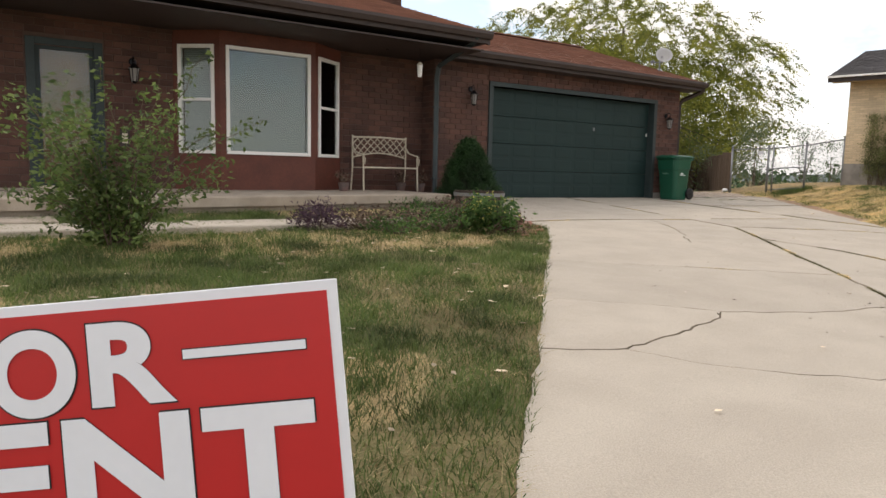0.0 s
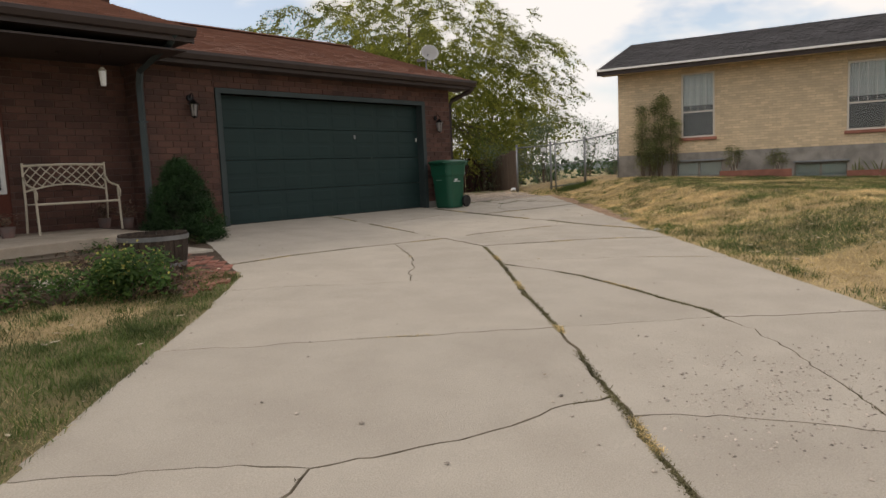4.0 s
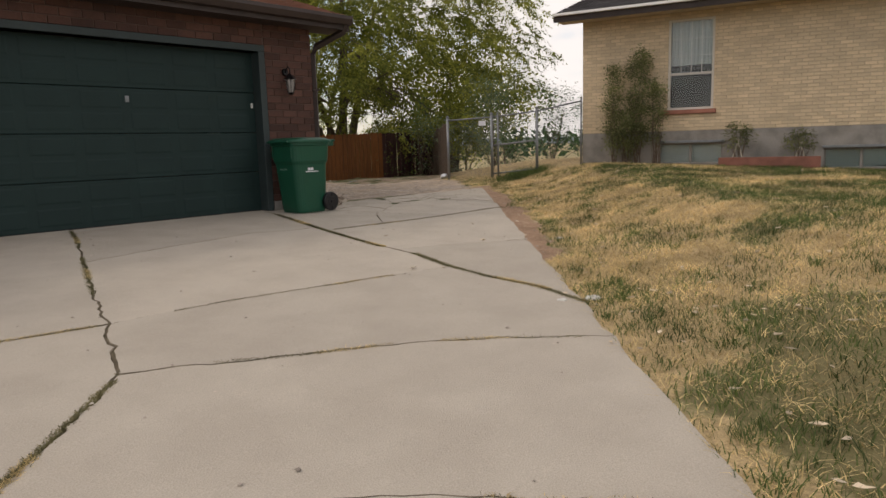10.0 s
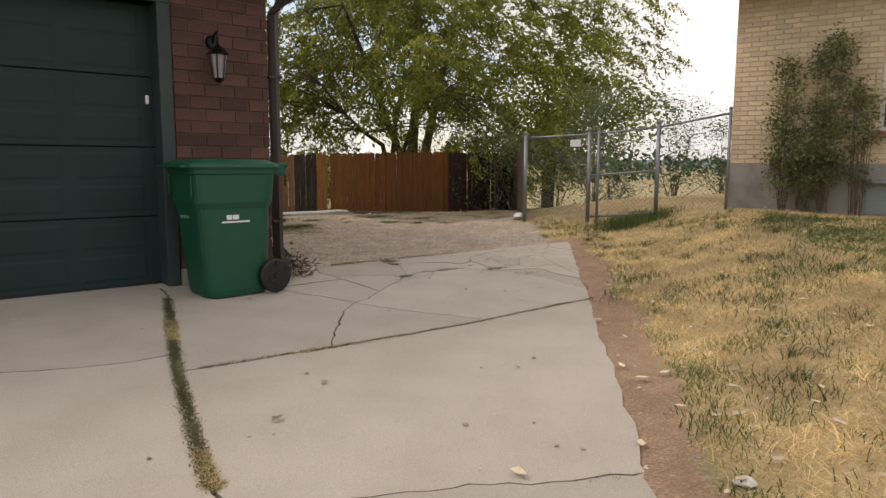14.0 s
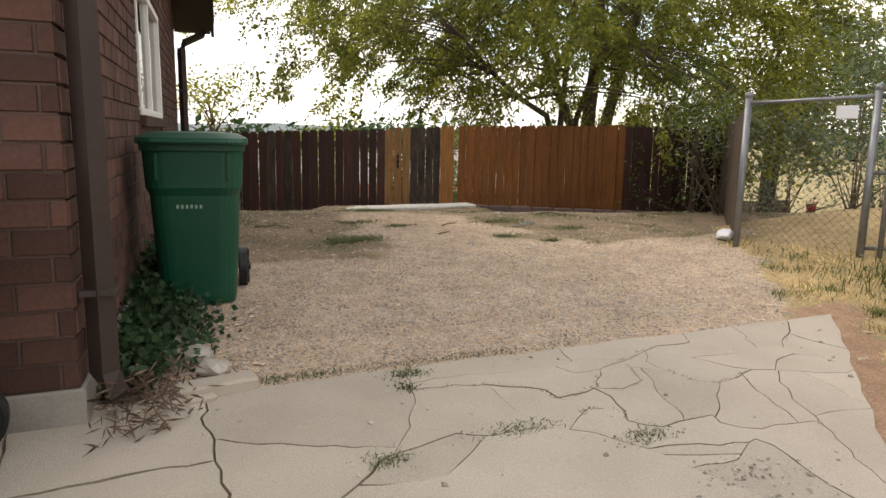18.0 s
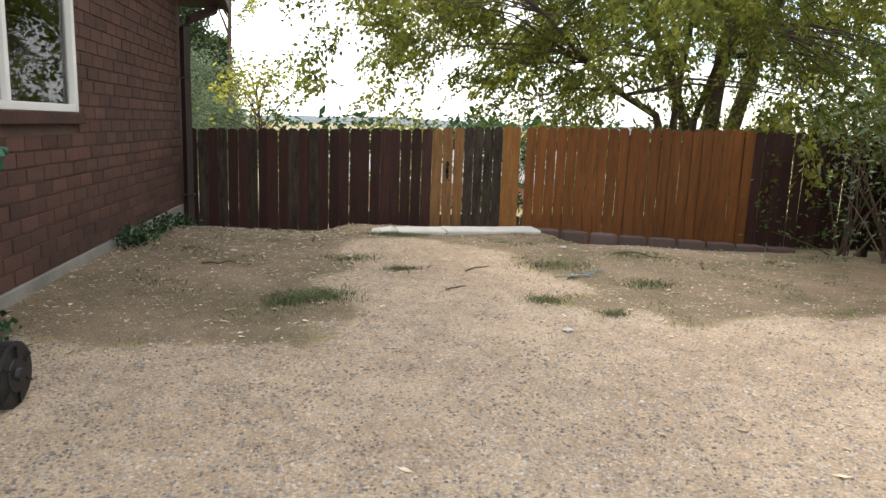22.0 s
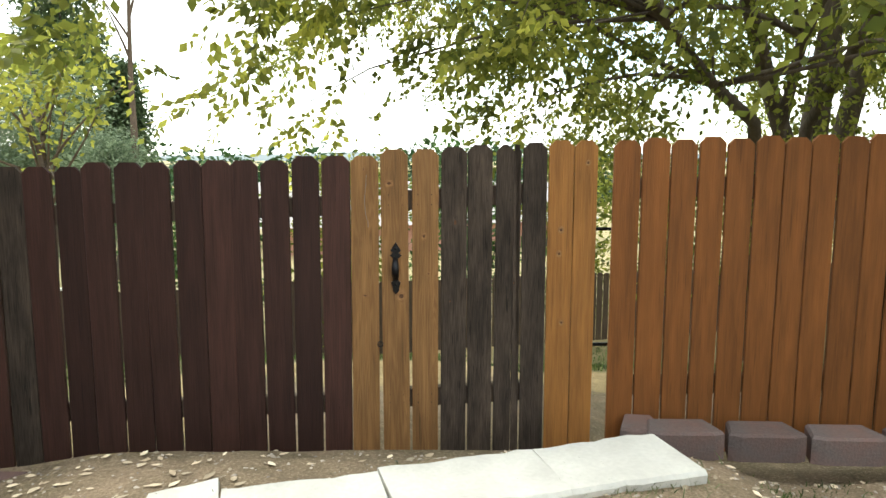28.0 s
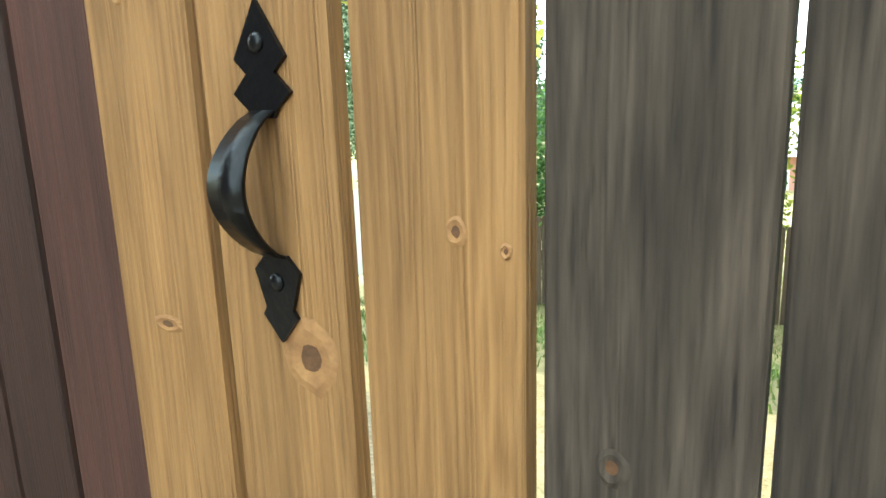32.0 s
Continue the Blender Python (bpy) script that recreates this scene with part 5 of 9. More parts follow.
while d < (P1 - Q).length - 0.15:
    p = Q + side_dir * d
    bz = ground_z(p.x, p.y) - 0.13
    picket(0, 0.125, round(1.40 + rnd.uniform(-0.02, 0.02), 2), "wpost", fence_d, Vector((p.x, p.y, bz)), rnd.uniform(-1, 1), 0, 0, side_ang)
    d += 0.125 + rnd.uniform(0.004, 0.02)


def rail(x0, x1, z0, z1, parent, off=0.035, mat_="wpost"):
    """A fence rail on the back of the boards."""
    a, b = at_fence(x0), at_fence(x1)
    L = (b - a).length
    bm = bx(0, L, off - 0.02, off + 0.02, -0.045, 0.045, 0.004)
    ob = part("rail", bm, M[mat_], parent)
    ob.matrix_parent_inverse = parent.matrix_world.inverted()
    ob.matrix_basis = Matrix.Translation((a.x, a.y, z0)) @ pose(0, 0, 0, 0, -math.degrees(math.atan2(z1 - z0, L)), FANG)


for (xa, xb, par) in ((1.32, 4.66, fence_a), (4.83, 5.52, gate), (5.84, 8.5, fence_b), (8.5, QX, fence_c)):
    for dz in (-0.22, -1.15):
        rail(xa, xb, fence_top(xa) + dz, fence_top(xb) + dz, par)
for xx, par in ((1.5, fence_a), (3.1, fence_a), (8.4, fence_b), (7.1, fence_b), (10.0, fence_c)):
    pb = bx(-0.045, 0.045, 0.06, 0.15, -0.6, fence_top(xx) - 0.08, 0.005)
    ob = part("post", pb, M["wpost"], par)
    ob.matrix_parent_inverse = par.matrix_world.inverted()
    ob.matrix_basis = Matrix.Translation(at_fence(xx)) @ pose(0, 0, 0, 0, 0, FANG)
# round metal hinge post behind the gap with two pipe stubs
pp = thing("gate_post", "pale weathered round post with pipe hinges in the gap", "post", at_fence(5.90, -0.4) + FN * 0.07)
part("pipe", tb([(0.02, 0.05, 0), (0.02, 0.05, 1.62)], 0.033, 12), M["wpole"], pp, smooth=True)
for zz in (0.66, 1.22):
    part("hinge_pipe", tb([(0.02, 0.05, zz), (-0.12, 0.085, zz)], 0.009, 6), M["black"], pp)

# gate handle: two pointed black plates and a bowed strap, on the second tan board
hx, hw_, _ = boards[1]
HL = 0.240
st = bmesh.new()
sv = []
for k in range(17):
    t = k / 16
    z = 0.064 + (HL - 0.078 - 0.064 + 0.006) * t
    y = -0.003 - 0.040 * math.sin(math.pi * t) ** 0.7
    wd = 0.0105 + 0.006 * math.sin(math.pi * t)
    sv.append([st.verts.new(v) for v in ((-wd, y, z), (wd, y, z), (wd, y + 0.004, z), (-wd, y + 0.004, z))])
for a, b in zip(sv, sv[1:]):
    for i in range(4):
        st.faces.new((a[i], a[(i + 1) % 4], b[(i + 1) % 4], b[i]))
bmesh.ops.recalc_face_normals(st, faces=st.faces)
hd = part("handle", st, M["black"], gate, "black wrought iron gate pull with pointed ends", smooth=True)
hd.matrix_parent_inverse = gate.matrix_world.inverted()
hd.matrix_basis = Matrix.Translation(at_fence(hx, 0.533) - FN * 0.0135) @ pose(0, 0, 0, 0, 0, FANG)



def plate(outline, name, parent, zoff, flip=1, holes=()):
    bm = bmesh.new()
    f = [bm.verts.new((x, -0.0035, zoff + flip * z)) for x, z in outline]
    b = [bm.verts.new((x, 0.0, zoff + flip * z)) for x, z in outline]
    bm.faces.new(f)
    bm.faces.new(b[::-1])
    for i in range(len(f)):
        bm.faces.new((f[i], b[i], b[(i + 1) % len(f)], f[(i + 1) % len(f)]))
    bmesh.ops.recalc_face_normals(bm, faces=bm.faces)
    return part(name, bm, M["black"], parent)


tip = [(-0.010, 0.0), (0.010, 0.0), (0.014, 0.006), (0.027, 0.017), (0.013, 0.030), (0.024, 0.040), (0.0, 0.078), (-0.024, 0.040), (-0.013, 0.030), (-0.027, 0.017), (-0.014, 0.006)]
plate(tip, "top_plate", hd, HL - 0.078)
tip2 = [(-0.010, 0.0), (0.010, 0.0), (0.022, 0.012), (0.013, 0.040), (0.017, 0.046), (0.0, 0.066), (-0.017, 0.046), (-0.013, 0.040), (-0.022, 0.012)]
plate(tip2, "bottom_plate", hd, 0.066, -1)
for zz in (HL - 0.028, 0.046):
    sc = bmesh.new()
    bmesh.ops.create_uvsphere(sc, u_segments=10, v_segments=6, radius=0.007, matrix=Matrix.Translation((0, -0.004, zz)) @ Matrix.Diagonal((1, 0.5, 1, 1)))
    part("screw", sc, M["black"], hd, smooth=True)

# ---------------------------------------------------------------- wheeled bins


def loft(rings, cap=True):
    bm = bmesh.new()
    rr = [[bm.verts.new(p) for p in r] for r in rings]
    n = len(rr[0])
    for a, b in zip(rr, rr[1:]):
        for i in range(n):
            bm.faces.new((a[i], a[(i + 1) % n], b[(i + 1) % n], b[i]))
    if cap:
        bm.faces.new(rr[0][::-1])
        bm.faces.new(rr[-1])
    bmesh.ops.recalc_face_normals(bm, faces=bm.faces)
    return bm


def rrect(w, d, r, z, y0=0.0, n=5):
    out = []
    for cx, cy, a0 in ((w / 2 - r, d / 2 - r, 0), (-w / 2 + r, d / 2 - r, 90), (-w / 2 + r, -d / 2 + r, 180), (w / 2 - r, -d / 2 + r, 270)):
        for k in range(n + 1):
            a = radians(a0 + 90 * k / n)
            out.append((cx + r * math.cos(a), cy + y0 + r * math.sin(a), z))
    return out


def bin_thing(at, rz, label):
    """A wheeled cart; its front faces local -y, the wheels and hinge are at +y."""
    t = thing("wheeled_bin", label, "trash bin", at, rz, group="wheeled bins")
    body = [rrect(0.43, 0.49, 0.09, 0.0, 0.02), rrect(0.45, 0.52, 0.10, 0.05, 0.02), rrect(0.495, 0.575, 0.11, 0.42, 0.01), rrect(0.515, 0.605, 0.11, 0.68, 0.0),
            rrect(0.555, 0.655, 0.12, 0.73, 0.0), rrect(0.575, 0.685, 0.12, 0.94, 0.0), rrect(0.60, 0.715, 0.12, 0.95, 0.0), rrect(0.60, 0.715, 0.12, 0.985, 0.0)]
    part("body", loft(body), M["binp"], t, "tapered green plastic body", smooth=False)
    lid = [rrect(0.63, 0.76, 0.13, 0.985, -0.005), rrect(0.64, 0.77, 0.13, 1.0, -0.005), rrect(0.63, 0.75, 0.13, 1.022, -0.005), rrect(0.50, 0.61, 0.12, 1.052, 0.0), rrect(0.28, 0.38, 0.1, 1.06, 0.0)]
    part("lid", loft(lid), M["binp"], t, "domed green lid, closed")
    part("lid_lip", bx(-0.22, 0.22, -0.425, -0.36, 0.99, 1.012, 0.008), M["binp"], t)
    for s in (-1, 1):
        part("bracket", bx(s * 0.20 - 0.035, s * 0.20 + 0.035, 0.33, 0.44, 0.93, 1.03, 0.012), M["binp"], t)
    part("handle_bar", tb([(-0.25, 0.43, 1.01), (0.25, 0.43, 1.01)], 0.016, 8), M["binp"], t, smooth=True)
    part("axle", tb([(-0.28, 0.29, 0.135), (0.28, 0.29, 0.135)], 0.012, 6), M["galv"], t)
    for s in (-1, 1):
        wh = part("wheel", tb([(s * 0.235, 0.29, 0.135), (s * 0.242, 0.29, 0.135), (s * 0.288, 0.29, 0.135), (s * 0.295, 0.29, 0.135)], [0.122, 0.135, 0.135, 0.122], 28), M["blackp"], t, "black plastic wheel")
        hub = tb([(s * 0.292, 0.29, 0.135), (s * 0.300, 0.29, 0.135)], [0.075, 0.068], 20)
        part("rim", hub, M["blackp"], wh)
        for k in range(6):
            a = math.pi * k / 3
            sp = bx(-0.008, 0.008, -0.004, 0.004, 0.07, 0.118)
            o = part("spoke", sp, M["blackp"], wh)
            o.matrix_basis = Matrix.Translation((s * 0.297, 0.29, 0.135)) @ Matrix.Rotation(a, 4, "X")
        part("cap", tb([(s * 0.298, 0.29, 0.135), (s * 0.315, 0.29, 0.135)], [0.03, 0.024], 12), M["blackp"], wh)
    # embossed marks: two bars of printed lettering and a maker's sign on the sides
    for s in (-1, 1):
        mk = bmesh.new()
        x = s * 0.253
        for y0, y1, z0, z1 in ((-0.10, -0.055, 0.60, 0.635), (-0.05, 0.0, 0.60, 0.635), (-0.14, 0.09, 0.575, 0.588)):
            vs = [mk.verts.new((x + s * 0.0065, y, z)) for y, z in ((y0, z0), (y1, z0), (y1, z1), (y0, z1))]
            mk.faces.new(vs if s > 0 else vs[::-1])
        part("print", mk, M["signwhite"], t, "white printed maker's mark")
    for k in range(6):
        x0 = -0.10 + k * 0.026
        fr = bmesh.new()
        fr.faces.new([fr.verts.new((x, -0.3015, z)) for x, z in ((x0, 0.606), (x0 + 0.014, 0.606), (x0 + 0.014, 0.628), (x0, 0.628))])
        part("digit", fr, M["binmark"], t, "faded printed digit" if k == 0 else "")
    for s in (-1, 1):
        part("rib", bx(s * 0.2 - 0.01, s * 0.2 + 0.01, -0.348, -0.336, 0.78, 0.93, 0.003), M["binp"], t)
    return t


bin_thing((0.31, -0.60, 0.037 * -0.60 + 0.004), -86, "green plastic wheeled trash bin beside the garage door")
bin_thing((1.47, 1.66, ground_z(1.47, 1.66)), -7, "green plastic wheeled trash bin standing by the brick side wall")

# ---------------------------------------------------------------- neighbour's house
NA = Vector((0.25, -0.968, 0)).normalized()
NOUT = Vector((-0.968, -0.25, 0)).normalized()
N0 = Vector((7.78, -0.8, 0))
NL, NF, NT = 13.0, 1.03, 3.50
nm = Matrix((( NA.x, -NOUT.x, 0, N0.x), (NA.y, -NOUT.y, 0, N0.y), (0, 0, 1, 0), (0, 0, 0, 1)))
nh = thing("neighbour_house", "single storey blond brick house with a dark shingle roof", "house")
NW = [(1.80, 2.69, 1.46, 3.26), (5.90, 6.80, 1.40, 3.15), (8.75, 9.65, 0.86, 2.93), (11.5, 12.4, 1.40, 3.10)]
BW = [(1.64, 2.90, 0.34, 0.78), (4.70, 5.95, 0.22, 0.62)]


def nwall(holes, z0, z1, y0, y1, material, name, label=""):
    bm = bmesh.new()
    cuts = sorted({0, NL, *[h[0] for h in holes], *[h[1] for h in holes]})
    for a, b in zip(cuts, cuts[1:]):
        z = z0
        for h0, h1 in sorted([(h[2], h[3]) for h in holes if h[0] <= a and h[1] >= b]) + [(z1, z1)]:
            if h0 > z + 1e-4:
                box(bm, a, b, y0, y1, z, min(h0, z1), 0, nm)
            z = max(z, h1)
    bmesh.ops.remove_doubles(bm, verts=bm.verts, dist=1e-5)
    return part(name, bm, material, nh, label)


nwall(NW, NF, NT, 0.014, 0.25, M["ymortar"], "wall")
nwall(BW + [NW[2]], -1.0, NF, 0.004, 0.25, M["found"], "base_wall", "grey concrete foundation wall")
for y0, y1, xa, xb in ((0.25, 8.0, 0.014, 0.25), (0.25, 8.0, NL - 0.25, NL)):
    part("wall", box(bmesh.new(), xa, xb, y0, y1, NF, NT, 0, nm), M["ymortar"], nh)
    part("base_wall", box(bmesh.new(), xa - 0.01, xb, y0, y1, -1.0, NF, 0, nm), M["found"], nh)
part("wall", box(bmesh.new(), 0, NL, 8.0, 8.25, -1.0, NT, 0, nm), M["ymortar"], nh)
yv, yf = [], []
bricks(yv, yf, N0 - NOUT * 0.014 + Vector((0, 0, NF)), NA, 37, NL, bw=0.203, bh=0.0677, out=NOUT, holes=NW, base_z=NF, seed=9)
bricks(yv, yf, N0 + NA * 0.014 - NOUT * 7.9 + Vector((0, 0, NF)), NOUT, 37, 7.9, bw=0.203, bh=0.0677, out=-NA, base_z=NF, seed=10)
tagged(pmesh("brickwork", yv, yf, M["ybrick"], nh), kind="stuff")
NR = 0.30
for sgn in (1, -1):
    y_e = -0.6 if sgn > 0 else 8.6
    pts = [(-0.45, y_e, NT + 0.02), (NL + 0.45, y_e, NT + 0.02), (NL + 0.45, 4.0, NT + 0.02 + NR * 4.6), (-0.45, 4.0, NT + 0.02 + NR * 4.6)]
    bm = bmesh.new()
    lo = [bm.verts.new(nm @ Vector((a, b, c - 0.12))) for a, b, c in pts]
    hi = [bm.verts.new(nm @ Vector((a, b, c))) for a, b, c in pts]
    bm.faces.new(hi)
    bm.faces.new(lo[::-1])
    for i in range(4):
        bm.faces.new((lo[i], lo[(i + 1) % 4], hi[(i + 1) % 4], hi[i]))
    bmesh.ops.recalc_face_normals(bm, faces=bm.faces)
    part("roof", bm, M["nshingle"], nh, "dark grey shingle slope")
R3 = nm.to_3x3()
sh = shingle_roof("shingles", nm @ Vector((-0.47, -0.62, NT + 0.025)), R3 @ Vector((1, 0, 0)), NL + 0.94, R3 @ Vector((0, 1, NR)), 4.8, R3 @ Vector((0, -NR, 1)), M["nshingle"], "", course=0.17)
sh.parent = nh
tagged(sh, kind="stuff")
part("gutter", box(bmesh.new(), -0.45, NL + 0.45, -0.73, -0.61, NT - 0.02, NT + 0.03, 0, nm), M["white"], nh, "white drip edge")
part("fascia", box(bmesh.new(), -0.45, NL + 0.45, -0.64, -0.60, NT - 0.14, NT - 0.02, 0, nm), M["brownpaint"], nh)
part("soffit", box(bmesh.new(), -0.44, NL + 0.44, -0.598, 0.0, NT - 0.1, NT - 0.06, 0, nm), M["ymortar"], nh)
gb = bmesh.new()
for xa in (0.03, NL - 0.2):
    vv = [gb.verts.new(nm @ Vector(v)) for v in ((xa, 0.1, NT - 0.02), (xa, 8.0, NT - 0.02), (xa, 4.0, NT + 1.15), (xa + 0.1, 0.1, NT - 0.02), (xa + 0.1, 8.0, NT - 0.02), (xa + 0.1, 4.0, NT + 1.15))]
    for q in ((0, 1, 2), (5, 4, 3), (0, 3, 4, 1), (1, 4, 5, 2), (2, 5, 3, 0)):
        gb.faces.new([vv[i] for i in q])
part("gable", gb, M["ymortar"], nh)
for k, (s0, s1, z0, z1) in enumerate((NW[0], NW[1], NW[3])):
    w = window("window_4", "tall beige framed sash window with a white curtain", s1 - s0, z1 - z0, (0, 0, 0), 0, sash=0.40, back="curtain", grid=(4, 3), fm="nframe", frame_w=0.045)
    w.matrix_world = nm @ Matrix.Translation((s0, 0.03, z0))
    part("window_sill", bx(-0.06, s1 - s0 + 0.06, -0.09, 0.03, -0.09, -0.004, 0.01), M["redbrickwalk"], w, "reddish brick sill")
for k, (s0, s1, z0, z1) in enumerate(BW):
    w = window("window_5", "low basement window in a metal frame", s1 - s0, z1 - z0, (0, 0, 0), 0, horizontal=False, fm="found", frame_w=0.035, inner="curtain" if k == 0 else "blind")
    w.matrix_world = nm @ Matrix.Translation((s0, 0.05, z0))
    part("window_head", bx(-0.03, s1 - s0 + 0.03, -0.09, 0.0, z1 - z0, z1 - z0 + 0.05, 0.006), M["galv"], w, "dull metal head flashing")
s0, s1, z0, z1 = NW[2]
nd = thing("door_2", "white panelled side door of the neighbour's house", "door", kind="structure")
nd.matrix_world = nm @ Matrix.Translation((s0, 0.08, z0))
part("panel", bx(0.05, s1 - s0 - 0.05, 0.02, 0.06, 0, z1 - z0 - 0.05, 0.004), M["white"], nd)
dfr = bmesh.new()
box(dfr, 0, 0.05, -0.02, 0.08, 0, z1 - z0, 0.004)
box(dfr, s1 - s0 - 0.05, s1 - s0, -0.02, 0.08, 0, z1 - z0, 0.004)
box(dfr, 0.05, s1 - s0 - 0.05, -0.019, 0.079, z1 - z0 - 0.05, z1 - z0, 0.004)
part("door_frame", dfr, M["white"], nd)


part("door_knob", bx(s1 - s0 - 0.14, s1 - s0 - 0.09, -0.05, 0.02, 0.95, 1.0, 0.012), M["galv"], nd, "dull metal knob")
# the raised porch roof over that door, its stoop and lamp
pr = bmesh.new()
prof = [(7.9, -1.55, NT + 0.05), (NL + 0.6, -1.55, NT + 0.05), (NL + 0.6, 3.2, NT + 0.05 + NR * 4.75), (7.9, 3.2, NT + 0.05 + NR * 4.75)]
lo = [pr.verts.new(nm @ Vector((a, b, c - 0.14))) for a, b, c in prof]
hi = [pr.verts.new(nm @ Vector((a, b, c))) for a, b, c in prof]
pr.faces.new(hi)
pr.faces.new(lo[::-1])
for i in range(4):
    pr.faces.new((lo[i], lo[(i + 1) % 4], hi[(i + 1) % 4], hi[i]))
bmesh.ops.recalc_face_normals(pr, faces=pr.faces)
part("porch_roof", pr, M["nshingle"], nh, "dark raised shingle slope over the side door")
ps = shingle_roof("shingles", nm @ Vector((7.88, -1.57, NT + 0.055)), R3 @ Vector((1, 0, 0)), NL - 7.2, R3 @ Vector((0, 1, NR)), 4.9, R3 @ Vector((0, -NR, 1)), M["nshingle"], "", course=0.17)
ps.parent = nh
tagged(ps, kind="stuff")
part("gutter", box(bmesh.new(), 7.9, NL + 0.6, -1.66, -1.56, NT - 0.02, NT + 0.05, 0, nm), M["white"], nh, "white drip edge")
part("fascia", box(bmesh.new(), 7.9, NL + 0.6, -1.58, -1.54, NT - 0.18, NT - 0.02, 0, nm), M["brownpaint"], nh)
rb_ = bmesh.new()
va = [rb_.verts.new(nm @ Vector((xx, yy, zz))) for xx in (7.86, 7.9) for yy, zz in ((-1.6, NT + 0.07), (3.2, NT + 0.07 + NR * 4.8), (3.2, NT - 0.01 + NR * 4.8), (-1.6, NT - 0.01))]
for q in ((0, 1, 2, 3), (7, 6, 5, 4), (0, 4, 5, 1), (1, 5, 6, 2), (2, 6, 7, 3), (3, 7, 4, 0)):
    rb_.faces.new([va[i] for i in q])
bmesh.ops.recalc_face_normals(rb_, faces=rb_.faces)
part("rake_board", rb_, M["white"], nh, "white painted rake board")
part("soffit", box(bmesh.new(), 7.92, NL + 0.58, -1.53, -0.6, NT - 0.16, NT - 0.13, 0, nm), M["ymortar"], nh)
st_ = thing("stoop", "tan stained concrete stoop before the neighbour's side door", "steps", kind="structure")
part("landing", box(bmesh.new(), 8.2, 12.6, -1.35, -0.01, -0.5, 0.84, 0.015, nm), M["stoop"], st_)
lamp_ = thing("porch_lamp", "small frosted wall lamp beside the side door", "lamp")
lamp_.matrix_world = nm @ Matrix.Translation((10.15, 0.0, 2.55))
part("plate", bx(-0.05, 0.05, -0.03, 0.0, -0.08, 0.10, 0.008), M["cream"], lamp_)
part("shade", tb([(0, -0.09, 0.10), (0, -0.09, 0.02), (0, -0.09, -0.10)], [0.03, 0.07, 0.095], 14), M["cream"], lamp_, "frosted bell shade")


# ---------------------------------------------------------------- plants


def leaf_cloud(name, centres, per, spread, size, material, parent=None, seed=1, droop=0.3, flat=0.0, aspect=0.55, aim=None):
    """Many small folded leaves round the given centres, as one mesh."""
    r = np.random.RandomState(seed)
    c = np.repeat(np.array(centres, float), per, axis=0)
    n = len(c)
    off = r.normal(0, 1, (n, 3)) * spread
    off[:, 2] *= 0.75
    p = c + off
    d = r.normal(0, 1, (n, 3))
    d[:, 2] = d[:, 2] * (0.6 - 0.4 * flat) - droop
    if aim is not None:
        d = aim
    d /= np.linalg.norm(d, axis=1, keepdims=True)
    up = r.normal(0, 1, (n, 3))
    s = np.cross(d, up)
    s /= np.linalg.norm(s, axis=1, keepdims=True) + 1e-9
    nn = np.cross(s, d)
    L = size * r.uniform(0.6, 1.35, (n, 1))
    w = L * aspect * 0.5
    mid = p + d * L * 0.45 - nn * L * 0.06
    verts = np.stack([p, mid + s * w + nn * L * 0.1, p + d * L, mid - s * w + nn * L * 0.1, mid], 1).reshape(-1, 3)
    base = np.arange(n)[:, None] * 5
    faces = np.concatenate([base + np.array([[0, 1, 4]]), base + np.array([[1, 2, 4]]), base + np.array([[2, 3, 4]]), base + np.array([[3, 0, 4]])], 1).reshape(-1, 3)
    me = bpy.data.meshes.new(name)
    me.vertices.add(len(verts))
    me.vertices.foreach_set("co", verts.ravel())
    me.loops.add(faces.size)
    me.loops.foreach_set("vertex_index", faces.ravel().astype(np.int32))
    me.polygons.add(len(faces))
    me.polygons.foreach_set("loop_start", np.arange(len(faces), dtype=np.int32) * 3)
    me.update(calc_edges=True)
    me.validate()
    return link(name, me, material, parent)


def leaf_shoots(name, centres, heart, shoots, size, material, parent, seed, leaves=22, length=0.48):
    """Leaves set in pairs along drooping shoots that grow outwards from the given centres."""
    r = np.random.RandomState(seed)
    c = np.repeat(np.array(centres, float), shoots, axis=0)
    n = len(c)
    out = c - np.array(heart)[None]
    out /= np.linalg.norm(out, axis=1, keepdims=True) + 1e-9
    way = out * 0.7 + r.normal(0, 0.55, (n, 3))
    way[:, 2] = way[:, 2] * 0.5 - 0.25
    way /= np.linalg.norm(way, axis=1, keepdims=True)
    start = c + r.normal(0, 0.13, (n, 3))
    L = length * r.uniform(0.5, 1.3, (n, 1))
    f = np.tile(np.linspace(0.05, 1.0, leaves), n)[:, None]
    way, start, L = (np.repeat(q, leaves, axis=0) for q in (way, start, L))
    p = start + way * L * f
    p[:, 2] -= (0.35 * L * f * f)[:, 0]
    side = np.cross(way, r.normal(0, 0.4, (len(p), 3)) + [0, 0, 1])
    side /= np.linalg.norm(side, axis=1, keepdims=True) + 1e-9
    side *= np.where(np.arange(len(p)) % 2, 1.0, -1.0)[:, None]
    p += side * r.uniform(0.0, 0.05, (len(p), 1))
    d = side * 0.75 + way * 0.5 + r.normal(0, 0.3, p.shape)
    d[:, 2] -= 0.45
    return leaf_cloud(name, p, 1, 0.015, size, material, parent, seed, aspect=0.62, aim=d)


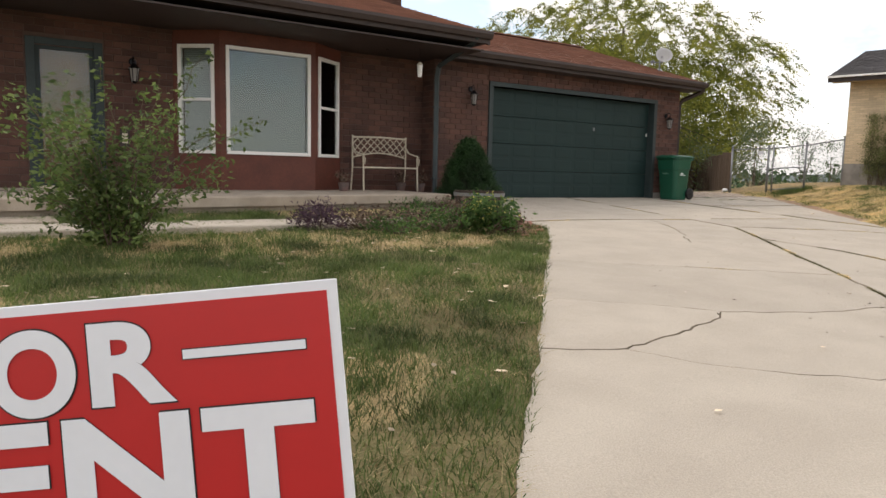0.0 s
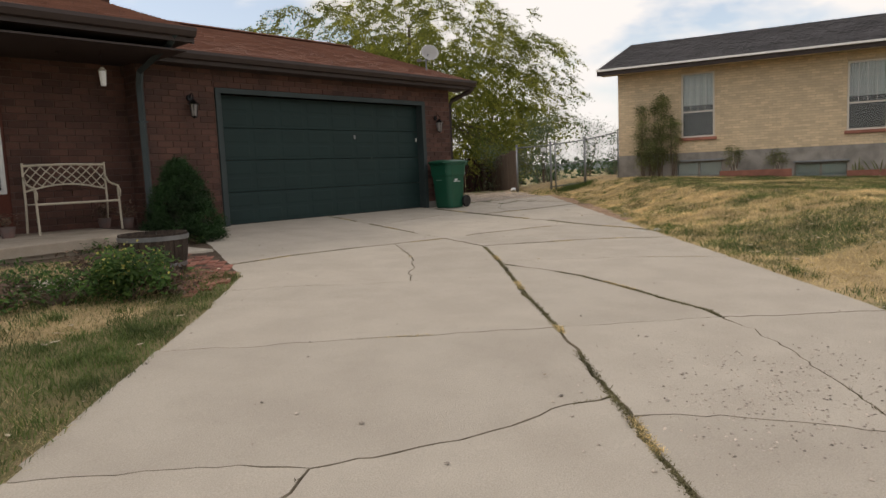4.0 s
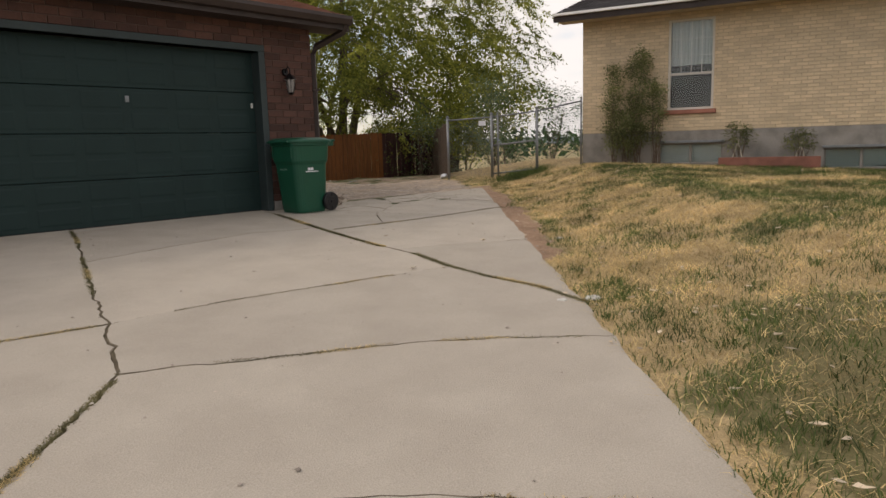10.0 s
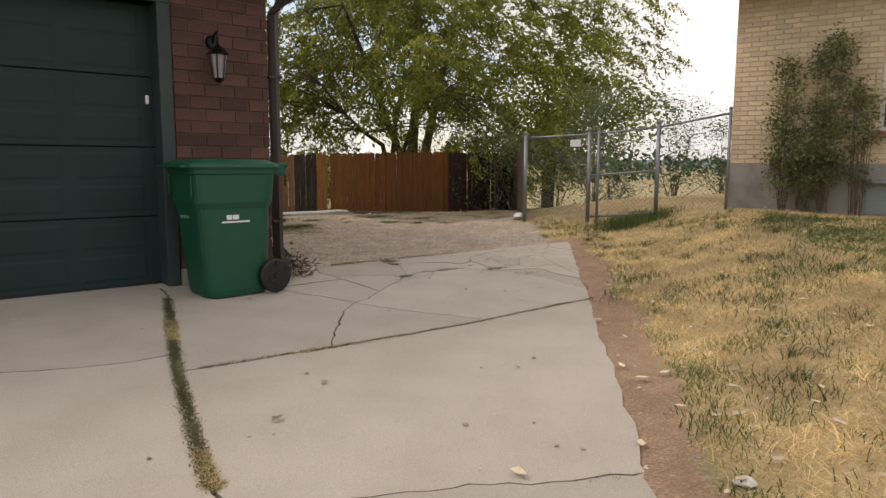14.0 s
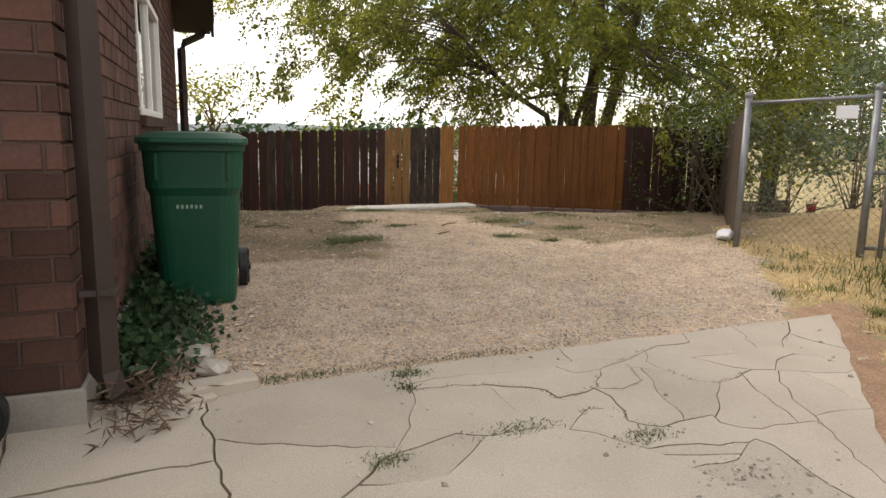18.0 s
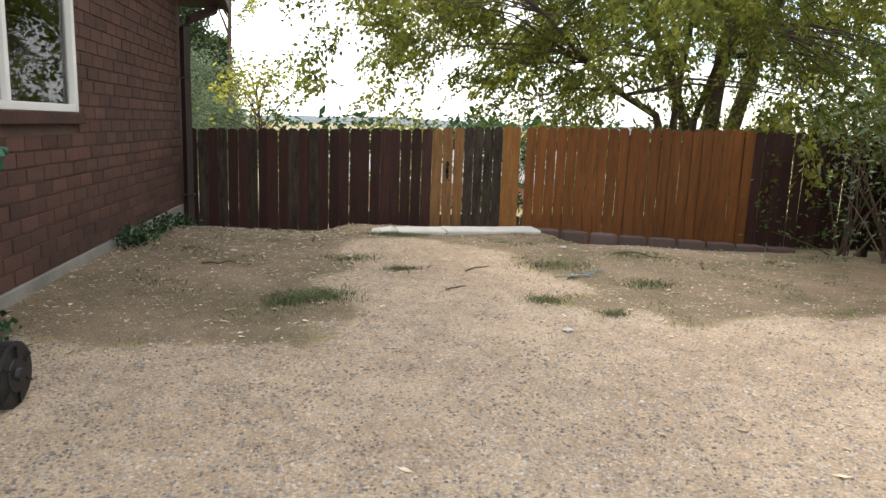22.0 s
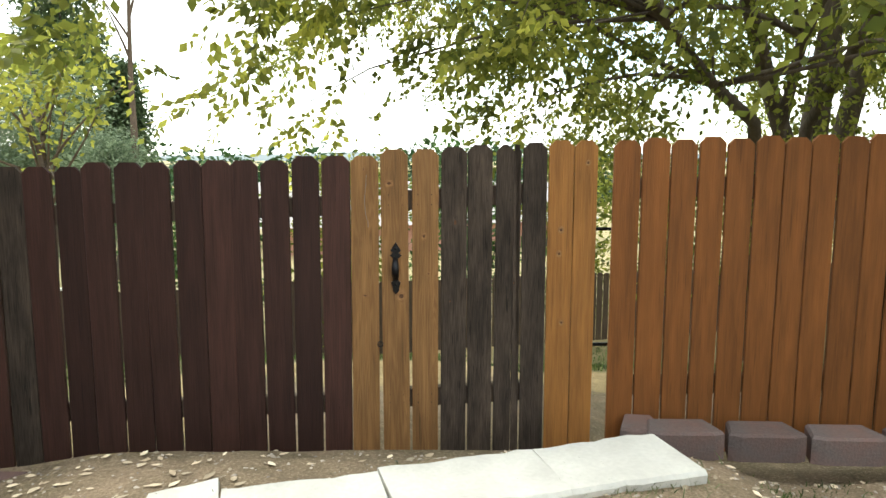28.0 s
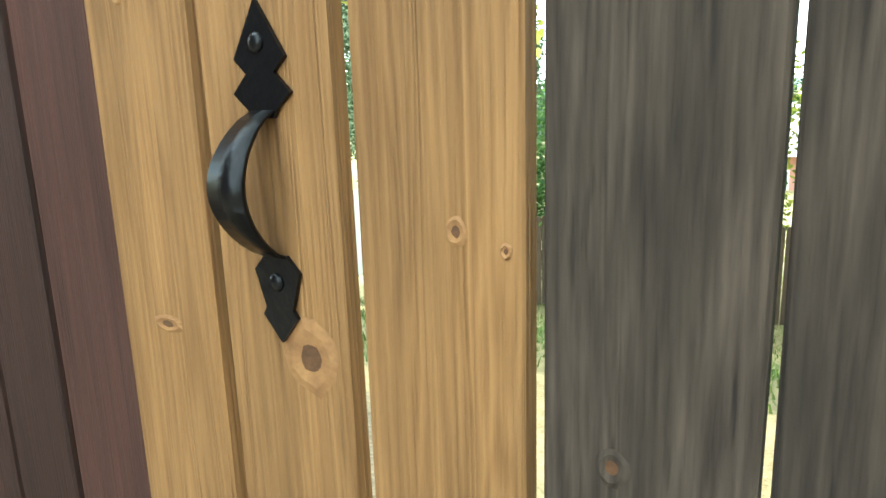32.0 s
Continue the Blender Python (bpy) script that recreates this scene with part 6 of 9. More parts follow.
def limb_path(a, b, sag, n, rnd, wob=0.12):
    a, b = Vector(a), Vector(b)
    L = (b - a).length
    out = []
    for k in range(n + 1):
        t = k / n
        p = a.lerp(b, t) + Vector((rnd.uniform(-1, 1), rnd.uniform(-1, 1), rnd.uniform(-1, 1))) * wob * L * 0.12 * (1 if 0 < k < n else 0)
        p.z += sag * math.sin(math.pi * t)
        out.append(p)
    return out


def tree(name, label, base, trunks, crown_c, crown_r, clusters, per, leaf, leafmat, seed, ymat=None, spread=0.34, lower=(), twigs=70, shoots=0):
    """Tapered trunks, limbs to the crown, fine twigs, and a crown of leaf clumps with gaps."""
    rnd = random.Random(seed)
    t = thing(name, label, "tree", base)
    inv = Matrix.Translation(-Vector(base))
    tips = []
    for pts, r0 in trunks:
        n = len(pts)
        bm = tb([inv @ Vector(p) for p in pts], [r0 * (1 - 0.75 * k / (n - 1)) for k in range(n)], 9)
        part("trunk", bm, M["bark"], t, smooth=True)
        tips += [(Vector(p), r0 * (1 - 0.75 * k / (n - 1))) for k, p in enumerate(pts) if k >= n // 2]
    cs = []
    c, rr = Vector(crown_c), Vector(crown_r)
    while len(cs) < clusters:
        d = Vector((rnd.gauss(0, 1), rnd.gauss(0, 1), rnd.gauss(0, 1))).normalized()
        f = rnd.random() ** 0.45
        wob = 1.0 + 0.30 * noise.noise((d.x * 2.2 + seed, d.y * 2.2, d.z * 2.2)) + 0.16 * noise.noise((d.x * 5 + seed, d.y * 5, d.z * 5))
        p = c + Vector((d.x * rr.x, d.y * rr.y, d.z * rr.z)) * f * wob
        if noise.noise((p.x * 0.55, p.y * 0.55, p.z * 0.75 + seed)) < -0.12:
            continue
        cs.append(p)
    for _ in range(clusters // 30):
        a = rnd.uniform(0, 6.283)
        zz = rnd.uniform(-0.45, 0.55)
        q = math.sqrt(1 - zz * zz)
        for k in range(7):
            f = 0.85 + 0.065 * k
            cs.append(c + Vector((rr.x * q * math.cos(a) * f, rr.y * q * math.sin(a) * f, rr.z * zz - 0.03 * k * k + 0.08 * k)))
    cs += [Vector(p) for p in lower]
    limbs = bmesh.new()
    used = [0] * len(tips)
    for i in range(twigs):
        p = cs[(i * 7) % len(cs)] if i >= len(lower) else Vector(lower[i])
        k = min(range(len(tips)), key=lambda q: (tips[q][0] - p).length + rnd.random() * 1.5 + 0.25 * used[q])
        if (tips[k][0] - p).length > 4.0:
            continue
        used[k] += 1
        a, r = tips[k]
        path = limb_path(a, p, 0.25, 5, rnd)
        r1 = min(r * 0.55, 0.012 * (p - a).length + 0.012)
        tube(limbs, [inv @ q for q in path], [r1 * (1 - 0.85 * k / 5) for k in range(6)], 5, cap=False)
    tagged(part("branchwork", limbs, M["bark"], t, smooth=True), kind="stuff")
    cc = [tuple(inv @ p) for p in cs]
    if shoots:
        rnd.shuffle(cc)
        k = int(len(cc) * 0.80)
        for part_cs, mm, sd in ((cc[:k], leafmat, seed), (cc[k:], ymat, seed + 1)):
            tagged(leaf_shoots("crown", part_cs, inv @ c, shoots, leaf, mm, t, sd), kind="stuff")
    elif ymat:
        k = int(len(cc) * 0.66)
        rnd.shuffle(cc)
        tagged(leaf_cloud("crown", cc[:k], per, spread, leaf, leafmat, t, seed), kind="stuff")
        tagged(leaf_cloud("crown", cc[k:], per, spread, leaf, ymat, t, seed + 1), kind="stuff")
    else:
        tagged(leaf_cloud("crown", cc, per, spread, leaf, leafmat, t, seed), kind="stuff")
    return t


low = []
rl = random.Random(3)
for k in range(46):
    x = rl.uniform(8.7, 11.8)
    low.append((x, fence_y(min(x, 10.2)) + rl.uniform(-1.0, 1.2), rl.uniform(0.75, 1.9)))
for k in range(44):
    x = rl.uniform(3.2, 8.5)
    low.append((x, fence_y(x) + rl.uniform(0.6, 3.5), rl.uniform(1.35, 3.3) + 0.12 * abs(x - 6)))
for k in range(16):
    low.append((rl.uniform(6.4, 9.2), rl.uniform(5.0, 7.4), rl.uniform(2.0, 3.6)))
tree("box_elder_tree", "large spreading green tree behind the fence, starting to yellow", (11.5, 12.0, -1.0),
     [([(11.5, 12.0, -1.5), (11.45, 11.95, 0.3), (11.5, 11.85, 1.9), (11.55, 11.7, 3.4), (11.4, 11.5, 5.2), (11.2, 11.2, 7.2)], 0.24),
      ([(11.9, 12.2, -1.5), (12.0, 12.15, 0.5), (12.35, 12.05, 2.2), (12.9, 12.0, 4.2), (13.4, 11.9, 6.2)], 0.22),
      ([(11.1, 11.8, -1.4), (10.95, 11.65, 1.1), (10.4, 11.5, 2.0), (9.6, 11.1, 3.1), (8.6, 10.4, 4.2), (7.6, 9.6, 5.0)], 0.15),
      ([(10.4, 11.6, -1.4), (10.1, 11.3, 1.0), (9.6, 10.8, 1.55), (8.6, 10.2, 1.85), (7.6, 9.6, 2.3), (6.6, 9.0, 2.9)], 0.10),
      ([(10.5, 11.4, -1.4), (10.1, 11.0, 1.3), (9.8, 10.4, 2.4), (9.2, 9.2, 3.2), (8.3, 7.9, 3.9)], 0.10),
      ([(10.8, 11.5, -1.4), (10.6, 11.1, 1.5), (10.3, 10.0, 2.6), (9.9, 8.6, 2.9), (9.4, 7.4, 2.6)], 0.09)],
     (10.8, 11.1, 4.9), (7.2, 5.6, 4.2), 1040, 74, 0.078, M["leaf"], 11, M["yleaf"], lower=low, twigs=130, spread=0.23, shoots=8)
tree("tree", "broad green tree beyond the lot line fence", (18.5, 12.5, -1.0),
     [([(18.5, 12.5, -1.5), (18.4, 12.4, 1.5), (18.2, 12.2, 4.0)], 0.18), ([(18.8, 12.6, -1.5), (19.2, 12.6, 2.0), (19.8, 12.4, 4.0)], 0.15)],
     (18.6, 12.4, 3.0), (3.6, 3.2, 3.0), 150, 56, 0.17, M["leaf"], 12, M["yleaf"], spread=0.42, twigs=50)
for i, (x, y, h) in enumerate(((9.2, 5.6, 2.3), (10.6, 3.9, 2.6), (12.4, 3.0, 2.2), (8.6, 4.4, 1.5), (13.5, 5.5, 2.8), (11.6, 5.8, 1.9), (15.5, 3.5, 2.0))):
    rs = random.Random(40 + i)
    z = ground_z(x, y)
    cs = [(x + rs.gauss(0, 0.42), y + rs.gauss(0, 0.42), z + 0.15 + h * rs.random() ** 0.8) for _ in range(60)]
    t = thing("shrub", "loose grey green wild shrub behind the wire fence", "shrub", (x, y, z), group="wild shrubs")
    stems = bmesh.new()
    for k in range(14):
        c = Vector(cs[k * 4]) - Vector((x, y, z))
        tube(stems, limb_path((rs.uniform(-0.1, 0.1), rs.uniform(-0.1, 0.1), -0.05), c, 0.05, 4, rs), [0.012, 0.010, 0.008, 0.005, 0.003], 4, cap=False)
    tagged(part("stemwork", stems, M["twig"], t), kind="stuff")
    tagged(leaf_cloud("foliage", [tuple(Vector(c) - Vector((x, y, z))) for c in cs], 16 if i in (0, 3) else 50, 0.17, 0.07, M["greyleaf"] if i % 2 else M["shrub"], t, 60 + i, aspect=0.35), kind="stuff")

# columnar poplars, a grey green tree and a bare one far behind the house
for i, (x, y, h, r) in enumerate(((-2.5, 36, 14.0, 1.5), (-0.9, 40, 8.0, 0.8), (-6.8, 36, 10.5, 1.0))):
    rs = random.Random(70 + i)
    cs = []
    for _ in range(260):
        f = rs.random()
        rad = r * math.sin(math.pi * min(0.06 + 0.94 * f, 1.0)) ** 0.6 * rs.random() ** 0.5
        a = rs.uniform(0, 6.28)
        cs.append((rad * math.cos(a), rad * math.sin(a), 1.0 + (h - 1.0) * f))
    t = thing("poplar_tree", "tall dark green columnar poplar", "tree", (x, y, -2.7), group="poplars")
    part("trunk", tb([(0, 0, -0.3), (0.1, 0, h * 0.5), (0, 0, h * 0.95)], [0.2, 0.12, 0.02], 7), M["bark"], t)
    tagged(leaf_cloud("crown", cs, 120, 0.34, 0.20, M["poplar"], t, 80 + i, droop=-0.5), kind="stuff")
for i, (x, y, h, r) in enumerate(((-0.9, 24, 6.0, 1.5), (0.3, 29, 4.6, 1.0), (-6.5, 27, 5.4, 1.8))):
    rs = random.Random(90 + i)
    cs = [(rs.gauss(0, r * 0.42), rs.gauss(0, r * 0.42), h * (0.25 + 0.75 * rs.random() ** 0.8) - 0.25 * rs.random()) for _ in range(150)]
    t = thing("olive_tree", "soft grey green tree beyond the back yard", "tree", (x, y, -2.7), group="grey green trees")
    part("trunk", tb([(0, 0, -0.3), (0.2, 0, h * 0.4), (0, 0.1, h * 0.8)], [0.16, 0.09, 0.03], 7), M["bark"], t)
    tagged(leaf_cloud("crown", cs, 100, 0.36, 0.14, M["greyleaf"], t, 95 + i, aspect=0.3), kind="stuff")
dt = thing("bare_tree", "tall thin leafless tree beyond the back yard", "tree", (0.2, 34, -2.7))
rs = random.Random(17)
part("trunk", tb(limb_path((0, 0, -0.3), (0.3, 0, 14.5), 0, 6, rs, 0.1), [0.20, 0.17, 0.14, 0.10, 0.07, 0.04, 0.015], 7), M["wpost"], dt)
for k in range(7):
    z = 7.5 + k * 0.9
    part("limb", tb(limb_path((0.2, 0, z), (rs.choice((-1, 1)) * rs.uniform(0.5, 1.1), rs.uniform(-0.5, 0.5), z + rs.uniform(2.0, 3.5)), 0, 4, rs), [0.06, 0.05, 0.035, 0.02, 0.008], 5), M["wpost"], dt)
rs = random.Random(23)
yb = thing("young_tree", "small yellow green tree just behind the fence", "tree", (2.35, 12.0, -1.2))
cs = [(rs.gauss(0, 0.38), rs.gauss(0, 0.35), 3.0 + rs.gauss(0, 0.28)) for _ in range(64)]
part("trunk", tb([(0, 0, -0.3), (0.1, 0, 1.6), (0.0, 0.1, 3.0)], [0.04, 0.03, 0.012], 7), M["bark"], yb)
br = bmesh.new()
for k in range(16):
    tube(br, limb_path((0.05, 0, 1.8 + 0.06 * k), cs[k * 4], 0.1, 4, rs), [0.018, 0.014, 0.010, 0.006, 0.003], 4, cap=False)
tagged(part("branchwork", br, M["twig"], yb), kind="stuff")
tagged(leaf_cloud("crown", cs, 13, 0.14, 0.09, M["yleaf"], yb, 24), kind="stuff")

# ---------------------------------------------------------------- wire fence with its gate
P2, P3 = Vector((6.80, 0.98, 0)), Vector((7.25, 0.05, 0))
P4 = Vector((7.62, -0.86, 0))
cl = thing("wire_fence", "galvanized chain link fence with round posts and a small gate", "fence", P1)
inv = Matrix.Translation(-P1)
for i, p in enumerate((P1, P2, P2 + Vector((0.06, -0.13, 0)), P3, P4)):
    z = ground_z(p.x, p.y)
    r = 0.032 if i in (0, 1, 3) else 0.022
    part("post", tb([inv @ Vector((p.x, p.y, z - 0.2)), inv @ Vector((p.x, p.y, z + 1.42))], r, 12), M["galv"], cl, smooth=True)
    cp = bmesh.new()
    bmesh.ops.create_uvsphere(cp, u_segments=10, v_segments=6, radius=r * 1.25, matrix=inv @ Matrix.Translation((p.x, p.y, z + 1.43)))
    part("post_cap", cp, M["galv"], cl, smooth=True)
for a, b in ((P1, P2), (P2, P3), (P3, P4)):
    za, zb = ground_z(a.x, a.y), ground_z(b.x, b.y)
    rails = [(1.36, 1.36)] + ([(0.72, 0.72), (0.08, 0.08)] if a is P2 else [])
    for ha, hb in rails:
        part("rail", tb([inv @ Vector((a.x, a.y, za + ha)), inv @ Vector((b.x, b.y, zb + hb))], 0.018, 8), M["galv"], cl, smooth=True)
    mesh = bmesh.new()
    L = (b - a).length
    n = int(L / 0.07)
    for k in range(-18, n + 1):
        for sg in (1, -1):
            s0, s1, h0, h1 = k * 0.07, k * 0.07 + 1.25, 0.06, 1.34
            if sg < 0:
                s0, s1 = s1, s0
            q0, q1 = 0.0, 1.0
            lo, hi = min(s0, s1), max(s0, s1)
            if hi <= 0 or lo >= L:
                continue
            ta = (0 - s0) / (s1 - s0)
            tb_ = (L - s0) / (s1 - s0)
            q0, q1 = max(0, min(ta, tb_)), min(1, max(ta, tb_))
            pa, pb = a.lerp(b, (s0 + (s1 - s0) * q0) / L), a.lerp(b, (s0 + (s1 - s0) * q1) / L)
            tube(mesh, [inv @ Vector((pa.x, pa.y, za + (zb - za) * 0.5 + h0 + (h1 - h0) * q0)), inv @ Vector((pb.x, pb.y, za + (zb - za) * 0.5 + h0 + (h1 - h0) * q1))], 0.0016, 3, cap=False)
    tagged(part("wire_mesh", mesh, M["galv"], cl), kind="stuff")
sp = P1.lerp(P2, 0.80)
sg = bx(-0.085, 0.085, -0.003, 0.003, -0.055, 0.055, 0.002)
o = part("plate", sg, M["signwhite"], cl, "small white plate wired to the fence")
o.matrix_basis = inv @ Matrix.Translation((sp.x - 0.03, sp.y - 0.01, ground_z(sp.x, sp.y) + 1.24)) @ pose(0, 0, 0, 0, 0, math.degrees(math.atan2(P2.y - P1.y, P2.x - P1.x)))

# ---------------------------------------------------------------- beyond the fence
vf = thing("vinyl_fence", "white vinyl privacy fence down the side of the back yard", "fence", (-3.4, 9.9, 0))
wa, wb = Vector((-3.4, 9.9, 0)), Vector((0.9, 18.0, 0))
wd = (wb - wa).normalized()
wl_ = (wb - wa).length
for k in range(int(wl_ / 1.8) + 1):
    p = wd * (k * 1.8)
    z0 = ground_z(wa.x + p.x, wa.y + p.y)
    q = wd * ((k + 1) * 1.8)
    o = part("panel", bx(0.06, 1.74, -0.02, 0.02, 0.05, 1.5, 0.004), M["white"], vf)
    o.matrix_basis = Matrix.Translation((p.x, p.y, z0)) @ pose(0, 0, 0, 0, 0, math.degrees(math.atan2(wd.y, wd.x)))
    o = part("post", bx(-0.06, 0.06, -0.06, 0.06, -0.4, 1.58, 0.006), M["white"], vf)
    o.matrix_basis = Matrix.Translation((p.x, p.y, z0)) @ pose(0, 0, 0, 0, 0, math.degrees(math.atan2(wd.y, wd.x)))
bfence = thing("back_fence", "brown board fence at the foot of the back yard", "fence", (0.9, 18.2, -2.7))
x = 0.0
rb = random.Random(8)
me_b = picket_mesh(0.135, 1.5)
me_b.materials.append(M["wpost"])
while x < 24:
    o = new("board", me_b)
    o.parent = bfence
    o.matrix_basis = Matrix.Translation((x, -0.05 * x, ground_z(0.9 + x, 18.2 - 0.05 * x) + 2.7 + rb.uniform(-0.01, 0.02)))
    x += 0.15
for i, (x, h, w) in enumerate(((3.5, 3.4, 1.3), (6.4, 4.0, 1.5), (9.2, 4.3, 1.6), (11.8, 4.2, 1.5), (14.6, 3.8, 1.6), (18.0, 4.0, 1.8))):
    rs = random.Random(300 + i)
    y = 19.6 - 0.05 * x
    z = ground_z(x, y) - 0.05
    cs = [(rs.gauss(0, w * 0.42), rs.gauss(0, w * 0.3), h * (0.08 + 0.9 * rs.random() ** 0.8)) for _ in range(90)]
    t = thing("hedge_bush", "broad green bush behind the back fence", "bush", (x, y, z), group="back bushes")
    bm = bmesh.new()
    for k in range(10):
        tube(bm, limb_path((rs.uniform(-0.1, 0.1), 0, -0.05), cs[k * 5], 0.1, 4, rs), [0.035, 0.03, 0.022, 0.014, 0.006], 5, cap=False)
    tagged(part("stemwork", bm, M["bark"], t), kind="stuff")
    tagged(leaf_cloud("foliage", cs, 50, 0.26, 0.13, M["leaf"] if i % 2 else M["shrub"], t, 310 + i), kind="stuff")
fh = thing("far_house", "pink brick house with a pale roof beyond the back fence", "house", (12.5, 33, -4.2))
part("wall", bx(-7, 7, 0, 8, 0, 2.7), mat("pink brick far wall", (0.50, 0.26, 0.20), 0.9, var=0.15, scale=2, fine=12), fh)
fr_ = bmesh.new()
vv = [fr_.verts.new(v) for v in ((-7.6, -0.6, 2.6), (7.6, -0.6, 2.6), (7.6, 8.6, 2.6), (-7.6, 8.6, 2.6), (-7.6, 4, 4.3), (7.6, 4, 4.3))]
for q in ((0, 1, 5, 4), (2, 3, 4, 5), (3, 0, 4), (1, 2, 5), (3, 2, 1, 0)):
    fr_.faces.new([vv[i] for i in q])
part("roof", fr_, mat("pale far shingles", (0.42, 0.38, 0.36), 0.9, var=0.15), fh)
for xx in (-4, 1, 4.5):
    wdw = part("window", bx(xx, xx + 1.4, -0.03, 0.05, 1.0, 2.1), M["white"], fh)
    # opaque pane, coloured dark for the shade of an unbuilt room
    part("pane", bx(xx + 0.07, xx + 1.33, -0.05, -0.032, 1.07, 2.03), M["greydark"], wdw)
rw = random.Random(30)
wv = []
for k in range(260):
    x = rw.uniform(-40, 45)
    wv.append((x, 62 + rw.uniform(-6, 12), -2.6 + 2.2 * rw.random() ** 0.9 + 0.5 * noise.noise((x * 0.15, 0, 3))))
tagged(leaf_cloud("hedgerow", wv, 60, 0.9, 0.6, M["conifer"], None, 34), "dark hedgerow beyond the fields", "trees", kind="stuff")
# a line of far woods and low hills on the horizon
rw = random.Random(31)
wv = []
for k in range(420):
    a = rw.uniform(-2.2, 2.4)
    d = rw.uniform(150, 420)
    wv.append((d * math.sin(a), d * math.cos(a), rw.uniform(-3, 1.5 + d / 170)))
tagged(leaf_cloud("far_woods", wv, 26, 3.0, 2.6, M["conifer"], None, 33), "dark line of distant trees on the horizon", "woods", kind="stuff")
hl_v, hl_f = [], []
for k in range(121):
    a = -1.9 + 4.2 * k / 120
    h = 15 + 10 * noise.noise((k * 0.11, 0, 5)) + 8 * noise.noise((k * 0.4, 0, 9))
    hl_v += [(1900 * math.sin(a), 1900 * math.cos(a), -12), (1900 * math.sin(a), 1900 * math.cos(a), max(h, 4))]
for k in range(120):
    hl_f.append((2 * k, 2 * k + 2, 2 * k + 3, 2 * k + 1))
tagged(pmesh("hills", hl_v, hl_f, mat("distant blue hills", (0.42, 0.48, 0.54), 1.0, var=0.1, scale=0.01, fine=0.05, bump=0)), "low distant hills", "hills", kind="structure")

# the garage's side wall stands a little out of square with its front
def out_of_square(ob):
    for o in [ob] + list(ob.children_recursive):
        if o.type == "MESH":
            mw = o.matrix_world
            inv_ = mw.inverted()
            for v in o.data.vertices:
                p = mw @ v.co
                p.x += 0.082 * (p.y - GF) * min(max((p.x + 6.3) / 7.2, 0.0), 1.06)
                v.co = inv_ @ p


def wall_x(y):
    return GX1 + 0.082 * (y - GF)


bpy.context.view_layer.update()
for nm in ("wall_garage_side", "wall_garage_back", "foundation", "window_1", "roof_garage", "gable", "soffit", "downspout", "downspout.001"):
    if nm == "soffit":
        out_of_square([o for o in bpy.data.objects if o.name.startswith("soffit") and not o.parent][0])
    else:
        out_of_square(bpy.data.objects[nm])
side_n = [Vector((v[0] + 0.082 * (v[1] - GF), v[1], v[2])) for v in side_n]

# ---------------------------------------------------------------- rental sign on its wire stakes
SU = Vector((0.369, -0.237, 0.048)).normalized()
SV = Vector((0.003, -0.041, -0.287))
SV = (SV - SU * SU.dot(SV)).normalized()
SNN = SU.cross(SV)
sm = Matrix((SU, SNN, -SV)).transposed().to_4x4()
sm.translation = Vector((-13.041, -10.551, 0.354)) + SU * 0.004
sign = thing("rental_sign", "red and white rental sign on wire stakes in the lawn", "sign")
sign.matrix_world = sm
part("panel", bx(-0.61, 0, 0, 0.004, -0.46, 0, 0.001), M["signwhite"], sign, "white sign panel with a red face")
part("face", bx(-0.597, -0.014, -0.0015, -0.0002, -0.446, -0.014), M["redsign"], sign, "glossy red sign face")


def letter(ch, a0, a1, b0, b1):
    """One block letter fitted to its place on the sign, with a thin dark rim behind it."""
    for off, y, key, nm in ((0.026, -0.0030, "blackp", "rim"), (0.016, -0.0038, "signwhite", "letter")):
        cu = bpy.data.curves.new(ch, "FONT")
        cu.body, cu.offset = ch, 0.036
        ob = bpy.data.objects.new(ch, cu)
        scene.collection.objects.link(ob)
        me = bpy.data.meshes.new_from_object(ob.evaluated_get(bpy.context.evaluated_depsgraph_get()))
        bpy.data.objects.remove(ob)
        xs, ys = [v.co.x for v in me.vertices], [v.co.y for v in me.vertices]
        g = 0.0022 if nm == "rim" else 0.0
        kx, ky = (a1 - a0 + 2 * g) / (max(xs) - min(xs)), (b1 - b0 + 2 * g) / (max(ys) - min(ys))
        for v in me.vertices:
            v.co = Vector((a0 - g + (v.co.x - min(xs)) * kx, y, -b1 - g + (v.co.y - min(ys)) * ky))
        me.materials.clear()
        me.shade_flat()
        ob = link(nm, me, M[key], sign if nm == "rim" else None)
        if nm == "rim":
            rim = ob
        else:
            ob.parent = rim
            tagged(ob, "white block letter " + ch)


for row in (("F", -0.560, -0.478, 0.028, 0.140), ("O", -0.466, -0.351, 0.033, 0.149), ("R", -0.333, -0.221, 0.032, 0.142), ("R", -0.595, -0.545, 0.155, 0.30),
            ("E", -0.535, -0.392, 0.155, 0.300), ("N", -0.376, -0.208, 0.155, 0.300), ("T", -0.192, -0.043, 0.155, 0.300)):
    if row[0] != "R" or row[1] > -0.5:
        letter(*row)
part("stripe_rim", bx(-0.2105, -0.0455, -0.003, -0.0018, -0.0895, -0.0745), M["blackp"], sign, "thin dark rim of the stripe")
part("stripe", bx(-0.209, -0.047, -0.0040, -0.002, -0.088, -0.076), M["signwhite"], sign, "white stripe after the first word")
part("stripe", bx(-0.56, -0.05, -0.0035, -0.002, -0.42, -0.33), M["signwhite"], sign, "blank white field below the words")
for a in (-0.50, -0.11):
    part("stake", tb([(a, 0.008, -0.02), (a, 0.008, -0.46), (a, 0.01, -0.95)], 0.004, 6), M["galv"], sign)

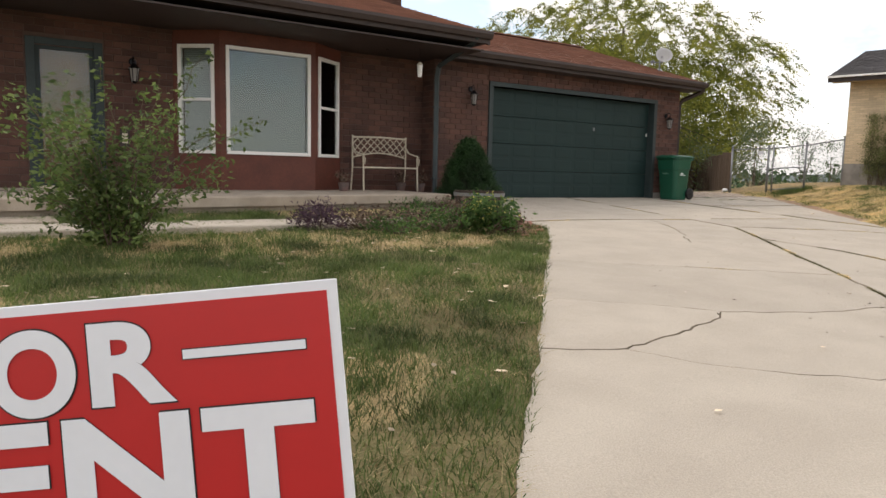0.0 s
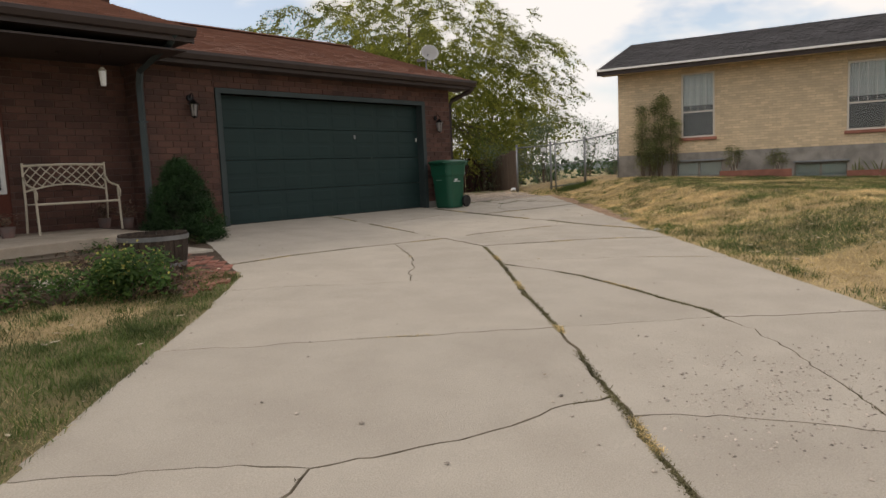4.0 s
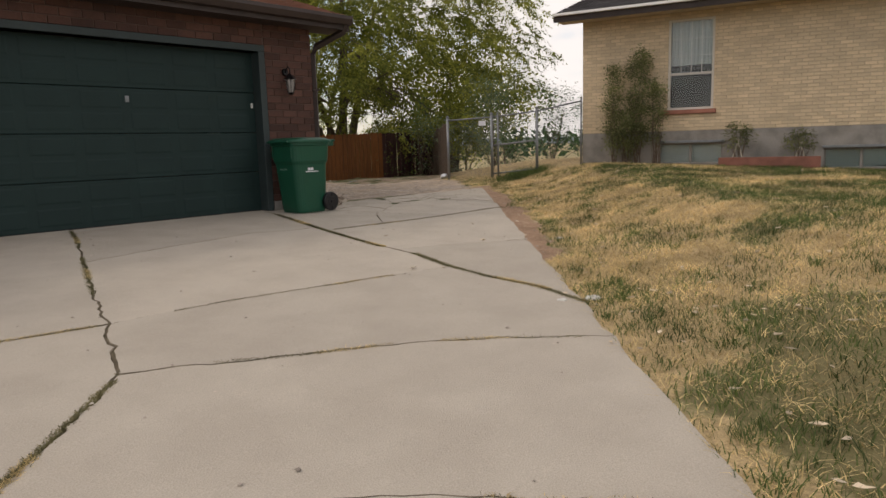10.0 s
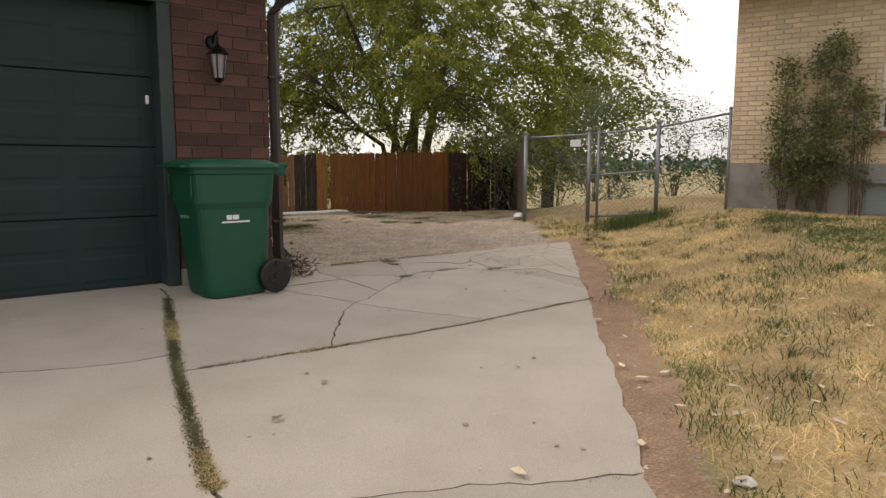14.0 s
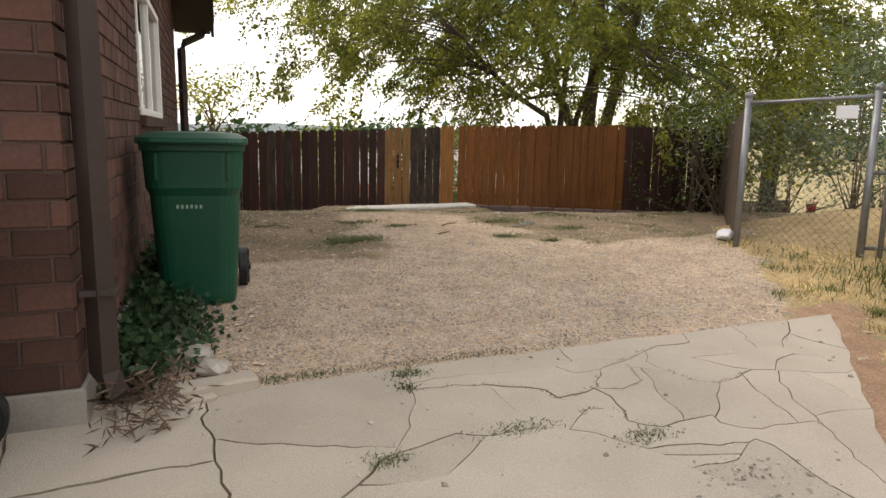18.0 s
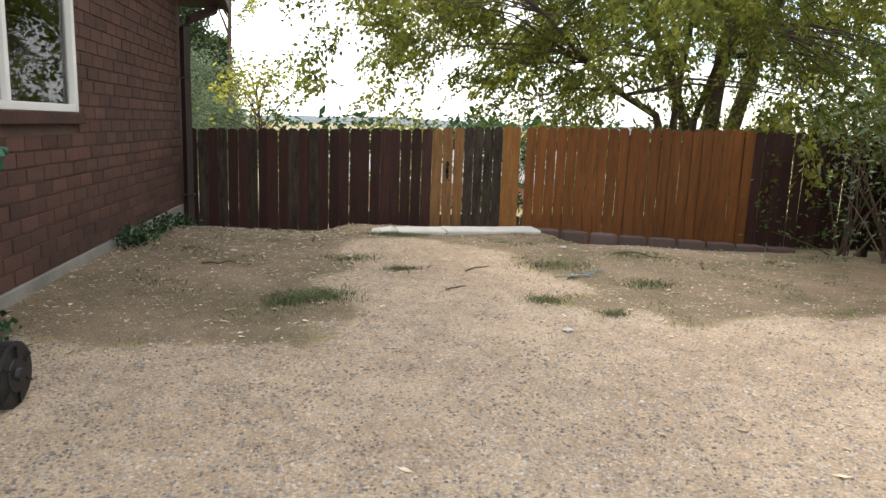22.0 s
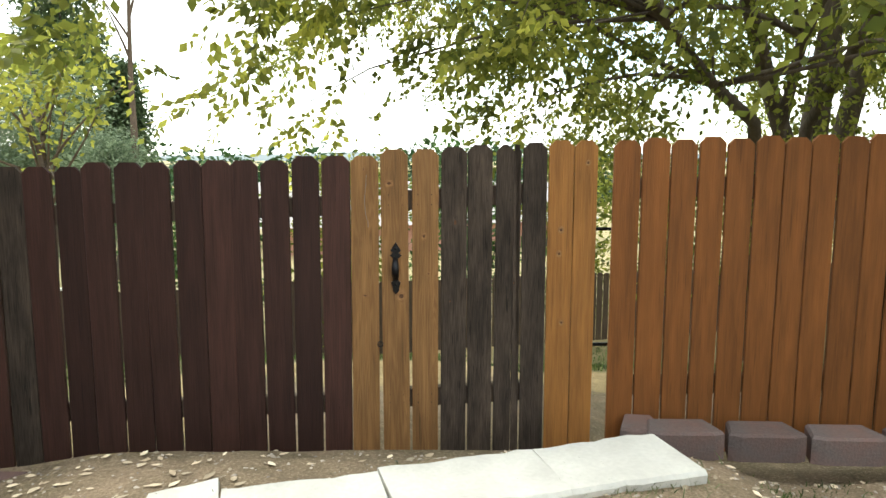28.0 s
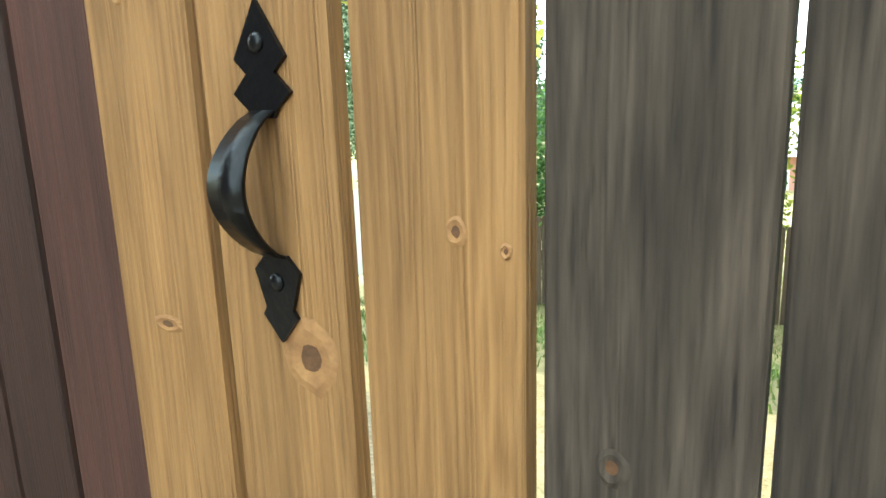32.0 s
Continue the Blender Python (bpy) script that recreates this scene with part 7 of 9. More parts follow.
# ---------------------------------------------------------------- porch things
bench = thing("garden_bench", "cream painted iron bench with a lattice back on the porch", "bench", (-7.97, -0.10, 0.14))
part("top_rail", tb([(0.0, 0, 0.96), (0.55, -0.01, 0.975), (1.1, 0, 0.96)], 0.017, 8), M["cream"], bench)
part("arched_rail", tb([(0.0, 0, 0.60)] + [(1.1 * k / 8, 0, 0.60 + 0.09 * math.sin(math.pi * k / 8)) for k in range(1, 8)] + [(1.1, 0, 0.60)], 0.013, 8), M["cream"], bench)
for k in range(-3, 9):
    for sg in (1, -1):
        pts = []
        for q in range(7):
            f = q / 6
            x = 0.08 + k * 0.135 + (f if sg > 0 else 1 - f) * 0.30
            if 0.0 <= x <= 1.1:
                lo = 0.60 + 0.09 * math.sin(math.pi * x / 1.1)
                pts.append((x, 0.0, lo + (0.96 - lo) * f))
        if len(pts) > 1:
            part("lattice_bar", tb(pts, 0.0085, 5), M["cream"], bench)
for x in (0.0, 1.1):
    part("back_leg", tb([(x, 0.06, 0.0), (x, 0.0, 0.42), (x, -0.0, 1.0)], 0.016, 8), M["cream"], bench)
    part("front_leg", tb([(x, -0.46, 0.0), (x, -0.44, 0.42), (x, -0.43, 0.62)], 0.016, 8), M["cream"], bench)
    part("armrest", tb([(x, 0.0, 0.80), (x, -0.12, 0.70), (x, -0.30, 0.66), (x, -0.44, 0.64), (x, -0.50, 0.57), (x, -0.48, 0.48)], 0.015, 8), M["cream"], bench, smooth=True)
part("front_rail", tb([(0, -0.44, 0.42), (1.1, -0.44, 0.42)], 0.016, 8), M["cream"], bench)
for k in range(7):
    y = -0.04 - k * 0.063
    part("seat_slat", bx(0.0, 1.1, y - 0.022, y + 0.022, 0.412, 0.428, 0.004), M["cream"], bench)

ch = thing("wind_chime", "pale hanging lantern below the porch eave", "lantern", (-7.1, -0.95, 2.76))
part("cord", tb([(0, 0, 0), (0, 0, -0.36)], 0.004, 5), M["black"], ch)
bm = bmesh.new()
bmesh.ops.create_cone(bm, cap_ends=True, segments=10, radius1=0.06, radius2=0.015, depth=0.05, matrix=Matrix.Translation((0, 0, -0.38)))
part("cap", bm, M["cream"], ch)
bm = bmesh.new()
bmesh.ops.create_cone(bm, cap_ends=True, segments=10, radius1=0.035, radius2=0.05, depth=0.20, matrix=Matrix.Translation((0, 0, -0.51)))
part("body", bm, M["white"], ch)


def lantern(at, label):
    """A black carriage lamp on a scrolled arm. The wall is at local y = 0, the lamp hangs towards -y."""
    t = thing("wall_lantern", label, "wall lamp", at, group="wall lanterns")
    bm = bmesh.new()
    bmesh.ops.create_cone(bm, cap_ends=True, segments=12, radius1=0.058, radius2=0.045, depth=0.025, matrix=Matrix.Translation((0, -0.0135, 0.13)) @ Matrix.Rotation(radians(90), 4, "X"))
    part("back_plate", bm, M["black"], t)
    part("arm", tb([(0, -0.02, 0.12), (0, -0.05, 0.18), (0, -0.10, 0.20), (0, -0.125, 0.16), (0, -0.125, 0.09)], 0.009, 7), M["black"], t, smooth=True)
    bm = bmesh.new()
    bmesh.ops.create_cone(bm, cap_ends=True, segments=6, radius1=0.095, radius2=0.02, depth=0.075, matrix=Matrix.Translation((0, -0.125, 0.055)))
    part("cap", bm, M["black"], t)
    bm = bmesh.new()
    bmesh.ops.create_cone(bm, cap_ends=True, segments=6, radius1=0.045, radius2=0.07, depth=0.19, matrix=Matrix.Translation((0, -0.125, -0.08)))
    o = part("glass", bm, M["lampglass"], t, "smoky pale lamp glass")
    for k in range(6):
        a = radians(60 * k)
        part("rib", tb([(0.047 * math.cos(a), -0.125 + 0.047 * math.sin(a), -0.178), (0.073 * math.cos(a), -0.125 + 0.073 * math.sin(a), 0.018)], 0.006, 4), M["black"], t)
    bm = bmesh.new()
    bmesh.ops.create_cone(bm, cap_ends=True, segments=6, radius1=0.015, radius2=0.052, depth=0.035, matrix=Matrix.Translation((0, -0.125, -0.19)))
    part("base", bm, M["black"], t)


M["lampglass"] = mat("smoky lamp glass", (0.30, 0.28, 0.27), 0.25, var=0.1)
lantern((0.43, GF, 1.87), "black carriage lantern on the brick pier beside the garage door")
lantern((-5.45, GF, 2.02), "black carriage lantern on the brick wall between porch and garage")
lantern((-11.54, 0.235, 1.95), "black carriage lantern beside the front door")
ns = thing("house_plaque", "small dark plaque with a pale bar beside the front door", "plaque", (-11.68, 0.225, 0.92))
part("board", bx(-0.07, 0.07, -0.012, 0.0, -0.13, 0.13, 0.004), M["brownpaint"], ns)
part("print", bx(-0.04, 0.04, -0.0145, -0.0125, -0.08, 0.07), M["cream"], ns)

# ---------------------------------------------------------------- on the roofs
chim = thing("chimney", "red brick chimney with a concrete cap", "chimney", (-5.9, 2.9, 0))
part("core", bx(0.012, 0.598, 0.012, 0.60, 3.2, 5.62), M["mortar"], chim)
cv, cf = [], []
bricks(cv, cf, (0.012, 0.012, 3.2), (1, 0, 0), 23, 0.586, out=(0, -1, 0), seed=31)
bricks(cv, cf, (0.598, 0.012, 3.2), (0, 1, 0), 23, 0.588, out=(1, 0, 0), seed=32)
bricks(cv, cf, (0.012, 0.60, 3.2), (0, -1, 0), 23, 0.588, out=(-1, 0, 0), seed=33)
tagged(pmesh("brickwork", cv, cf, M["brick"], chim), kind="stuff")
part("cap", bx(-0.05, 0.66, -0.05, 0.66, 5.62, 5.70, 0.012), M["found"], chim)
dish = thing("satellite_dish", "pale grey satellite dish on a bracket on the garage roof", "satellite dish", (1.05, 0.62, 3.25))
bm = bmesh.new()
rings = []
for r_ in (0.0, 0.08, 0.16, 0.235):
    rings.append([bm.verts.new((r_ * math.cos(a) * 0.9, 0.9 * r_ * r_, r_ * math.sin(a))) for a in [2 * math.pi * k / 20 for k in range(20)]] if r_ else [bm.verts.new((0, 0, 0))])
for k in range(20):
    bm.faces.new((rings[0][0], rings[1][k], rings[1][(k + 1) % 20]))
    for a, b in zip(rings[1:], rings[2:]):
        bm.faces.new((a[k], b[k], b[(k + 1) % 20], a[(k + 1) % 20]))
bmesh.ops.solidify(bm, geom=bm.faces[:], thickness=0.006)
bmesh.ops.recalc_face_normals(bm, faces=bm.faces)
o = part("reflector", bm, M["dishgrey"] if "dishgrey" in M else M["white"], dish, smooth=True)
o.matrix_basis = Matrix.Translation((0.12, -0.02, 0.36)) @ pose(0, 0, 0, 32, 0, 140)
part("mast", tb([(0, 0, -0.06), (0, 0, 0.22), (0.06, -0.02, 0.34)], 0.02, 8), M["galv"], dish)
part("feed_arm", tb([(0.10, -0.02, 0.20), (0.02, 0.24, 0.22)], 0.012, 6), M["galv"], dish)
part("feed_horn", bx(-0.02, 0.06, 0.20, 0.30, 0.20, 0.27, 0.01), M["galv"], dish)

# ---------------------------------------------------------------- bed and planter by the porch


def bush(name, label, at, rx, ry, h, clumps, per, spread, leaf, material, seed, stems=10, flower=None, aspect=0.45, category="bush", group="", droop=0.2, low=0.15, cone=0.0):
    """A bush of stems and leaf clumps; cone narrows it towards the top."""
    rs = random.Random(seed)
    t = thing(name, label, category, at, group=group)
    cs = []
    for _ in range(clumps):
        f = rs.random() ** 0.8
        w = 1 - cone * f
        a, q = rs.uniform(0, 6.283), rs.random() ** 0.5 * w
        cs.append((rx * q * math.cos(a), ry * q * math.sin(a), h * (low + (1 - low) * f * (1 if cone else 1 - 0.35 * q * q))))
    if stems:
        bm = bmesh.new()
        for k in range(stems):
            tube(bm, limb_path((rs.uniform(-0.06, 0.06), rs.uniform(-0.06, 0.06), -0.04), cs[k % len(cs)], 0.03, 4, rs, 0.25), [0.007, 0.006, 0.005, 0.003, 0.002], 4, cap=False)
        tagged(part("stemwork", bm, M["twig"], t), kind="stuff")
    tagged(leaf_cloud("foliage", cs, per, spread, leaf, material, t, seed, aspect=aspect, droop=droop), kind="stuff")
    if flower:
        top = [c for c in cs if c[2] > h * 0.55]
        tagged(leaf_cloud("blossom", top, 14, spread * 1.1, 0.022, M[flower], t, seed + 1, aspect=1.0, droop=-0.8), kind="stuff")
    return t


gz = lambda x, y: float(ground_at(np.array([x]), np.array([y]))[0][0])
rs = random.Random(51)
cone = thing("conifer_shrub", "dense dark green cone-shaped dwarf conifer beside the garage", "shrub", (-6.42, -1.55, gz(-6.42, -1.55)))
cs = []
for k in range(420):
    f = rs.random() ** 1.25
    r = 0.60 * (1 - f) ** 0.62 * (1 + 0.06 * noise.noise((f * 6, k * 0.37, 2)))
    a = rs.uniform(0, 6.283)
    q = rs.uniform(0.72, 0.96)
    cs.append((r * q * math.cos(a), r * q * math.sin(a), 0.05 + 1.06 * f))
tagged(leaf_cloud("foliage", cs, 110, 0.045, 0.042, M["conifer"], cone, 52, droop=-0.5, aspect=0.22), kind="stuff")
# solid near-black cone: paints the shade deep inside the needles
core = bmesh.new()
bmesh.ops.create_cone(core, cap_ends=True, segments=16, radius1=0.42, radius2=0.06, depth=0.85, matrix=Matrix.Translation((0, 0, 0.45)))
part("heart", core, M["innershade"], cone, "near-black cone standing for the shade inside the foliage")

barrel = thing("barrel_planter", "weathered half barrel planter with dark hoops", "planter", (-7.95, -3.95, gz(-7.95, -3.95)))
for k in range(18):
    bm = bmesh.new()
    a0, a1 = 2 * math.pi * (k + 0.03) / 18, 2 * math.pi * (k + 0.97) / 18
    prof = [(0.29, 0.0), (0.325, 0.18), (0.335, 0.40), (0.308, 0.40), (0.298, 0.18), (0.265, 0.0)]
    va = [bm.verts.new((r * math.cos(a0), r * math.sin(a0), z)) for r, z in prof]
    vb = [bm.verts.new((r * math.cos(a1), r * math.sin(a1), z)) for r, z in prof]
    for i in range(6):
        bm.faces.new((va[i], va[(i + 1) % 6], vb[(i + 1) % 6], vb[i]))
    bm.faces.new(va[::-1])
    bm.faces.new(vb)
    bmesh.ops.recalc_face_normals(bm, faces=bm.faces)
    part("stave", bm, M["wgrey"], barrel)
for z, r in ((0.05, 0.303), (0.33, 0.337)):
    bm = bmesh.new()
    ringv = [[bm.verts.new((rr * math.cos(2 * math.pi * k / 36), rr * math.sin(2 * math.pi * k / 36), zz)) for rr, zz in ((r - 0.003, z), (r + 0.004, z), (r + 0.008, z + 0.045), (r + 0.001, z + 0.045))] for k in range(36)]
    for a, b in zip(ringv, ringv[1:] + ringv[:1]):
        for i in range(4):
            bm.faces.new((a[i], b[i], b[(i + 1) % 4], a[(i + 1) % 4]))
    bmesh.ops.recalc_face_normals(bm, faces=bm.faces)
    part("hoop", bm, M["galv"], barrel, "dull iron hoop")
bm = bmesh.new()
bmesh.ops.create_circle(bm, cap_ends=True, segments=24, radius=0.30, matrix=Matrix.Translation((0, 0, 0.30)))
part("soil", bm, mat("planter soil", (0.05, 0.04, 0.03), 0.95, var=0.4, scale=20, fine=80, bump=0.8), barrel)

WALK = [(-8.4, -5.45), (-7.56, -4.86), (-7.09, -3.8), (-7.07, -2.87), (-7.6, -3.3)]
bw_ = thing("brick_walk", "small patch of red paving bricks at the drive's edge", "paving", (0, 0, 0), kind="structure")
me = bx(-0.098, 0.098, -0.047, 0.047, -0.05, 0.0, 0.004)
bme = bpy.data.meshes.new("paver")
me.to_mesh(bme)
me.free()
bme.materials.append(M["redbrickwalk"])
rs = random.Random(61)
ang = radians(52)
for i in range(-14, 15):
    for j in range(-24, 25):
        u, v = (i + 0.5 * (j % 2)) * 0.206, j * 0.104
        x, y = -7.6 + u * math.cos(ang) - v * math.sin(ang), -4.1 + u * math.sin(ang) + v * math.cos(ang)
        if inside((x, y), WALK):
            o = new("paver", bme)
            o.parent = bw_
            o.matrix_basis = pose(x, y, 0.037 * y + 0.012 + rs.uniform(-0.006, 0.006), rs.uniform(-1.5, 1.5), rs.uniform(-1.5, 1.5), 52 + rs.uniform(-2, 2))
tagged(part("strip", bx(-7.6, -6.75, -2.95, -2.2, -0.3, -0.075, 0.01), M["concrete"]), "small concrete strip beside the planter", "slab", kind="structure")

bush("flower_bush", "green bush with pale yellow flower heads in the bed", (-8.75, -5.25, gz(-8.75, -5.25)), 0.27, 0.26, 0.44, 40, 46, 0.065, 0.055, M["shrub"], 71, flower="flower")
bush("lavender_bush", "dark purple grey clump in the bed", (-10.6, -4.75, gz(-10.6, -4.75)), 0.28, 0.26, 0.26, 30, 30, 0.06, 0.06, M["purple"], 72, aspect=0.25, droop=-0.6)
for i, (x, y, r, h) in enumerate(((-9.25, -5.05, 0.34, 0.24), (-9.7, -4.95, 0.32, 0.22), (-10.1, -4.8, 0.32, 0.2), (-9.35, -4.7, 0.34, 0.28), (-8.85, -4.85, 0.26, 0.36), (-8.42, -5.2, 0.2, 0.2), (-9.9, -5.2, 0.3, 0.16))):
    bush("seedhead_clump", "brown dried flower stems with seed heads in the bed", (x, y, gz(x, y)), r, r * 0.8, h, 42, 16, 0.06, 0.04, M["drystem"] if i % 3 else M["shrub"], 80 + i, stems=34, aspect=0.5, group="dried flowers", droop=-0.4, category="plant")
ls = thing("loose_shrub", "loose arching green shrub on the front lawn", "bush", (-12.62, -5.5, gz(-12.62, -5.5)))
rs = random.Random(95)
bm, sprays = bmesh.new(), []
for k in range(44):
    a, reach = rs.uniform(0, 6.283), rs.uniform(0.15, 0.95)
    h = rs.uniform(0.5, 1.65) * (1 - 0.35 * reach)
    if k < 5:
        a, reach, h = (0.1, -0.25, 0.2, 2.9, 0.0)[k], (0.75, 1.15, 0.95, 0.6, 0.35)[k], (1.6, 1.05, 0.72, 1.2, 1.35)[k]
    tip_ = (reach * math.cos(a), reach * 0.7 * math.sin(a), h)
    way = limb_path((rs.uniform(-0.1, 0.1), rs.uniform(-0.1, 0.1), -0.05), tip_, 0.16 * reach, 8, rs, 0.2)
    tube(bm, way, [0.008 * (1 - 0.1 * i) for i in range(9)], 4, cap=False)
    for q0, q1 in zip(way[1:], way[2:]):
        sprays += [tuple(q0.lerp(q1, f)) for f in (0.2, 0.7)]
    if k % 2:
        sprays += [(rs.gauss(0, 0.26), rs.gauss(0, 0.2), rs.uniform(0.05, 0.5)) for _ in range(4)]
tagged(part("stemwork", bm, M["twig"], ls), kind="stuff")
tagged(leaf_cloud("foliage", sprays, 8, 0.045, 0.056, M["frontshrub"], ls, 96, aspect=0.45, droop=0.1), kind="stuff")
for i, (x, y) in enumerate(((-6.75, -0.45), (-8.35, -0.55), (-6.9, 0.0))):
    t = bush("pot_plant", "small dry plant in a brown pot on the porch", (x, y, 0.14), 0.12, 0.12, 0.36, 10, 10, 0.05, 0.05, M["drystem"], 100 + i, stems=8, category="potted plant", low=0.5)
    bm = bmesh.new()
    bmesh.ops.create_cone(bm, cap_ends=True, segments=16, radius1=0.07, radius2=0.10, depth=0.15, matrix=Matrix.Translation((0, 0, 0.075)))
    part("pot", bm, M["redblock"], t, "brown clay pot")
for i in range(9):
    x = -7.9 + 0.18 * i
    bush("edge_weed", "low dry weeds along the porch edge", (x, -2.15 + 0.1 * (i % 3), gz(x, -2.15)), 0.14, 0.12, 0.14, 10, 14, 0.04, 0.035, M["drystem"] if i % 2 else M["shrub"], 110 + i, stems=4, group="porch edge weeds", category="plant")

# ---------------------------------------------------------------- along the neighbour's wall
ND, NO = Vector((0.25, -0.968, 0)), Vector((-0.968, -0.25, 0))


def nwp(s, off, z=0.0):
    p = Vector((7.78, -0.8, 0)) + ND * s + NO * off
    return (p.x, p.y, z)


for i, (s, h, w, n) in enumerate(((0.74, 2.05, 0.20, 60), (1.25, 2.35, 0.27, 90), (1.62, 1.7, 0.16, 34), (1.0, 1.1, 0.32, 46))):
    p = nwp(s, 0.20)
    bush("climbing_shrub", "tall upright green shrub against the blond brick wall", (p[0], p[1], gz(p[0], p[1])), w * 0.7, w, h, n, 46, 0.075, 0.05, M["greyshrub"], 130 + i, stems=14, group="wall shrubs", category="shrub", droop=-0.2, cone=0.35, low=0.1)
for i, (s, h) in enumerate(((3.2, 0.85), (4.3, 0.75))):
    p = nwp(s, 0.28)
    t = bush("garden_plant", "leggy green plant against the foundation, with pale sticks", (p[0], p[1], gz(p[0], p[1])), 0.16, 0.22, h, 26, 22, 0.06, 0.075, M["greyshrub"], 140 + i, aspect=0.22, stems=12, group="wall plants", category="plant", low=0.45)
    for k in (-1, 1):
        part("stick", tb([(0.04 * k, 0.16 * k, -0.02), (0.02, -0.02 * k, h * 0.65)], 0.013, 5), M["cream"], t, "pale leaning stick")


def iris(at, h, n, seed):
    """A fan of upright sword leaves, the outer ones bent over."""
    rs = random.Random(seed)
    t = thing("iris_plant", "clump of upright grey green sword leaves by the wall", "plant", at, group="iris plants")
    bm = bmesh.new()
    for _ in range(n):
        a, lean, hh = rs.uniform(0, 6.283), rs.uniform(0.05, 0.55) ** 1.3, h * rs.uniform(0.55, 1.1)
        d, w = Vector((math.cos(a), math.sin(a), 0)), Vector((-math.sin(a), math.cos(a), 0)) * rs.uniform(0.014, 0.022)
        foot = Vector((rs.gauss(0, 0.07), rs.gauss(0, 0.07), -0.03))
        row = []
        for f, g in ((0.0, 0.8), (0.4, 1.0), (0.75, 0.7), (1.0, 0.06)):
            p = foot + d * lean * hh * f * f * 1.4 + Vector((0, 0, hh * (f - 0.45 * lean * f * f)))
            row.append((bm.verts.new(p - w * g), bm.verts.new(p + d * 0.006 * g), bm.verts.new(p + w * g)))
        for A, B in zip(row, row[1:]):
            bm.faces.new((A[0], A[1], B[1], B[0]))
            bm.faces.new((A[1], A[2], B[2], B[1]))
    tagged(part("leaves", bm, M["greyshrub"], t), kind="stuff")


for i, (s, off, h, n) in enumerate(((6.2, 0.25, 0.5, 14), (6.55, 0.3, 0.6, 10), (7.0, 0.28, 0.65, 12), (7.45, 0.22, 0.9, 24), (7.75, 0.28, 0.85, 20), (8.05, 0.26, 0.9, 18), (8.7, 1.5, 0.5, 8), (9.6, 1.52, 0.75, 22), (10.4, 1.5, 0.65, 12), (11.3, 1.55, 0.6, 10))):
    p = nwp(s, off)
    iris((p[0], p[1], gz(p[0], p[1])), h, n, 300 + i)
rs = random.Random(150)
pb = thing("planter_edge", "low red edging board along the neighbour's foundation", "edging", nwp(2.87, 0.42, 0))
for a, b in ((2.87, 4.65), (5.9, 9.6)):
    p, q = nwp(a, 0.42), nwp(b, 0.42)
    bm = bx(0, b - a, -0.04, 0.0, -0.2, 0.20, 0.006)
    o = part("board", bm, M["redbrickwalk"], pb)
    o.matrix_parent_inverse = pb.matrix_world.inverted()
    o.matrix_basis = Matrix.Translation((p[0], p[1], gz(p[0], p[1]) - 0.03)) @ pose(0, 0, 0, 0, 0, math.degrees(math.atan2(ND.y, ND.x)))

# ---------------------------------------------------------------- at the gate and round the yard
for i, (x0, x1, off, z, tl) in enumerate(((3.54, 4.09, 0.17, -0.055, -7.0), (4.10, 4.64, 0.17, 0.022, -0.4), (4.645, 5.25, 0.17, 0.028, 0.3), (5.255, 5.78, 0.17, 0.026, -0.9))):
    a = Vector((x0, 6.86 + (0.12 if i == 0 else 0.0), 0))
    t = thing("stone_slab", "pale cast concrete slab lying before the gate", "slab", (a.x, a.y, z), (1.5, -2, 0.5, -1.0)[i], group="threshold slabs")
    L = x1 - x0
    bm = bmesh.new()
    n = 10
    rr = random.Random(160 + i)
    loop = [(L * k / n, -off - 0.17 + rr.uniform(-0.012, 0.012)) for k in range(n + 1)] + [(L * k / n, -off + 0.17 + rr.uniform(-0.012, 0.012)) for k in range(n, -1, -1)]
    up_ = [bm.verts.new((x, y, 0)) for x, y in loop]
    lo_ = [bm.verts.new((x * 1.0, y + (0.012 if y > -off else -0.012), -0.015)) for x, y in loop]
    dn = [bm.verts.new((x, y, -0.10)) for x, y in loop]
    bm.faces.new(up_)
    for A, B in ((up_, lo_), (lo_, dn)):
        for k in range(len(loop)):
            j = (k + 1) % len(loop)
            bm.faces.new((A[k], B[k], B[j], A[j]))
    bmesh.ops.recalc_face_normals(bm, faces=bm.faces)
    o = part("stone", bm, M["pale"], t)
    o.matrix_basis = pose(0, 0, 0, 0, tl, 0)


def block(at, rz, w=0.30, d=0.20, h=0.10, label="red grey cast retaining block by the fence"):
    t = thing("retaining_block", label, "paving block", at, rz, group="retaining blocks")
    bm = bmesh.new()
    e = 0.012
    prof = [(-w / 2, 0.02), (-w / 2 + 0.05, -0.0), (w / 2 - 0.05, 0.0), (w / 2, 0.02), (w / 2 - 0.04, d), (-w / 2 + 0.04, d)]
    lo = [bm.verts.new((x, y, 0)) for x, y in prof]
    mi = [bm.verts.new((x, y, h - e)) for x, y in prof]
    cx, cy = 0, d / 2
    to = [bm.verts.new((x - (x - cx) * 0.07, y - (y - cy) * 0.1, h)) for x, y in prof]
    bm.faces.new(to)
    bm.faces.new(lo[::-1])
    for A, B in ((lo, mi), (mi, to)):
        for k in range(6):
            bm.faces.new((A[k], A[(k + 1) % 6], B[(k + 1) % 6], B[k]))
    bmesh.ops.recalc_face_normals(bm, faces=bm.faces)
    part("block", bm, M["redblock"], t)


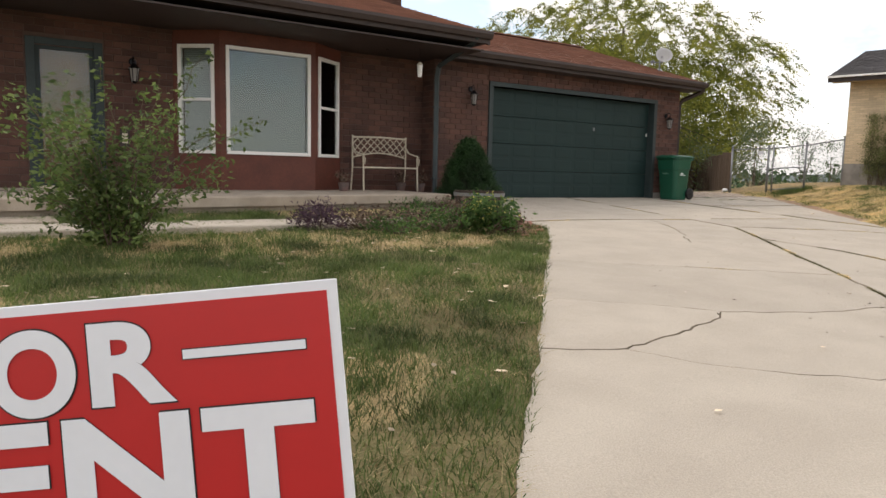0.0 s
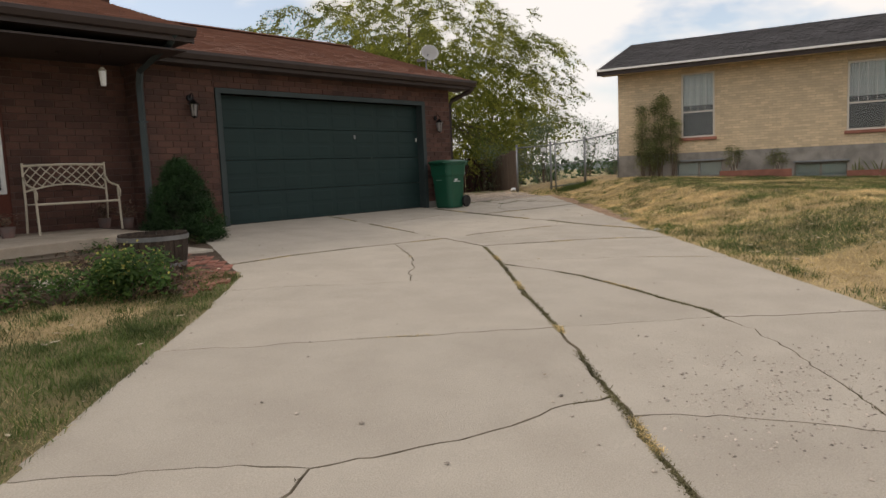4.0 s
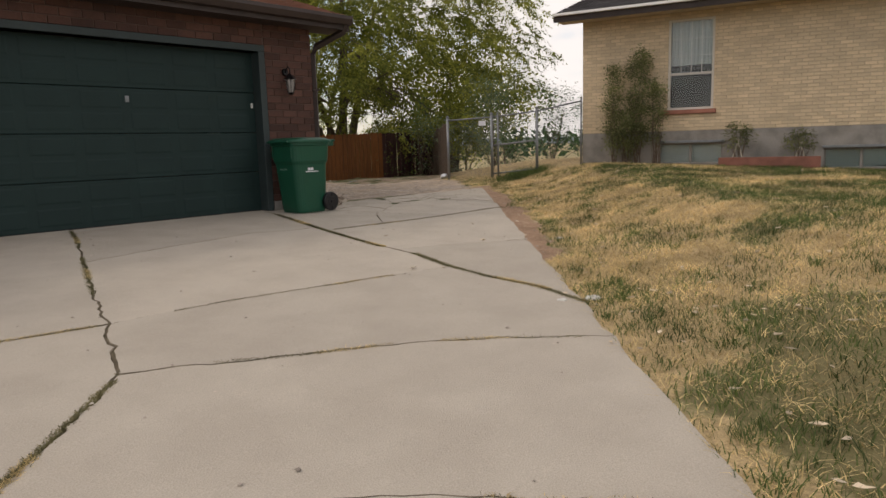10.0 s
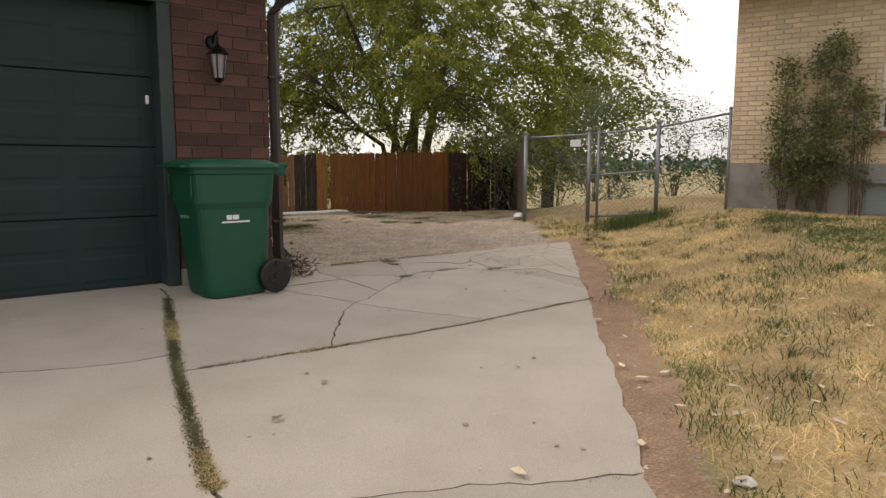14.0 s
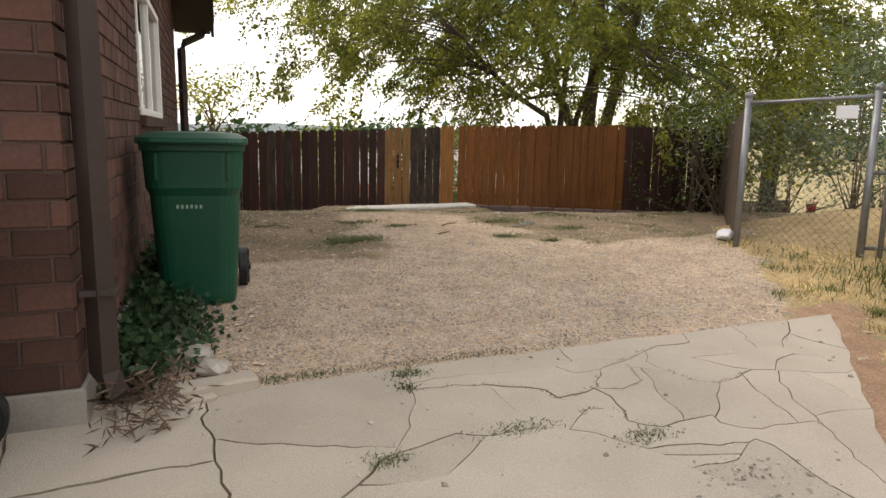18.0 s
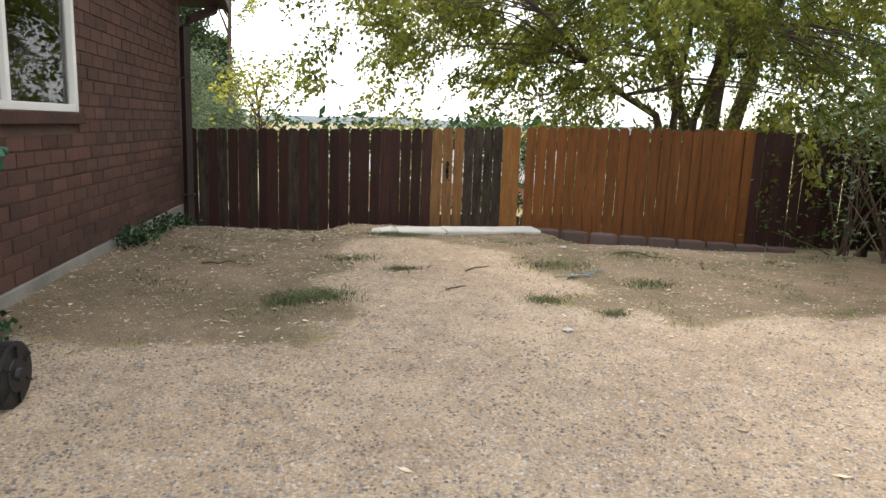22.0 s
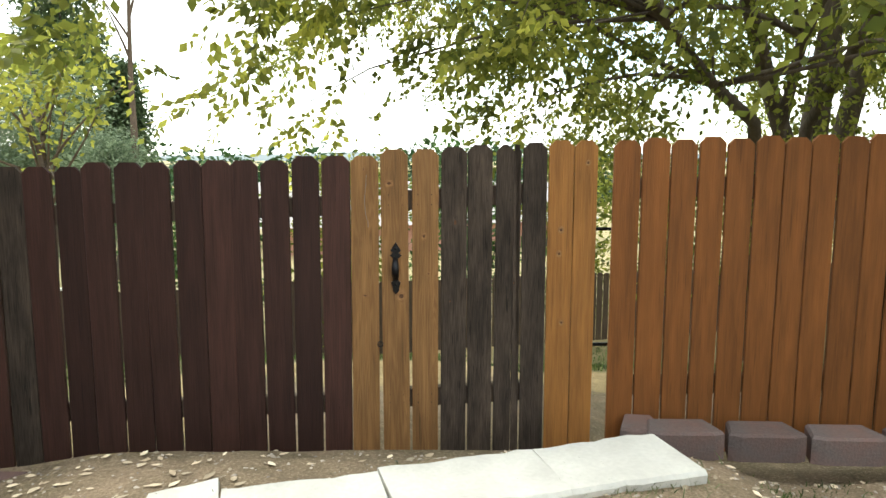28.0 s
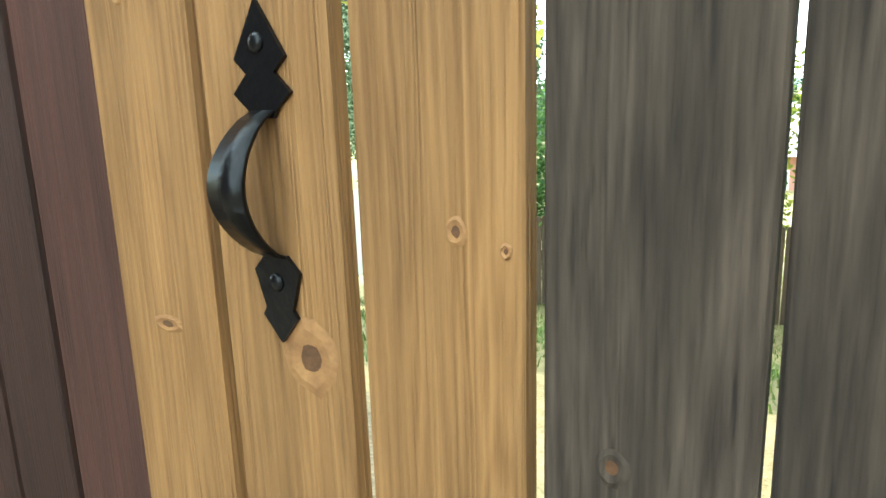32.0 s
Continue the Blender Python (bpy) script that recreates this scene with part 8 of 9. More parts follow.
rs = random.Random(170)
for k in range(9):
    x = 1.75 + 0.31 * k
    p = at_fence(x) - FN * (0.56 + rs.uniform(-0.02, 0.02))
    block((p.x, p.y, -0.25), FANG + rs.uniform(-5, 5))
block((5.87, 7.04, -0.14), FANG - 8, w=0.2)
for k in range(9):
    x = 6.09 + 0.345 * k
    p = at_fence(x) - FN * (0.28 + 0.006 * k + rs.uniform(-0.012, 0.012))
    z = -0.150 - 0.012 * k
    block((p.x, p.y, z), FANG + rs.uniform(-3, 3), w=0.335, d=0.17, h=0.125)


def rock(at, r, seed, material="rock", label="pale rough stone", name="stone", flat=0.6, group="stones"):
    bm = bmesh.new()
    bmesh.ops.create_icosphere(bm, subdivisions=2, radius=r)
    for v in bm.verts:
        q = v.co.normalized()
        v.co *= 1 + 0.35 * noise.noise((q.x * 1.7 + seed, q.y * 1.7, q.z * 1.7)) + 0.12 * noise.noise((q.x * 5 + seed, q.y * 5, q.z * 5))
        v.co.z *= flat
    o = part(name, bm, M[material])
    o.location = at
    return tagged(o, label, "stone", group=group)


rock((1.36, 0.42, 0.03), 0.10, 3, flat=0.4, label="pale rough stone in the ivy by the garage corner")
rock((1.43, 0.20, 0.03), 0.075, 5, flat=0.5, label="pale rough stone in the ivy by the garage corner")
rock((1.27, 0.66, 0.03), 0.07, 8, flat=0.45, label="pale rough stone in the ivy by the garage corner")
for at, rz, L in (((1.22, -0.10, -0.04), 14, 0.38), ((1.42, -0.02, -0.01), 10, 0.34)):
    t = thing("kerb_piece", "short pale concrete kerb piece at the driveway edge", "kerb", at, rz, group="kerb pieces")
    part("piece", bx(-L / 2, L / 2, -0.06, 0.06, -0.06, 0.06, 0.012), M["concrete"], t)
rs = random.Random(180)
cs = []
for k in range(230):
    y = rs.uniform(0.15, 2.9) if rs.random() < 0.9 else rs.uniform(5.2, 7.8)
    w = 0.45 * (1 - 0.25 * abs(y - 0.9)) if y < 3 else 0.28
    x = wall_x(y) + 0.04 + abs(rs.gauss(0, max(w, 0.12) * 0.32))
    cs.append((x, y, gz(x, y) + 0.03 + rs.random() * max(0.02, (0.15 if y < 3 else 0.09) - 0.4 * (x - wall_x(y)))))
tagged(leaf_cloud("ivy", cs, 40, 0.06, 0.040, M["ivy"], None, 181, aspect=0.85, droop=0.1), "dark green ivy along the foot of the brick wall", "ivy", kind="stuff")
cs = []
for k in range(46):
    y = rs.uniform(-0.42, 0.15)
    x = rs.uniform(0.98, 1.3)
    cs.append((x, y, gz(x, y) + rs.random() * 0.12))
tagged(leaf_cloud("dry_stalks", cs, 10, 0.05, 0.07, M["drystem"], None, 182, aspect=0.12, droop=0.2), "dry stalks and leaves round the foot of the downspout", "debris", kind="stuff")
bk = thing("red_bucket", "small red bucket beyond the wire fence", "bucket", (13.7, 7.0, gz(13.7, 7.0)))
bm = bmesh.new()
bmesh.ops.create_cone(bm, cap_ends=True, segments=16, radius1=0.08, radius2=0.10, depth=0.20, matrix=Matrix.Translation((0, 0, 0.10)))
part("pail", bm, M["redsign"], bk)
part("handle", tb([(-0.10, 0, 0.19), (-0.06, 0, 0.27), (0.06, 0, 0.27), (0.10, 0, 0.19)], 0.006, 5), M["galv"], bk)
rock((6.55, 2.25, gz(6.55, 2.25) + 0.05), 0.10, 12, "signwhite", "white rounded rock behind the wire fence")

for i, (x, y, r) in enumerate(((-1.45, -6.35, 0.06), (-1.62, -6.2, 0.04), (0.62, -4.75, 0.045), (4.45, 2.6, 0.03), (3.4, 4.9, 0.035), (2.4, 5.2, 0.03), (5.6, 5.4, 0.03))):
    rock((x, y, gz(x, y) + 0.012), r, 20 + i, "pale", "flat pale chip of broken concrete", "concrete_chip", 0.3, "concrete chips")

# blue scrap, sticks
bm = bmesh.new()
rs = random.Random(190)
gridv = [[bm.verts.new((5.16 + 0.06 * (i - 3) + rs.uniform(-0.025, 0.025), 3.93 + 0.012 * (j - 2) + 0.02 * i + rs.uniform(-0.02, 0.02), gz(5.13, 3.98) + 0.012 + rs.random() * 0.02)) for j in range(5)] for i in range(8)]
for i in range(7):
    for j in range(4):
        if rs.random() < 0.55:
            bm.faces.new((gridv[i][j], gridv[i + 1][j], gridv[i + 1][j + 1], gridv[i][j + 1]))
tagged(part("tarp_scrap", bm, M["blue"]), "torn scrap of blue tarp lying in the dirt", "tarp")
for i, (x, y, L, a) in enumerate(((4.25, 4.2, 0.28, 30), (3.95, 3.6, 0.18, 20), (2.2, 4.6, 0.3, -15), (5.9, 4.9, 0.5, -35), (6.4, 4.2, 0.4, 60), (3.1, 5.6, 0.25, 80))):
    pts = limb_path((0, 0, 0.012), (L, 0, 0.02), 0.01, 4, rs, 0.5)
    o = part("stick", tb(pts, [0.008, 0.007, 0.007, 0.005, 0.003], 5), M["twig"])
    o.matrix_world = pose(x, y, gz(x, y), 0, 0, a)
    tagged(o, "dry broken stick on the ground", "stick", group="sticks")

# ---------------------------------------------------------------- scatter: stones, leaves, blades


def place(rs, n, x0, x1, y0, y1, keep):
    x, y = rs.uniform(x0, x1, n), rs.uniform(y0, y1, n)
    z, zn = ground_at(x, y)
    k = keep(x, y, zn, rs.random_sample(n))
    return x[k], y[k], z[k], zn[k]


def fast_mesh(name, verts, faces, material, label, category):
    me = bpy.data.meshes.new(name)
    me.vertices.add(len(verts))
    me.vertices.foreach_set("co", np.ascontiguousarray(verts, dtype=np.float32).ravel())
    me.loops.add(faces.size)
    me.loops.foreach_set("vertex_index", faces.ravel().astype(np.int32))
    me.polygons.add(len(faces))
    me.polygons.foreach_set("loop_start", np.arange(len(faces), dtype=np.int32) * faces.shape[1])
    me.update(calc_edges=True)
    return tagged(link(name, me, material), label, category, kind="stuff")


def blades(name, x, y, z, h, w, material, label, seed, lean=0.5):
    """Grass blades, each a bent tapering strip."""
    rs = np.random.RandomState(seed)
    n = len(x)
    a, b = rs.uniform(0, 6.283, n), rs.uniform(0, 6.283, n)
    hh = h * rs.uniform(0.5, 1.3, n)
    ww = w * rs.uniform(0.6, 1.3, n)
    ln = lean * hh * rs.uniform(0.3, 1.6, n)
    p = np.stack([x, y, z - 0.006], 1)
    s = np.stack([np.cos(a), np.sin(a), np.zeros(n)], 1) * ww[:, None] * 0.5
    d = np.stack([np.cos(b), np.sin(b), np.zeros(n)], 1) * ln[:, None]
    up = np.zeros((n, 3))
    up[:, 2] = hh
    mid = p + d * 0.35 + up * 0.6
    v = np.stack([p - s, p + s, mid + s * 0.7, mid - s * 0.7, p + d + up * (1.0 - 0.25 * rs.random_sample((n, 1)))], 1).reshape(-1, 3)
    k = np.arange(n)[:, None] * 5
    f = np.concatenate([k + [[0, 1, 2]], k + [[0, 2, 3]], k + [[3, 2, 4]]], 1).reshape(-1, 3)
    return fast_mesh(name, v, f, material, label, "grass")


def patchy(x, y, s, seed):
    return np.array([noise.noise((a * s, b * s, seed)) for a, b in zip(x, y)])


def off_drive(x, y, m=0.0):
    left = np.interp(y, [q[1] for q in EDGE_L], [q[0] for q in EDGE_L])
    right = y / 0.9375 + 5.2
    return (x < left - m) | (x > right + m) | (y > 0)


rs = np.random.RandomState(200)
# front lawn
x, y, z, zn = place(rs, 420000, -15.0, -5.6, -12.6, -2.6, lambda x, y, zn, r: off_drive(x, y, -0.03) & ((zn == 1) | (zn == 2)) & (r < np.clip(1.3 - 0.13 * np.hypot(x + 12.3, y + 10.5), 0.22, 1)))
pt = patchy(x, y, 1.1, 5.0) + 0.5 * patchy(x, y, 3.4, 15.0)
g = np.where(zn == 1, 0.80, 0.34) + 0.75 * pt > rs.random_sample(len(x))
blades("lawn_grass", x[g], y[g], z[g], 0.052, 0.0045, M["grass"], "green blades of the front lawn", 201, 0.8)
blades("dry_grass", x[~g], y[~g], z[~g], 0.036, 0.0045, M["thatch"], "dry straw-coloured blades of the front lawn", 202, 2.0)
# right lawn
x, y, z, zn = place(rs, 620000, -6.5, 9.5, -11.5, 4.5, lambda x, y, zn, r: (x > drive_right(0) + np.minimum(y, 0) / 0.9375 - 0.02) & ((zn == 1) | (zn == 2)) & (r < np.clip(1.25 - 0.11 * np.hypot(x - 1.5, y + 5.5), 0.25, 1)) & ((x - 7.78) * -0.968 + (y + 0.8) * -0.25 > 0.35))
pt = patchy(x, y, 1.0, 8.0) + 0.6 * patchy(x, y, 3.4, 18.0)
edge = x - drive_right(0) - np.minimum(y, 0) / 0.9375
g = np.where(zn == 1, 0.66, 0.24) - 0.10 + 0.8 * pt + 0.25 * (edge < 0.7) * (y < -3.5) > rs.random_sample(len(x))
blades("lawn_grass", x[g], y[g], z[g], 0.060, 0.0055, M["grass"], "green blades of the side lawn", 203, 0.8)
blades("dry_grass", x[~g], y[~g], z[~g], 0.046, 0.0055, M["straw"], "dry straw-coloured blades of the side lawn", 204, 2.2)

# separate tufts of longer green grass
def tufts(name, n, x0, x1, y0, y1, keep, per, label, seed, h=0.075):
    rs = np.random.RandomState(seed)
    x, y, z, zn = place(rs, n, x0, x1, y0, y1, keep)
    r = rs.uniform(0.025, 0.085, len(x))
    cx, cy, cr = np.repeat(x, per), np.repeat(y, per), np.repeat(r, per)
    cx, cy = cx + rs.normal(0, 1, len(cx)) * cr * 1.3, cy + rs.normal(0, 1, len(cy)) * cr
    ok = off_drive(cx, cy, 0.0)
    cx, cy = cx[ok], cy[ok]
    blades(name, cx, cy, ground_at(cx, cy)[0], h, 0.005, M["grass"], label, seed + 1, 0.9)


tufts("grass_tufts", 2600, -6.5, 9.0, -11.5, 3.5, lambda x, y, zn, r: (x > drive_right(0) + np.minimum(y, 0) / 0.9375 + 0.05) & ((zn == 2) | (zn == 1)) & (r < np.where(x - drive_right(0) - np.minimum(y, 0) / 0.9375 < 0.8, 0.75, 0.38)) & ((x - 7.78) * -0.968 + (y + 0.8) * -0.25 > 0.4), 46, "dark green tufts in the dry side lawn", 230)
tufts("grass_tufts", 3000, -14.5, -5.8, -12.3, -2.8, lambda x, y, zn, r: off_drive(x, y, 0.02) & ((zn == 2) | (zn == 1)) & (r < np.where(np.interp(y, [q[1] for q in EDGE_L], [q[0] for q in EDGE_L]) - x < 0.6, 0.55, np.where((x < -10.6) & (y > -10.6), 0.8, 0.18))), 60, "dark green tufts in the front lawn", 232)
# tufts in the yard and behind the fence
x, y, z, zn = place(rs, 190000, 1.2, 9.5, 0.6, 9.0, lambda x, y, zn, r: (zn == 6) & (r < 0.5))
pt = patchy(x, y, 1.6, 3.0)
k = (pt > 0.24) & (y < fence_y(x) - 0.3)
for cx, cy, rr in ((3.0, 3.45, 0.45), (4.2, 6.3, 0.35), (2.6, 3.3, 0.25)):
    k |= np.hypot((x - cx), (y - cy) * 1.6) < rr * (0.6 + 0.4 * pt)
blades("weeds", x[k], y[k], z[k], 0.030, 0.005, M["weed"], "low weeds in the dirt yard", 205, 1.0)
x, y, z, zn = place(rs, 60000, 0.5, 12, 6.0, 19, lambda x, y, zn, r: (y > fence_y(x) + 0.25) & (zn == 1))
blades("lawn_grass", x, y, z, 0.06, 0.012, M["grass"], "green blades of the back lawn", 206, 0.6)
tufts("grass_tufts", 90, 1.6, 8.6, 1.6, 7.2, lambda x, y, zn, r: (y < fence_y(x) - 0.5) & (zn == 6) & (r < 0.75), 60, "low green tufts in the dirt yard", 234, h=0.03)
for cx, cy, rr, n_ in ((3.02, 3.5, 0.24, 1500), (2.86, 3.35, 0.13, 500), (3.75, 4.35, 0.12, 400), (4.05, 6.45, 0.30, 1500), (3.4, 4.83, 0.22, 500), (6.1, 4.85, 0.3, 600), (5.5, 6.6, 0.3, 500), (4.55, 3.25, 0.13, 350), (4.9, 2.9, 0.10, 250), (5.1, 4.4, 0.3, 700), (5.6, 3.7, 0.22, 500)):
    cx, cy = cx + rs.normal(0, rr * 0.55, n_), cy + rs.normal(0, rr * 0.35, n_)
    blades("grass_tufts", cx, cy, ground_at(cx, cy)[0], 0.042, 0.005, M["weed"], "green weed patch in the dirt yard", 236, 1.2)
for cx, cy, ax, n_ in ((2.47, -0.77, 0.10, 260), (2.92, -0.98, 0.07, 260), (2.26, -0.10, 0.06, 300), (1.92, -0.82, 0.045, 200), (2.2, -0.25, 0.03, 140), (1.7, 0.04, 0.25, 420), (2.6, 0.04, 0.3, 300)):
    cx, cy = cx + rs.normal(0, ax, n_), cy + rs.normal(0, 0.03, n_)
    blades("joint_weeds", cx, cy, 0.037 * np.minimum(cy, 0) + 0.002, 0.017, 0.005, M["weed"], "low weeds growing from the broken concrete", 238, 1.3)
gx_, gy_ = rs.normal(6.9, 0.35, 2600), rs.normal(0.2, 0.22, 2600)
blades("tall_grass", gx_, gy_, ground_at(gx_, gy_)[0], 0.16, 0.007, M["grass"], "taller green grass at the foot of the wire fence", 240, 0.6)
# moss and grass in the joints of the drive
jx, jy = [], []
rj = random.Random(207)
for ci, line in enumerate(CUTS):
    wide = ci in (0, 7, 11, 13, 14, 15, 18)
    for (xa, ya), (xb, yb) in zip(line, line[1:]):
        L = math.hypot(xb - xa, yb - ya)
        thick = ci == 14 and -6.2 < ya < -0.3
        for _ in range(int(L * (2400 if thick else 850 if ci in (0, 7) else 520 if wide else 90))):
            f = rj.random()
            px, py = xa + (xb - xa) * f, ya + (yb - ya) * f
            if noise.noise((px * 0.9, py * 0.9, 31 + ci)) < (-0.35 if thick else -0.12 if wide else 0.22):
                continue
            for twin in range(2):
                jx.append(px + rj.gauss(0, 0.017 if thick else 0.011 if wide else 0.007))
                jy.append(py + rj.gauss(0, 0.017 if thick else 0.011 if wide else 0.007))
jx, jy = np.array(jx), np.array(jy)
k = (~off_drive(jx, jy, 0.05)) & (jy < -0.1) & (np.hypot(jx + 9, jy + 10) < 16)
blades("joint_moss", jx[k], jy[k], 0.037 * jy[k] - 0.004, 0.018, 0.007, M["moss"], "dull green moss and grass in the driveway joints", 208, 0.9)
k &= (np.sin(jx * 3.1 + jy * 2.3) > 0.75) & (np.hypot(jx - 2.5, jy + 0.5) > 2.2)
blades("joint_straw", jx[k] + 0.006, jy[k] - 0.004, 0.037 * jy[k] - 0.006, 0.022, 0.005, M["straw"], "dry straw grass in the driveway joints", 209, 1.1)


def stones(name, x, y, z, size, material, label, seed, flat=0.55):
    """Loose stones, each a flattened, skewed octahedron."""
    rs = np.random.RandomState(seed)
    n = len(x)
    base = np.array([(1, 0, 0), (0, 1, 0), (-1, 0, 0), (0, -1, 0), (0, 0, 1), (0, 0, -0.4)], float)
    v = base[None] * rs.uniform(0.6, 1.3, (n, 6, 1))
    v[:, :, 2] *= flat
    a = rs.uniform(0, 6.283, n)
    c, s = np.cos(a)[:, None], np.sin(a)[:, None]
    v = np.stack([v[:, :, 0] * c - v[:, :, 1] * s * 0.75, v[:, :, 0] * s + v[:, :, 1] * c * 0.75, v[:, :, 2]], 2)
    v = v * (size * rs.uniform(0.5, 1.6, n) ** 1.5)[:, None, None] + np.stack([x, y, z], 1)[:, None]
    k = np.arange(n)[:, None] * 6
    f = np.concatenate([k + [q] for q in ([0, 1, 4], [1, 2, 4], [2, 3, 4], [3, 0, 4], [1, 0, 5], [0, 3, 5])], 1).reshape(-1, 3)
    return fast_mesh(name, v.reshape(-1, 3), f, material, label, "gravel")


x, y, z, zn = place(rs, 130000, 1.15, 7.5, -0.05, 7.6, lambda x, y, zn, r: ((zn == 3) & (r < np.clip(1.1 - 0.16 * y, 0.15, 1)) | (zn == 6) & (r < 0.12) | (zn == 4) & (r < 0.10)) & (y < fence_y(x) - 0.3))
stones("gravel", x, y, z, 0.0068, M["pebble"], "fine mixed gravel of the yard", 210, 0.5)
x, y, z, zn = place(rs, 60000, 1.15, 7.5, -0.05, 5.5, lambda x, y, zn, r: (zn == 3) & (r < np.clip(0.95 - 0.17 * y - 0.12 * (x - 2.5), 0.06, 0.8)))
stones("gravel", x, y, z + 0.001, 0.0062, M["pebbledark"], "darker grey stones among the yard gravel", 214, 0.5)
x, y, z, zn = place(rs, 2600, -12, 7.5, -12, 4, lambda x, y, zn, r: (zn == 4) | ((zn == 2) & (r < 0.3)))
stones("pebbles", x, y, z + 0.003, 0.011, M["pebble"], "loose pebbles in the bare dirt", 211)
x, y = rs.uniform(-10, 5, 2200), rs.uniform(-11, 0, 2200)
k = (~off_drive(x, y, 0.1)) & (rs.random_sample(2200) < 0.30 + 0.6 * (np.hypot(x + 8.0, y + 10.2) < 1.6) + 0.5 * (y > -1.2))
stones("drive_chips", x[k], y[k], 0.037 * y[k] + 0.004, 0.009, M["pebble"], "small stone chips lying on the driveway", 212)
x, y = rs.normal(3.1, 0.13, 160), rs.normal(-1.36, 0.10, 160)
stones("drive_chips", x, y, 0.037 * y + 0.003, 0.006, M["pebble"], "rubble where the concrete has broken up", 215)
x, y = rs.normal(-7.7, 0.5, 900), rs.normal(-10.0, 0.35, 900)
stones("drive_chips", x, y, 0.037 * y + 0.002, 0.006, M["pebble"], "crumbled concrete chips beside a crack", 213)


def dead_leaves(name, x, y, z, size, label, seed, material="litter"):
    """Curled dry leaves lying on the ground."""
    rs = np.random.RandomState(seed)
    n = len(x)
    base = np.array([(-1, 0, 0.12), (-0.35, 0.42, 0.28), (0.35, 0.40, 0.22), (1, 0, 0.30), (0.35, -0.40, 0.24), (-0.35, -0.42, 0.2), (0, 0, 0.02)], float)
    v = base[None] * rs.uniform(0.75, 1.25, (n, 7, 1))
    v[:, :, 2] *= rs.uniform(0.2, 1.6, (n, 1))
    a = rs.uniform(0, 6.283, n)
    c, s = np.cos(a)[:, None], np.sin(a)[:, None]
    v = np.stack([v[:, :, 0] * c - v[:, :, 1] * s, v[:, :, 0] * s + v[:, :, 1] * c, v[:, :, 2]], 2)
    v = v * (size * rs.uniform(0.5, 1.4, n))[:, None, None] + np.stack([x, y, z + 0.004], 1)[:, None]
    k = np.arange(n)[:, None] * 7
    f = np.concatenate([k + [[i, (i + 1) % 6, 6]] for i in range(6)], 1).reshape(-1, 3)
    return fast_mesh(name, v.reshape(-1, 3), f, M[material], label, "leaves")


x, y, z, zn = place(rs, 14000, 1.2, 9.0, 0.2, 8.0, lambda x, y, zn, r: (y < fence_y(x) - 0.25) & (r < np.where(x < 4.3, 0.50 * np.clip((y - 2.0) / 2.5, 0.03, 1) * np.clip((4.6 - x) / 1.2, 0.1, 1), 0.10) + 0.30 * (y > fence_y(x) - 1.1) + 0.5 * (x < 1.8) * (y < 2.0)))
dead_leaves("leaf_litter", x, y, z, 0.020, "pale dry leaves strewn over the yard", 220)
x, y, z, zn = place(rs, 9000, -14, 9, -12, 3, lambda x, y, zn, r: ((zn == 1) | (zn == 2) | (zn == 4)) & off_drive(x, y) & (r < np.where(x > -4, 0.42, 0.2)))
dead_leaves("leaf_litter", x, y, z + 0.02, 0.029, "scattered dry leaves on the lawns", 221)
lx = np.array([-1.55, -1.37, 0.0, 1.18, -1.47, -2.29, 0.35, -0.1, 0.9, 2.0, 0.62, -0.5, -9.9, -11.2, -10.5, -8.2, -6.3, -4.9, 2.6, 1.7])
ly = np.array([-4.65, -4.85, -4.19, -3.9, -6.13, -6.94, -0.95, -2.9, -3.3, -1.6, -4.3, -3.2, -9.6, -9.9, -10.3, -8.9, -7.4, -6.6, -1.9, -3.0])
dead_leaves("drive_leaves", lx, ly, 0.037 * ly + 0.004, 0.034, "a few dry leaves lying on the driveway", 222)

# ---------------------------------------------------------------- knots and nails on the gate and the boards beside it
def on_board(o, x, z, par, out=0.0131):
    o.matrix_parent_inverse = par.matrix_world.inverted()
    o.matrix_basis = Matrix.Translation(at_fence(x, z) - FN * out) @ pose(0, 0, 0, 0, 0, FANG)


def knot(x, z, rx, rz, par, dark, seed):
    """A knot: a dark eye in a ring of paler wood, slightly proud of the board."""
    rk = random.Random(seed)
    bm = bmesh.new()
    n = 14
    rings = []
    for f, y in ((1.0, 0.0), (0.72, -0.0015), (0.38, -0.0006)):
        rings.append([bm.verts.new((rx * f * math.cos(2 * math.pi * k / n) * rk.uniform(0.88, 1.1), y, rz * f * math.sin(2 * math.pi * k / n) * rk.uniform(0.88, 1.1))) for k in range(n)])
    for A, B in zip(rings, rings[1:]):
        for k in range(n):
            bm.faces.new((A[k], A[(k + 1) % n], B[(k + 1) % n], B[k]))
    bm.faces.new(rings[-1])
    bmesh.ops.recalc_face_normals(bm, faces=bm.faces)
    o = part("knot", bm, [M["knotring"] if not dark else M["wgrey"], M["knot"]], par, "dark knot with a paler ring")
    o.data.polygons[len(o.data.polygons) - 1].material_index = 1
    on_board(o, x, z, par, 0.0128 if par is not pn else 0.0168)


